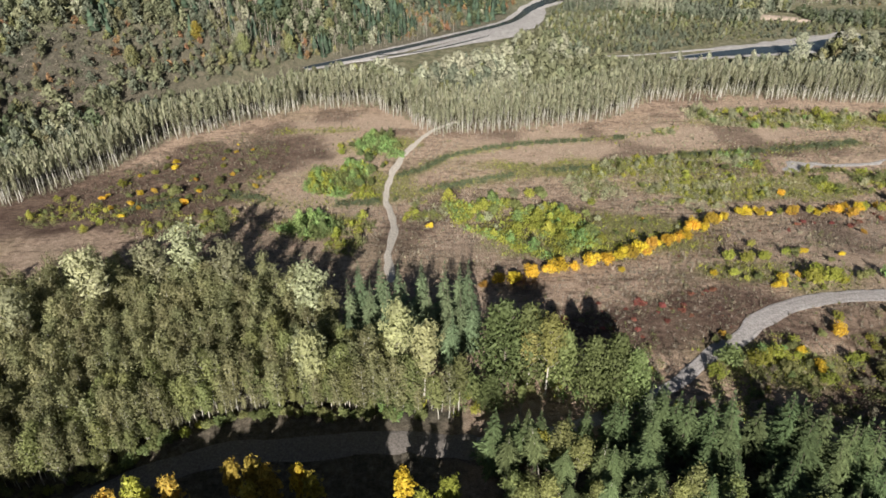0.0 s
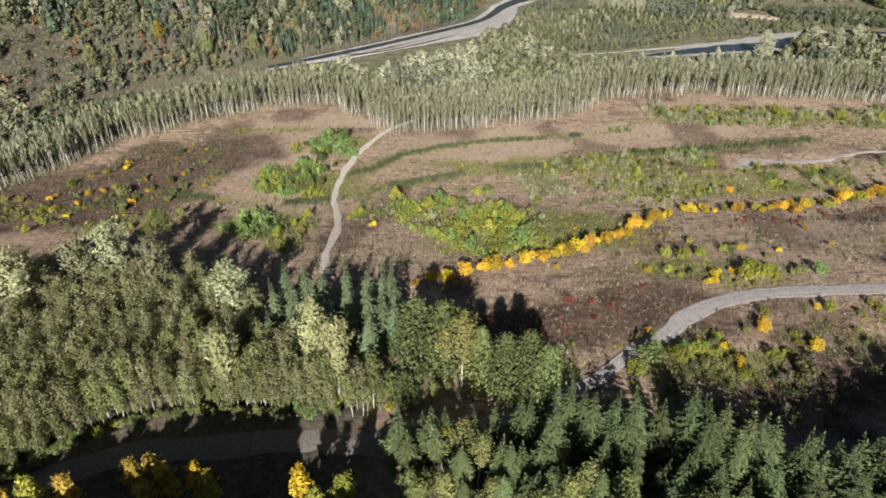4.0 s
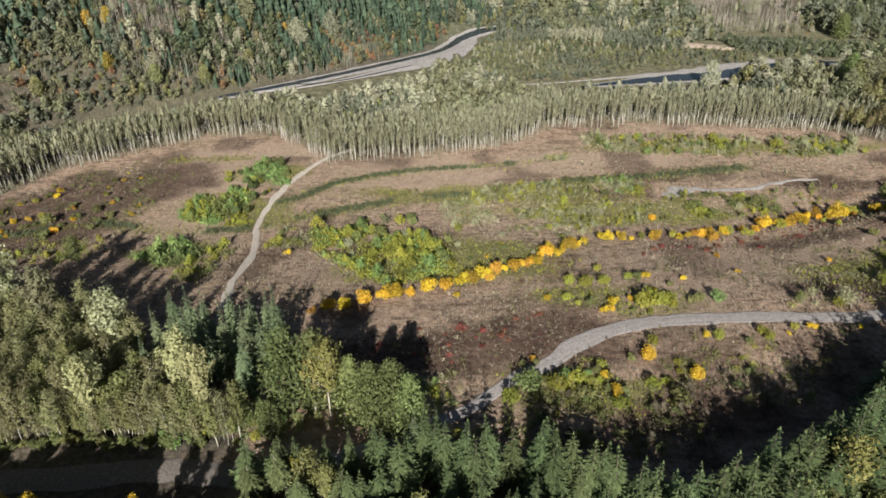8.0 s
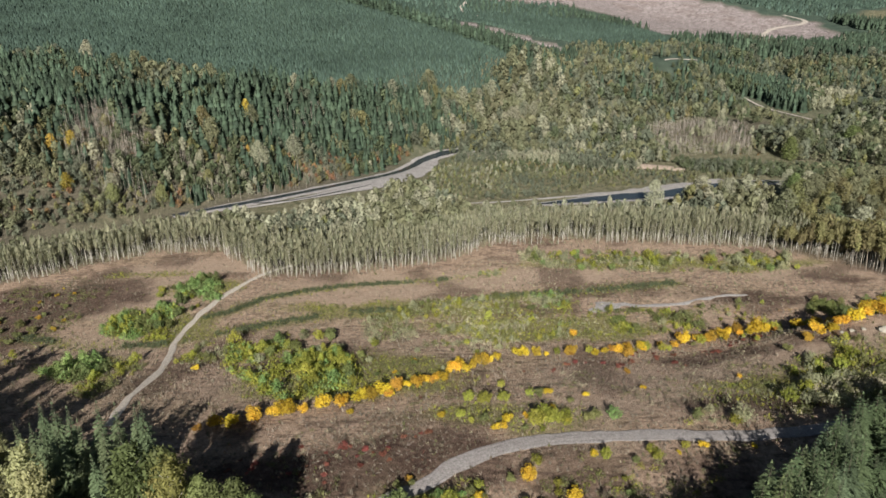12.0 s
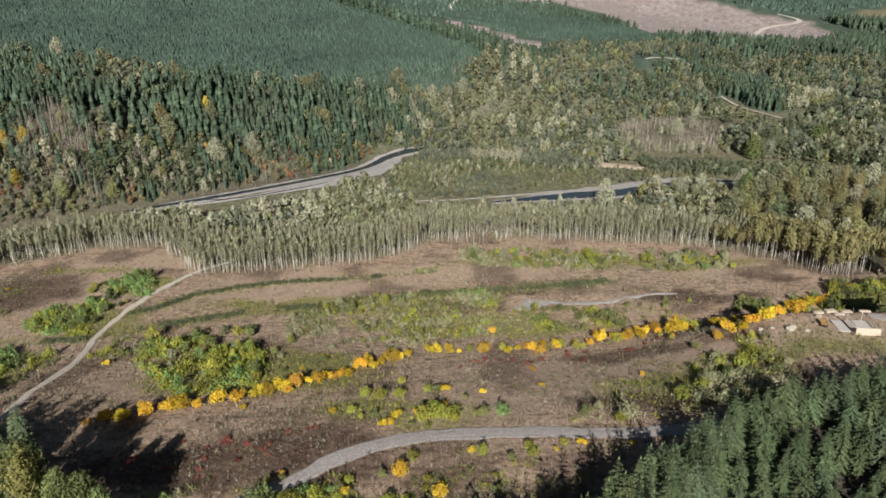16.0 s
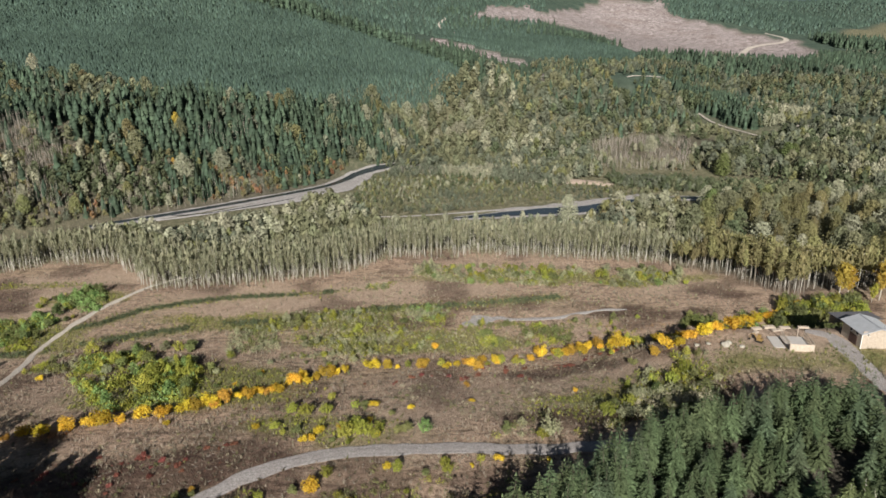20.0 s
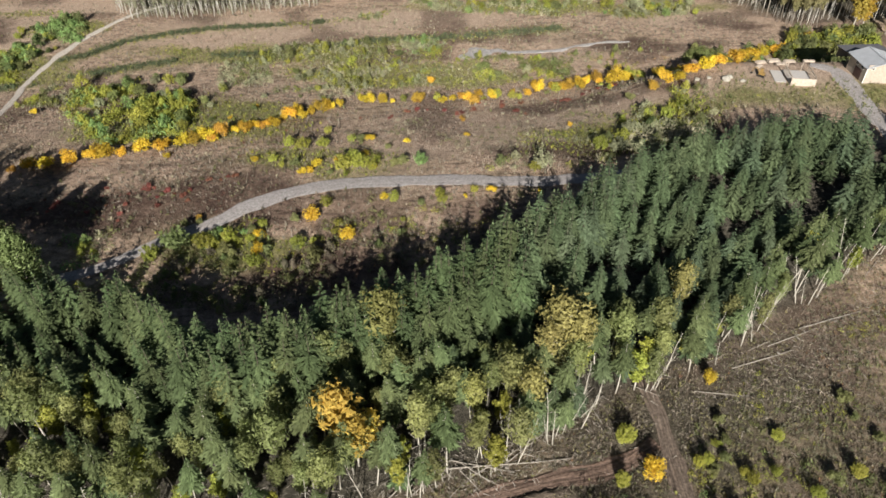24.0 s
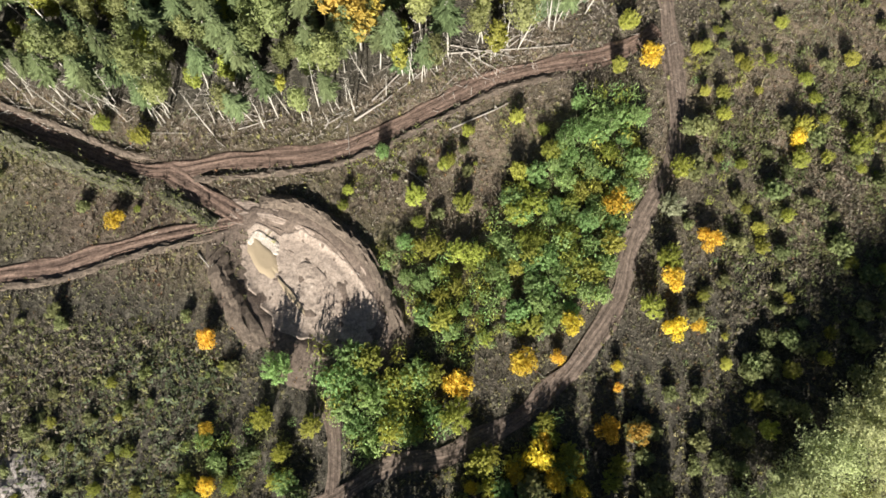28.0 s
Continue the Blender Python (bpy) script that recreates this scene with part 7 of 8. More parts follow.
weeds("olive_weeds", NEAR, 0.85, "far_olive", 0.3, 0.95, 1.0, "olive leafy weeds on rough ground", 44, lambda x, y: 0.10 + 0.8 * ramp(0.46, 0.62, blotch(x, y, 11, 28)))
weeds("rust_weeds", NEAR, 1.5, "far_rust", 0.3, 0.9, 1.0, "rusty brown weeds on rough ground", 45, lambda x, y: 0.05 + 0.8 * ramp(0.52, 0.66, blotch(x, y, 9, 38)))
weeds("dry_weeds", OPEN, 1.35, "dry", 0.4, 1.3, 1.0, "dry tan weeds over the clearing", 34, few)
weeds("brown_weeds", OPEN, 1.4, "heath", 0.4, 1.3, 1.2, "brown brush scattered over the clearing", 35, lambda x, y: 0.08 + 0.9 * heath_at(x, y))
weeds("green_weeds", OPEN, 1.3, "olive", 0.5, 1.5, 1.1, "olive weeds scattered over the clearing", 36, lambda x, y: 0.03 + 0.8 * green_at(x, y))
weeds("leafy_weeds", OPEN, 1.15, "lime", 0.5, 1.4, 1.1, "yellow-green leafy weeds over the clearing", 39, lambda x, y: 0.75 * green_at(x, y) * (1 - 0.9 * (x > 190) * (y < 214)))
weeds("pale_tufts", OPEN, 2.0, "straw", 0.3, 0.9, 1.3, "pale straw tufts scattered over the clearing", 42, lambda x, y: 0.75 * ramp(0.48, 0.62, blotch(x, y, 11, 19)) * (1 - 0.6 * heath_at(x, y)))
weeds("straw_tufts", [(50, 196), (125, 205), (185, 226), (230, 258), (215, 284), (100, 290), (60, 240)], 1.9, "straw", 0.45, 1.3, 1.3, "pale straw-coloured grass tufts", 37, lambda x, y: ramp(0.46, 0.6, blotch(x, y, 17, 12)) * (1 - 0.7 * bare_at(x, y)))
weeds("silver_tufts", [(60, 200), (125, 205), (185, 226), (225, 262), (215, 284), (100, 290), (60, 240)], 2.6, "silver", 0.8, 2.0, 0.8, "pale silvery tufts in rough brush", 46, lambda x, y: ramp(0.45, 0.6, blotch(x, y, 9, 55)) * (1 - 0.6 * bare_at(x, y)))
weeds("russet_weeds", [(20, 118), (66, 122), (160, 180), (195, 205), (195, 240), (150, 206), (96, 186), (30, 142)], 2.0, "red", 0.3, 0.9, 1.3, "low russet weeds over the clearing", 40, lambda x, y: ramp(0.56, 0.7, blotch(x, y, 12, 13)))

# leafy clumps between the wood and the gravel road
brush_patch([(56, 96), (74, 92), (92, 92), (106, 100), (128, 114), (120, 122), (96, 114), (66, 112)], ("heath", "maple", "heath", "olive"), 3.6, 1.4, 3.2)
loose_bushes([(58.0, 122.0), (68.0, 124.0), (77.0, 120.0), (77.0, 112.0), (62.0, 111.0)], ("lime", "willow", "lime", "olive"), 2.6, 2.0, 3.8)
loose_bushes([(72.0, 112.0), (87.0, 113.0), (92.0, 102.0), (76.0, 99.0)], ("olive", "lime", "maple"), 4.0, 2.2, 4.4)

loose_bushes([(70, 142), (98, 139), (112, 158), (92, 170), (72, 158)], ("lime", "gold", "olive", "lime"), 6.0, 1.8, 3.8)
loose_bushes([(150, 12), (160, 20), (164, 50), (154, 50)], ("lime", "lime", "olive"), 4.4, 2.2, 4.0)
# late autumn colour scattered over the clearing
loose_bushes([(120, 186), (160, 192), (204, 206), (206, 216), (160, 210), (124, 198)], ("orange", "gold", "orange", "lime", "olive"), 5.5, 1.8, 4.0)
loose_bushes([(-124, 196), (-70, 178), (-56, 214), (-72, 256), (-98, 244)], ("gold", "orange", "olive", "lime"), 11.0, 1.6, 3.0)
loose_bushes([(84, 138), (108, 142), (112, 150), (88, 152)], ("lime", "gold", "lime", "olive"), 5.0, 1.8, 4.2)
loose_bushes([(40, 164), (64, 172), (120, 200), (120, 212), (60, 196)], ("lime", "silver", "olive", "gold"), 8.0, 1.8, 3.6)
loose_bushes([(110, 268), (220, 262), (214, 282), (110, 290)], ("silver", "lime", "silver"), 8.0, 3.0, 5.4)
low_bushes([(164, 30), (200, 34), (206, 60), (170, 56)], ("lime", "lime", "olive"), 6.0, 1.4, 3.0)

# ---------------------------------------------------------------- the sand pit
def patch(name, cx, cy, rx, ry, mat, lift, rough, label, category, turn=0.0, seed=1, dome=0.0, kind="structure", rings=16, spokes=48):
    """A round, ragged sheet laid on the land."""
    rng = np.random.default_rng(seed)
    edge = 1 + np.convolve(np.tile(rng.normal(0, 0.18, spokes), 3), np.ones(5) / 5, "same")[spokes:2 * spokes]
    v = [(cx, cy, high(cx, cy) + lift + dome)]
    for i in range(1, rings + 1):
        u = i / rings
        for k in range(spokes):
            a = 2 * math.pi * k / spokes
            px, py = math.cos(a) * rx * u * edge[k], math.sin(a) * ry * u * edge[k]
            x, y = cx + px * math.cos(turn) - py * math.sin(turn), cy + px * math.sin(turn) + py * math.cos(turn)
            v.append((x, y, high(x, y) + lift + dome * (1 - u * u) + rough * (float(noise.noise((x * 0.5, y * 0.5, seed))) + 0.5 * float(noise.noise((x * 1.7, y * 1.7, seed)))) * (1 - u ** 4) - 0.3 * (u > 0.99)))
    f = [(0, 1 + k, 1 + (k + 1) % spokes) for k in range(spokes)]
    for i in range(rings - 1):
        f += [(1 + i * spokes + k, 1 + (i + 1) * spokes + k, 1 + (i + 1) * spokes + (k + 1) % spokes, 1 + i * spokes + (k + 1) % spokes) for k in range(spokes)]
    return tagged(new(name, mesh(name, v, f, mat, smooth=True)), label, category, kind=kind)


patch("pit_floor", 98.0, 20.6, 17.5, 10.6, TRACK_M, 0.04, 0.25, "dug brown earth round the sand pit", "bare earth", -0.67, 5, rings=30, spokes=72)
patch("sand_pit", 98.0, 20.9, 12.0, 6.4, SAND, 0.16, 0.16, "pale sandy floor of a small dug pit", "sand pit", -0.67, 2, rings=30, spokes=72)
patch("sand_sheet", 91.0, 27.2, 2.6, 1.5, PALE_SAND, 0.34, 0.03, "smooth cream sand washed beside the puddle", "sand", -0.5, 6, rings=8)
for x, y, rx, ry, turn, up, seed in ((98.5, 22.4, 3.2, 1.6, -0.7, 0.10, 11), (101.6, 18.6, 2.6, 1.2, -0.9, 0.12, 13), (104.6, 15.4, 2.4, 1.2, -1.0, 0.14, 15), (95.2, 17.0, 1.8, 1.0, 0.2, 0.10, 14)):
    patch("sand_heap", x, y, rx, ry, SAND, 0.12, 0.18, "low lumpy heap of loose tan sand", "sand heap", turn, seed, up, rings=10, spokes=30)
patch("puddle", 91.2, 25.2, 1.6, 3.6, MUDDY, 0.42, 0.0, "shallow muddy tan puddle in the sand", "puddle", 0.6, 3, rings=4)
patch("puddle", 95.6, 19.6, 0.5, 3.6, MUDDY, 0.36, 0.0, "narrow muddy channel running from the puddle", "puddle", 0.68, 4, rings=4)
HEAP = dirt_material("dark_earth", (0.06, 0.048, 0.038), (0.17, 0.135, 0.105), (0.10, 0.08, 0.062), 1.2)


def berm(line, width, height, label, seed, mat=HEAP):
    p = spline(line, 0.8)
    d = np.gradient(p, axis=0)
    d /= np.linalg.norm(d, axis=1)[:, None]
    rng = np.random.default_rng(seed)
    v = []
    taper = np.minimum(1, np.minimum(np.arange(len(p)), np.arange(len(p))[::-1]) / 5)
    for u in np.linspace(-1, 1, 9):
        q = p + np.stack([d[:, 1], -d[:, 0]], 1) * u * width / 2
        v.append(np.column_stack([q + rng.normal(0, 0.12, q.shape), land(q[:, 0], q[:, 1]) + (height * max(0, 1 - u * u) * rng.uniform(0.7, 1.2, len(q)) * taper) - 0.25 * (abs(u) > 0.9)]))
    v = np.stack(v, 1).reshape(-1, 3)
    i = (np.arange(len(p) - 1)[:, None] * 9 + np.arange(8)[None]).ravel()
    return tagged(new("earth_bank", mesh("earth_bank", v, np.stack([i, i + 1, i + 10, i + 9], 1), mat)), label, "earth bank", kind="structure")


berm([(90, 33.5), (95, 33.2), (101, 30.2), (106.5, 25), (110, 18.5), (112.5, 12)], 2.6, 1.4, "dark earth bank pushed up round the pit", 41)
berm([(84.5, 27), (85.5, 22.5), (88.5, 17), (92, 12)], 4.0, 1.0, "low brown earth bank beside the pit", 42)
WEEDY = dirt_material("weedy_soil", (0.035, 0.036, 0.024), (0.11, 0.104, 0.07), (0.07, 0.072, 0.042), 1.8)
for line, wide, tall, seed in (([(34, 51.5), (43, 46.6), (58, 40.6), (68, 36.6), (73, 35.4)], 3.0, 1.7, 46), ([(75.5, 34.8), (80, 32.4), (84, 29.8)], 2.2, 1.0, 47)):
    berm(line, wide, tall, "dark weedy bank along the sunken track", seed, WEEDY)
    p = spline(line, 0.08)
    p = p + RNG.normal(0, 0.8, p.shape) - [0.2, 0.5]
    r = RNG.uniform(0.4, 1.3, len(p))
    for i, kind in enumerate(("scrub", "sage", "olive")):
        swarm("bank_brush", SHOOTS[i], p[i::3], r[i::3], r[i::3], LEAF[kind], "mixed brush growing on a weedy bank", "brush", -0.55 * tall)
berm([(44, 50.8), (59, 45.2), (69, 41.2), (74, 40.4)], 1.4, 0.5, "low earth edge along the dirt track", 43)
berm([(54, 20.2), (62, 21.2), (70, 24), (77, 26.2), (84, 28)], 1.2, 0.4, "low earth edge along the dirt track", 44)
berm([(80, 36.8), (98, 38.8), (107, 42), (116, 47), (126, 52.5), (136, 55)], 1.2, 0.4, "low earth edge along the dirt track", 45)

for k, off in enumerate((-1.1, 0.5, -3.4, -2.2)):
    line = [(x + off * 0.55, y + off * 0.85) for x, y in TRACK_RING[1:6]]
    ribbon("wheel_rut", line, (0.1, 0.22, 0.3, 0.2, 0.1), TRACK_M, 0.10, "dark wheel rut pressed into pale sand", "wheel rut", 0.3, 0.02, seed=60 + k)
CHIPS = dirt_material("pale_wood_chips", (0.08, 0.07, 0.06), (0.42, 0.385, 0.36), (0.22, 0.20, 0.185), 2.0)
patch("chip_heap", 61.5, -6.5, 5.0, 4.0, CHIPS, 0.1, 0.5, "heap of pale broken wood and chips", "wood heap", 0.3, 8, 0.5)


# ---------------------------------------------------------------- fallen and dead wood
def log_mesh(seed, r0=0.09, r1=0.05, stubs=4):
    rng = np.random.default_rng(seed)
    pts = [(0.02 * rng.normal(), 0.02 * rng.normal(), z) for z in np.linspace(0, 1, 5)]
    pieces = [tube(pts, np.linspace(r0, r1, 5), 6)]
    for k in range(stubs):
        h, a = rng.uniform(0.3, 0.95), rng.uniform(0, 6.28)
        pieces.append(tube([(0, 0, h), (math.cos(a) * 0.6, math.sin(a) * 0.6, h + 0.03)], [r1 * 0.6, r1 * 0.25], 3))
    v, f = join(*pieces)
    return mesh("log", v, f, BARK_DEAD, smooth=True)


LOGS = [log_mesh(s, 0.065, 0.035, 3) for s in (1, 2, 3)]


def fallen(x0, y0, x1, y1, thick=1.0, raise_end=0.2):
    a, b = Vector((x0, y0, high(x0, y0) + 0.15 * thick)), Vector((x1, y1, high(x1, y1) + raise_end))
    d = b - a
    ob = new("fallen_log", LOGS[int(RNG.integers(3))])
    ob.matrix_basis = Matrix.Translation(a) @ d.to_track_quat("Z", "Y").to_matrix().to_4x4() @ Matrix.Diagonal((1.7 * thick, 1.7 * thick, d.length, 1))
    return tagged(ob, "bleached bare log lying on the slash", "log", "fallen logs")


for a in ((103.5, 46.6, 109, 51, 2.0), (113, 58, 137, 60.5, 1.3), (118, 45.4, 127, 50, 1.3), (111, 61, 116, 54, 1), (82, 25.5, 85, 22, 1.3), (106, 50, 112, 57, 1.4), (110, 52, 118, 59, 1), (121, 57, 130, 63, 1), (108, 60, 114, 63, 1), (125, 58, 134, 66, 1), (50, 50, 55, 46, 1), (118, 60, 128, 58, 1), (86, 45, 92, 47, 1), (60, 49, 66, 46, 1), (160, 74, 169, 73, 1), (168, 79, 180, 83, 1.2), (176, 84, 186, 88, 1.0), (183, 88, 196, 92, 1.2), (110, 40, 115, 36, 1)):
    fallen(*a)
for i in range(40):
    u = RNG.uniform(0, 1)
    x = 48 + 155 * u
    y = float(np.interp(x, [p[0] for p in WOOD_EDGE], [p[1] for p in WOOD_EDGE])) + RNG.uniform(-1.5, 7)
    a, l = RNG.uniform(0, 6.28), RNG.uniform(2, 7)
    fallen(x, y, x + l * math.cos(a), y + l * math.sin(a), RNG.uniform(0.4, 0.9), RNG.uniform(0.1, 0.9))
SNAGS = [tree_trunk(500 + s, BARK_PALE, 0.0068, 1.0, 12, 0.15, 0.010, 0.08) for s in range(3)]
for i in range(100):
    x = RNG.uniform(150, 215) if i % 3 == 0 else RNG.uniform(50, 145)
    y = float(np.interp(x, [p[0] for p in WOOD_EDGE], [p[1] for p in WOOD_EDGE])) + RNG.uniform(0.3, 5)
    h = RNG.uniform(6, 12)
    ob = new("bare_trunk", SNAGS[i % 3])
    ob.matrix_basis = pose(x, y, high(x, y) - 0.1, RNG.normal(2, 7), RNG.normal(0, 7), RNG.uniform(-40, 40)) @ Matrix.Diagonal((h * 1.2, h * 1.2, h, 1))
    tagged(ob, "leafless pale trunk standing at the wood's edge", "dead tree", "bare trunks")


def slash(poly, gap, seed, label, mat=BARK_DEAD):
    rng = np.random.default_rng(seed)
    q = scatter(poly, gap, rng, 0.5)
    v = np.array([(0, -0.03, 0), (0, 0.03, 0.03), (1, 0.0, 0.12), (0, 0.0, 0.08)])
    n = len(q)
    swarm("slash_wood", (v, np.array([(0, 2, 1), (1, 2, 3), (3, 2, 0)])), q, rng.uniform(0.6, 2.0, n), rng.uniform(0.6, 2.0, n), mat, label, "branches", 0.0, rng)


slash([(44, 47), (62, 43.5), (100, 43), (106, 47), (122, 53), (136, 59), (146, 66), (146, 74), (120, 64), (100, 55), (62, 56), (44, 60)], 0.9, 51, "grey broken branches littering the wood's edge")
slash([(156, 72), (170, 78), (195, 95), (215, 108), (215, 100), (190, 80), (170, 64), (158, 60)], 1.4, 52, "grey broken branches littering the wood's edge")
slash([(52, -14), (66, -14), (68, -2), (54, 0)], 0.4, 53, "heap of pale broken branches and chips")
slash(NEAR, 5.0, 54, "scattered pale sticks on rough ground")
slash([(60, 122), (72, 130), (66, 142), (20, 138), (20, 124)], 2.2, 55, "scattered pale sticks on the clearing")
slash([(90, 146), (190, 170), (190, 200), (100, 190)], 3.0, 56, "scattered pale sticks on the clearing")


# ---------------------------------------------------------------- the house and the building site
def plain(name, colour, rough=0.7, var=0.15, scale=2.0, metal=0.0):
    k = Mat(name)
    n = k.noise(scale, 5.0)
    lo, hi = tuple(c * (1 - var) for c in colour), tuple(min(1, c * (1 + var)) for c in colour)
    return k.done(k.ramp(n, (0.3, lo), (0.7, hi)), rough, n, 0.01, metal)


SIDING, TRIM_M = plain("tan_wood_siding", (0.40, 0.345, 0.285)), plain("white_trim", (0.75, 0.74, 0.70))
ROOF_M, DARK_ROOF = plain("grey_metal_roof", (0.42, 0.44, 0.47), 0.35, 0.08, 0.6, 0.3), plain("dark_roof", (0.13, 0.13, 0.14), 0.6)
DOOR_M, GLASS_M = plain("brown_garage_door", (0.10, 0.06, 0.05)), plain("dark_window_glass", (0.03, 0.035, 0.04), 0.1)
LUMBER, CONCRETE = plain("fresh_lumber", (0.45, 0.385, 0.32), 0.8, 0.2), plain("pale_concrete", (0.46, 0.44, 0.42), 0.9, 0.1)
MACHINE, RUBBER = plain("yellow_machine_paint", (0.24, 0.16, 0.06), 0.45), plain("black_rubber", (0.02, 0.02, 0.02), 0.9)


def box(x0, y0, z0, x1, y1, z1, bevel=0.0):
    bm = bmesh.new()
    bmesh.ops.create_cube(bm, size=1.0, matrix=Matrix.Translation(((x0 + x1) / 2, (y0 + y1) / 2, (z0 + z1) / 2)) @ Matrix.Diagonal((x1 - x0, y1 - y0, z1 - z0, 1)))
    if bevel:
        bmesh.ops.bevel(bm, geom=bm.edges[:], offset=bevel, segments=1, affect="EDGES")
    v, f = [tuple(p.co) for p in bm.verts], [tuple(q.index for q in face.verts) for face in bm.faces]
    bm.free()
    return v, f


def piece(name, parent, mat, *shapes, label=""):
    return part(name, mesh(name, *join(*shapes), mat), parent, label)


def house():
    """Two-storey shop with a low gabled metal roof. Local x along the gable front, y to the back."""
    W, L, H, R = 9.6, 9.5, 4.8, 1.5
    root = new("house")
    wall = lambda pts, t=0.0: (pts, [tuple(range(len(pts)))])
    piece("wall", root, SIDING, box(0, 0.15, -0.4, 0.2, L - 0.15, H), label="tan side wall with garage door")
    piece("wall", root, SIDING, box(W - 0.2, 0.15, -0.4, W, L - 0.15, H))
    for y in (0.0, L - 0.2):
        pent = [(0, y, -0.4), (W, y, -0.4), (W, y, H), (W / 2, y, H + R), (0, y, H)]
        back = [(x, y + 0.2, z) for x, _, z in pent]
        piece("gable_wall", root, SIDING, (pent + back, [(0, 1, 2, 3, 4), (9, 8, 7, 6, 5)] + [(i, i + 5, (i + 1) % 5 + 5, (i + 1) % 5) for i in range(5)]), label="sunlit tan boarded gable wall")
    for k in range(9):
        piece("board", root, SIDING, box(0.1, -0.03, 0.2 + k * 0.6, W - 0.1, 0.0, 0.2 + k * 0.6 + 0.54))
    for sgn, x0 in ((1, -0.6), (-1, W + 0.6)):
        a, b, z0, z1 = x0, W / 2, H - 0.18, H + R
        v = [(a, -0.7, z0), (b, -0.7, z1), (b, L + 0.7, z1), (a, L + 0.7, z0)]
        v += [(x, y, z + 0.16) for x, y, z in v]
        slope = piece("roof", root, ROOF_M, (v, [(0, 1, 2, 3), (7, 6, 5, 4), (0, 4, 5, 1), (1, 5, 6, 2), (2, 6, 7, 3), (3, 7, 4, 0)]), label="pale grey ribbed metal roof")
        for k in range(12):
            y = -0.6 + k * (L + 1.2) / 11
            rib = [(a, y - 0.03, z0 + 0.165), (a, y + 0.03, z0 + 0.165), (b, y + 0.03, z1 + 0.165), (b, y - 0.03, z1 + 0.165)]
            rib += [(x, yy, z + 0.06) for x, yy, z in rib]
            piece("rib", slope, ROOF_M, (rib, [(4, 5, 6, 7), (0, 1, 5, 4), (2, 3, 7, 6), (1, 2, 6, 5), (3, 0, 4, 7)]))
    piece("ridge_cap", root, ROOF_M, box(W / 2 - 0.25, -0.72, H + R + 0.12, W / 2 + 0.25, L + 0.72, H + R + 0.24))
    door = piece("garage_door", root, DOOR_M, box(-0.06, 2.0, 0.0, 0.0, 5.6, 3.0), label="dark brown garage door")
    for k in range(4):
        piece("panel", door, DOOR_M, box(-0.10, 2.1, 0.1 + k * 0.73, -0.062, 5.5, 0.1 + k * 0.73 + 0.66))
    for y in (2.3, 5.2):
        win = piece("window", root, TRIM_M, box(-0.08, y - 0.7, 3.5, 0.0, y + 0.7, 4.7), label="dark window in a white frame")
        piece("pane", win, GLASS_M, box(-0.11, y - 0.58, 3.62, -0.082, y + 0.58, 4.58))
    win = piece("window", root, TRIM_M, box(1.2, -0.12, 4.2, 2.0, -0.035, 4.8), label="small dark window under the eaves")
    piece("pane", win, GLASS_M, box(1.28, -0.15, 4.28, 1.92, -0.122, 4.72))
    piece("corner_board", root, TRIM_M, box(-0.05, -0.05, -0.3, 0.12, 0.14, H))
    return root


shop = house()
shop.matrix_basis = pose(233.8, 178.2, high(238, 182) - 0.1, 0, 0, 2)
tagged(shop, "two-storey tan wooden shop with grey metal roof", "house")


def shed():
    root = new("shed")
    W, L, H = 12.0, 6.0, 2.9
    for x in (0.0, W / 2, W - 0.2):
        for y in (0.0, L - 0.2):
            piece("post", root, SIDING, box(x, y, -0.3, x + 0.2, y + 0.2, H))
    piece("back_wall", root, SIDING, box(0.2, L - 0.15, -0.3, W - 0.2, L - 0.03, H))
    v = [(-0.5, -0.6, H + 0.5), (W + 0.5, -0.6, H + 0.5), (W + 0.5, L + 0.5, H), (-0.5, L + 0.5, H)]
    v += [(x, y, z + 0.14) for x, y, z in v]
    piece("roof", root, DARK_ROOF, (v, [(3, 2, 1, 0), (4, 5, 6, 7), (0, 1, 5, 4), (1, 2, 6, 5), (2, 3, 7, 6), (3, 0, 4, 7)]), label="flat dark grey roof")
    return root


lean_to = shed()
lean_to.matrix_basis = pose(235, 191, high(236, 191) - 0.2, 0, 0, 4)
tagged(lean_to, "open wooden shed with flat dark roof behind the house", "shed")


def frame_house():
    """Half-built timber frame on a concrete slab."""
    root = new("timber_building")
    piece("slab", root, CONCRETE, box(0, 0, -0.4, 6.6, 9.0, 0.25), label="pale concrete floor slab")
    piece("front_wall", root, LUMBER, box(0.0, -0.22, -0.2, 6.6, -0.02, 2.1), label="fresh pale timber front wall")
    for x in (0.0, 6.45):
        for k in range(9):
            piece("stud", root, LUMBER, box(x, 0.3 + k * 0.95, 0.25, x + 0.15, 0.42 + k * 0.95, 2.3))
        piece("plate", root, LUMBER, box(x, 0.1, 2.302, x + 0.15, 8.6, 2.45))
    for x0, x1, y in ((1.0, 1.15, 8.7), (4.9, 5.05, 8.7)):
        piece("brace", root, LUMBER, box(x0, y, 0.25, x1, y + 0.15, 3.2))
    piece("side_platform", root, CONCRETE, box(-3.6, 1.5, -0.4, -0.6, 8.5, 0.15), label="low pale concrete platform")
    return root


frame_site = frame_house()
frame_site.matrix_basis = pose(213.2, 177.0, high(216, 181) + 0.1, 0, 0, -7)
tagged(frame_site, "half-built timber house frame on a concrete slab", "building frame")


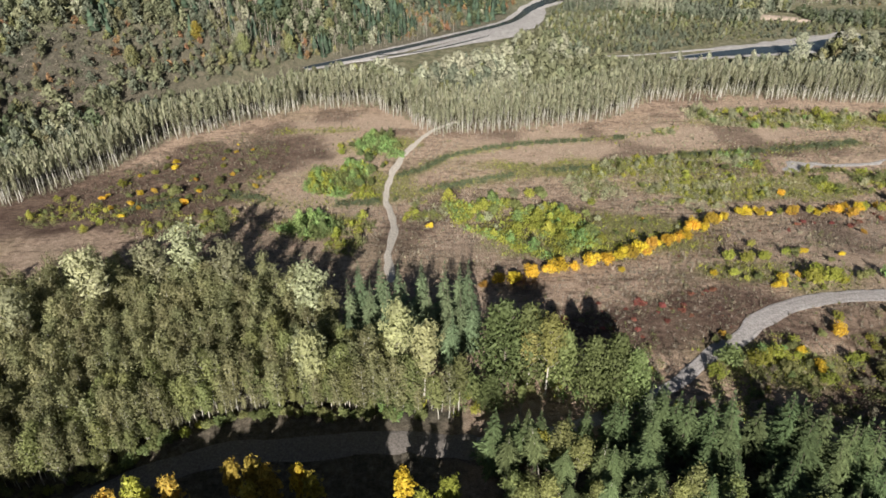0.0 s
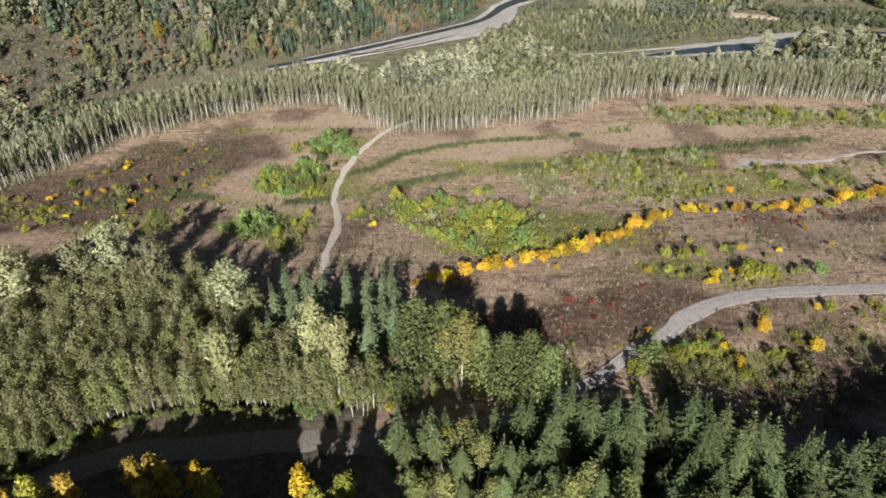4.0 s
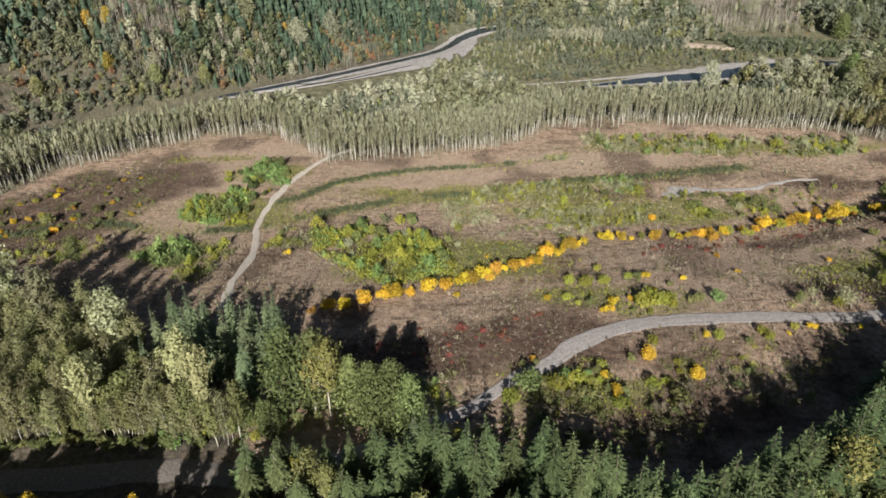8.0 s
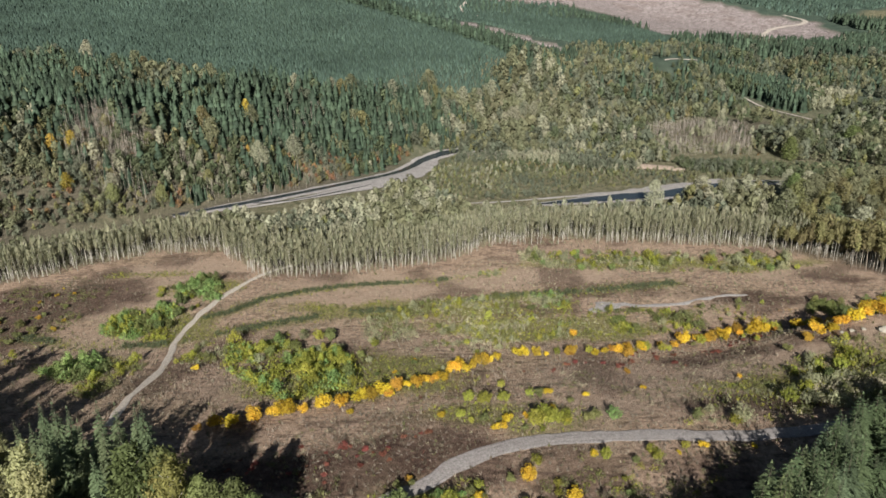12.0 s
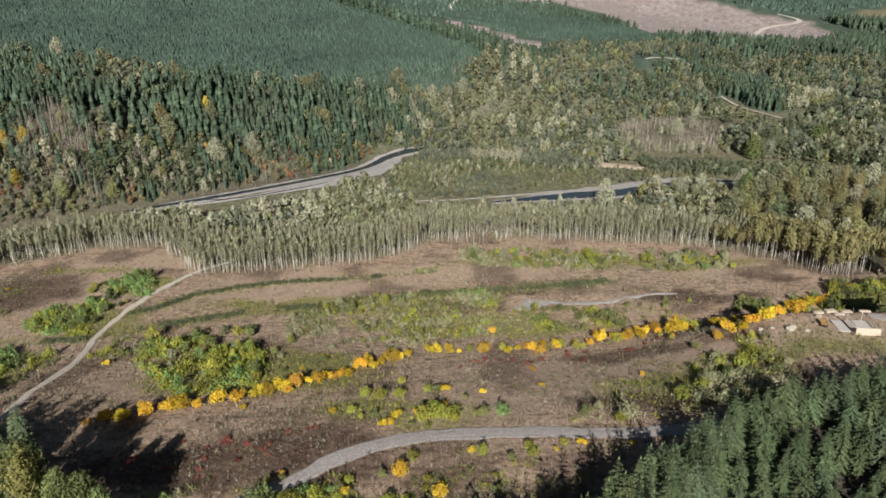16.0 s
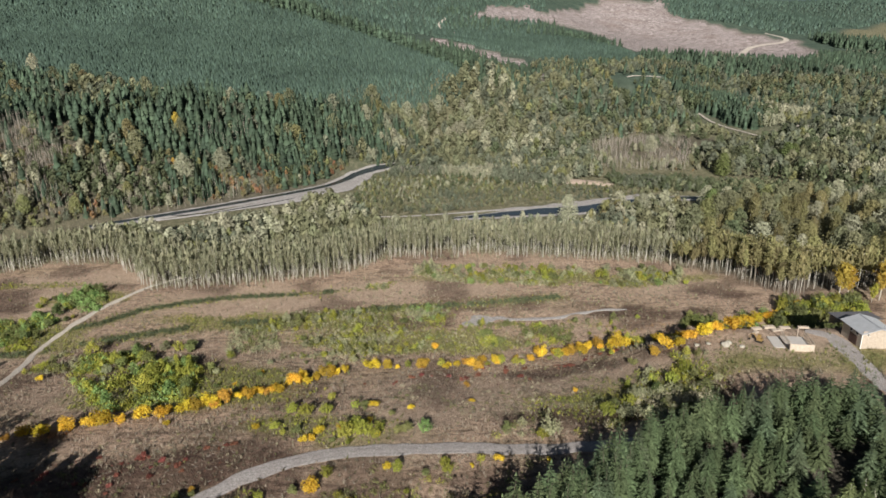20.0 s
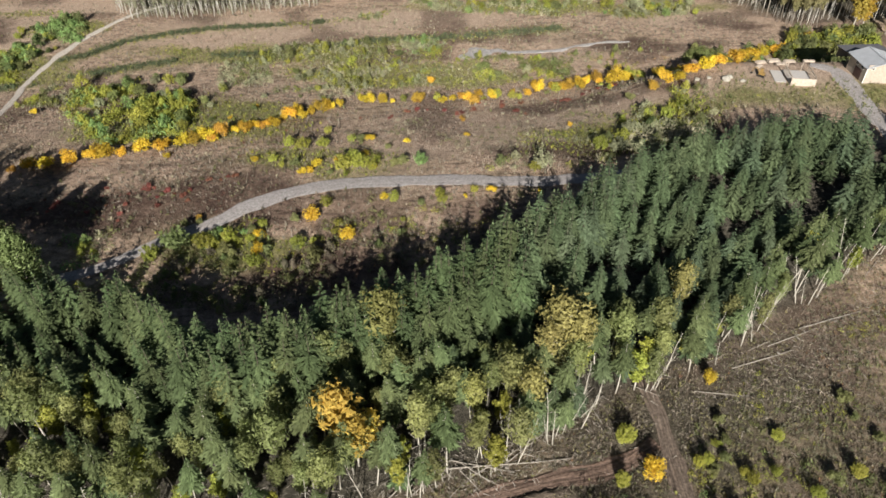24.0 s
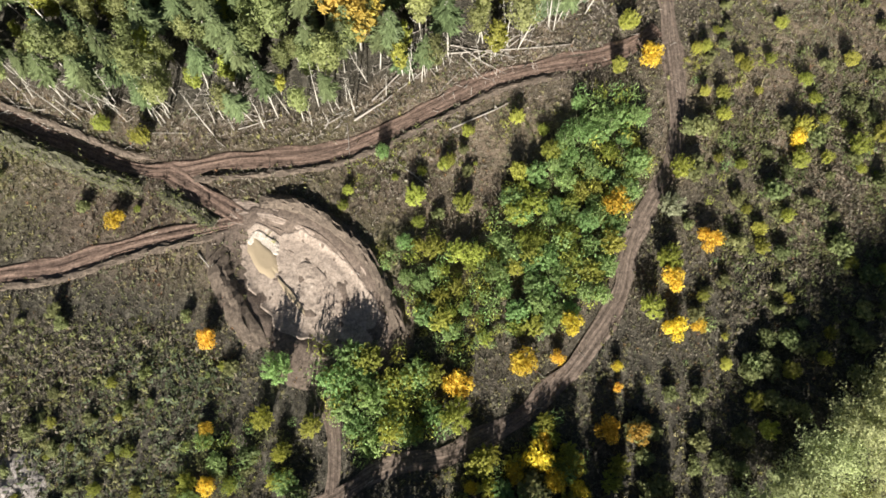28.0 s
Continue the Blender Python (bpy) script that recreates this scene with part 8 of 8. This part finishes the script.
def lumber_stack(x, y, w, l, h, turn):
    root = new("lumber_stack")
    rows = max(2, int(h / 0.25))
    for k in range(rows):
        piece("board_layer", root, LUMBER, *[box(-l / 2 + 0.1 * (k % 2), -w / 2 + j * w / 4, k * 0.25, l / 2 - 0.1 * (k % 3), -w / 2 + j * w / 4 + w / 4 - 0.05, k * 0.25 + 0.2) for j in range(4)])
    for s in (-0.3, 0.3):
        piece("bearer", root, LUMBER, box(s * l - 0.06, -w / 2, -0.12, s * l + 0.06, w / 2, -0.002))
    root.matrix_basis = pose(x, y, high(x, y) + 0.12, 0, 0, turn)
    return tagged(root, "stack of fresh pale lumber on bare ground", "lumber", "lumber stacks")


for a in ((210, 191.5, 1.4, 3.0, 0.5, 12), (214.5, 193, 1.6, 3.6, 0.8, 6), (219, 192.6, 1.5, 3.2, 0.5, 3), (225.5, 194, 1.0, 3.4, 0.5, -4), (208.5, 188.5, 1.0, 2.2, 0.5, 35), (215.5, 190, 1.2, 3.2, 0.5, 4)):
    lumber_stack(*a)


def digger():
    root = new("excavator")
    for y in (-0.75, 0.45):
        piece("track", root, RUBBER, box(-1.1, y, 0, 1.1, y + 0.32, 0.5, 0.12), label="black rubber crawler track")
    piece("body", root, MACHINE, box(-0.9, -0.65, 0.55, 0.7, 0.65, 1.25, 0.1))
    cab = piece("cab", root, MACHINE, box(-0.3, -0.55, 1.252, 0.6, 0.35, 2.3, 0.08))
    piece("pane", cab, GLASS_M, box(-0.2, -0.57, 1.5, 0.5, -0.551, 2.1))
    piece("boom", root, MACHINE, tube([(0.7, 0.1, 1.0), (1.6, 0.1, 2.3), (2.5, 0.1, 1.9)], [0.16, 0.14, 0.1], 5))
    piece("arm", root, MACHINE, tube([(2.45, 0.1, 2.0), (2.7, 0.1, 0.6)], [0.1, 0.08], 5))
    piece("bucket", root, RUBBER, box(2.4, -0.2, 0.15, 2.9, 0.4, 0.6, 0.1))
    return root


machine = digger()
machine.matrix_basis = pose(207, 182.5, high(207, 182.5), 0, 0, 140)
tagged(machine, "small yellow excavator standing on bare earth", "excavator")
STONE = plain("pale_boulder", (0.36, 0.34, 0.29), 0.95, 0.2)


def boulder(x, y, r, flat=0.6):
    bm = bmesh.new()
    bmesh.ops.create_icosphere(bm, subdivisions=2, radius=1.0)
    v = [tuple(p.co * (1 + 0.35 * noise.noise(p.co * 1.3 + Vector((x, y, 0))))) for p in bm.verts]
    f = [tuple(q.index for q in face.verts) for face in bm.faces]
    bm.free()
    ob = new("boulder", mesh("boulder", v, f, STONE))
    ob.matrix_basis = pose(x, y, high(x, y) + r * flat * 0.4, 0, 0, 40 * x) @ Matrix.Diagonal((r, r, r * flat, 1))
    return tagged(ob, "pale rounded boulder on bare ground", "boulder", "boulders")


for x, y, r in ((197, 181.5, 1.3), (198.2, 182.6, 1.0), (201, 179.5, 0.8), (190, 184.5, 0.8), (187.5, 185, 0.6), (193, 184, 0.7)):
    boulder(x, y, r)
ribbon("driveway", [(229, 148), (229, 160), (229.5, 170), (230, 178), (230, 186), (224, 190)], (5, 5, 5.5, 6, 6, 4), GRAVEL_M, 0.10, "grey gravel driveway beside the house", "driveway", 0.15)
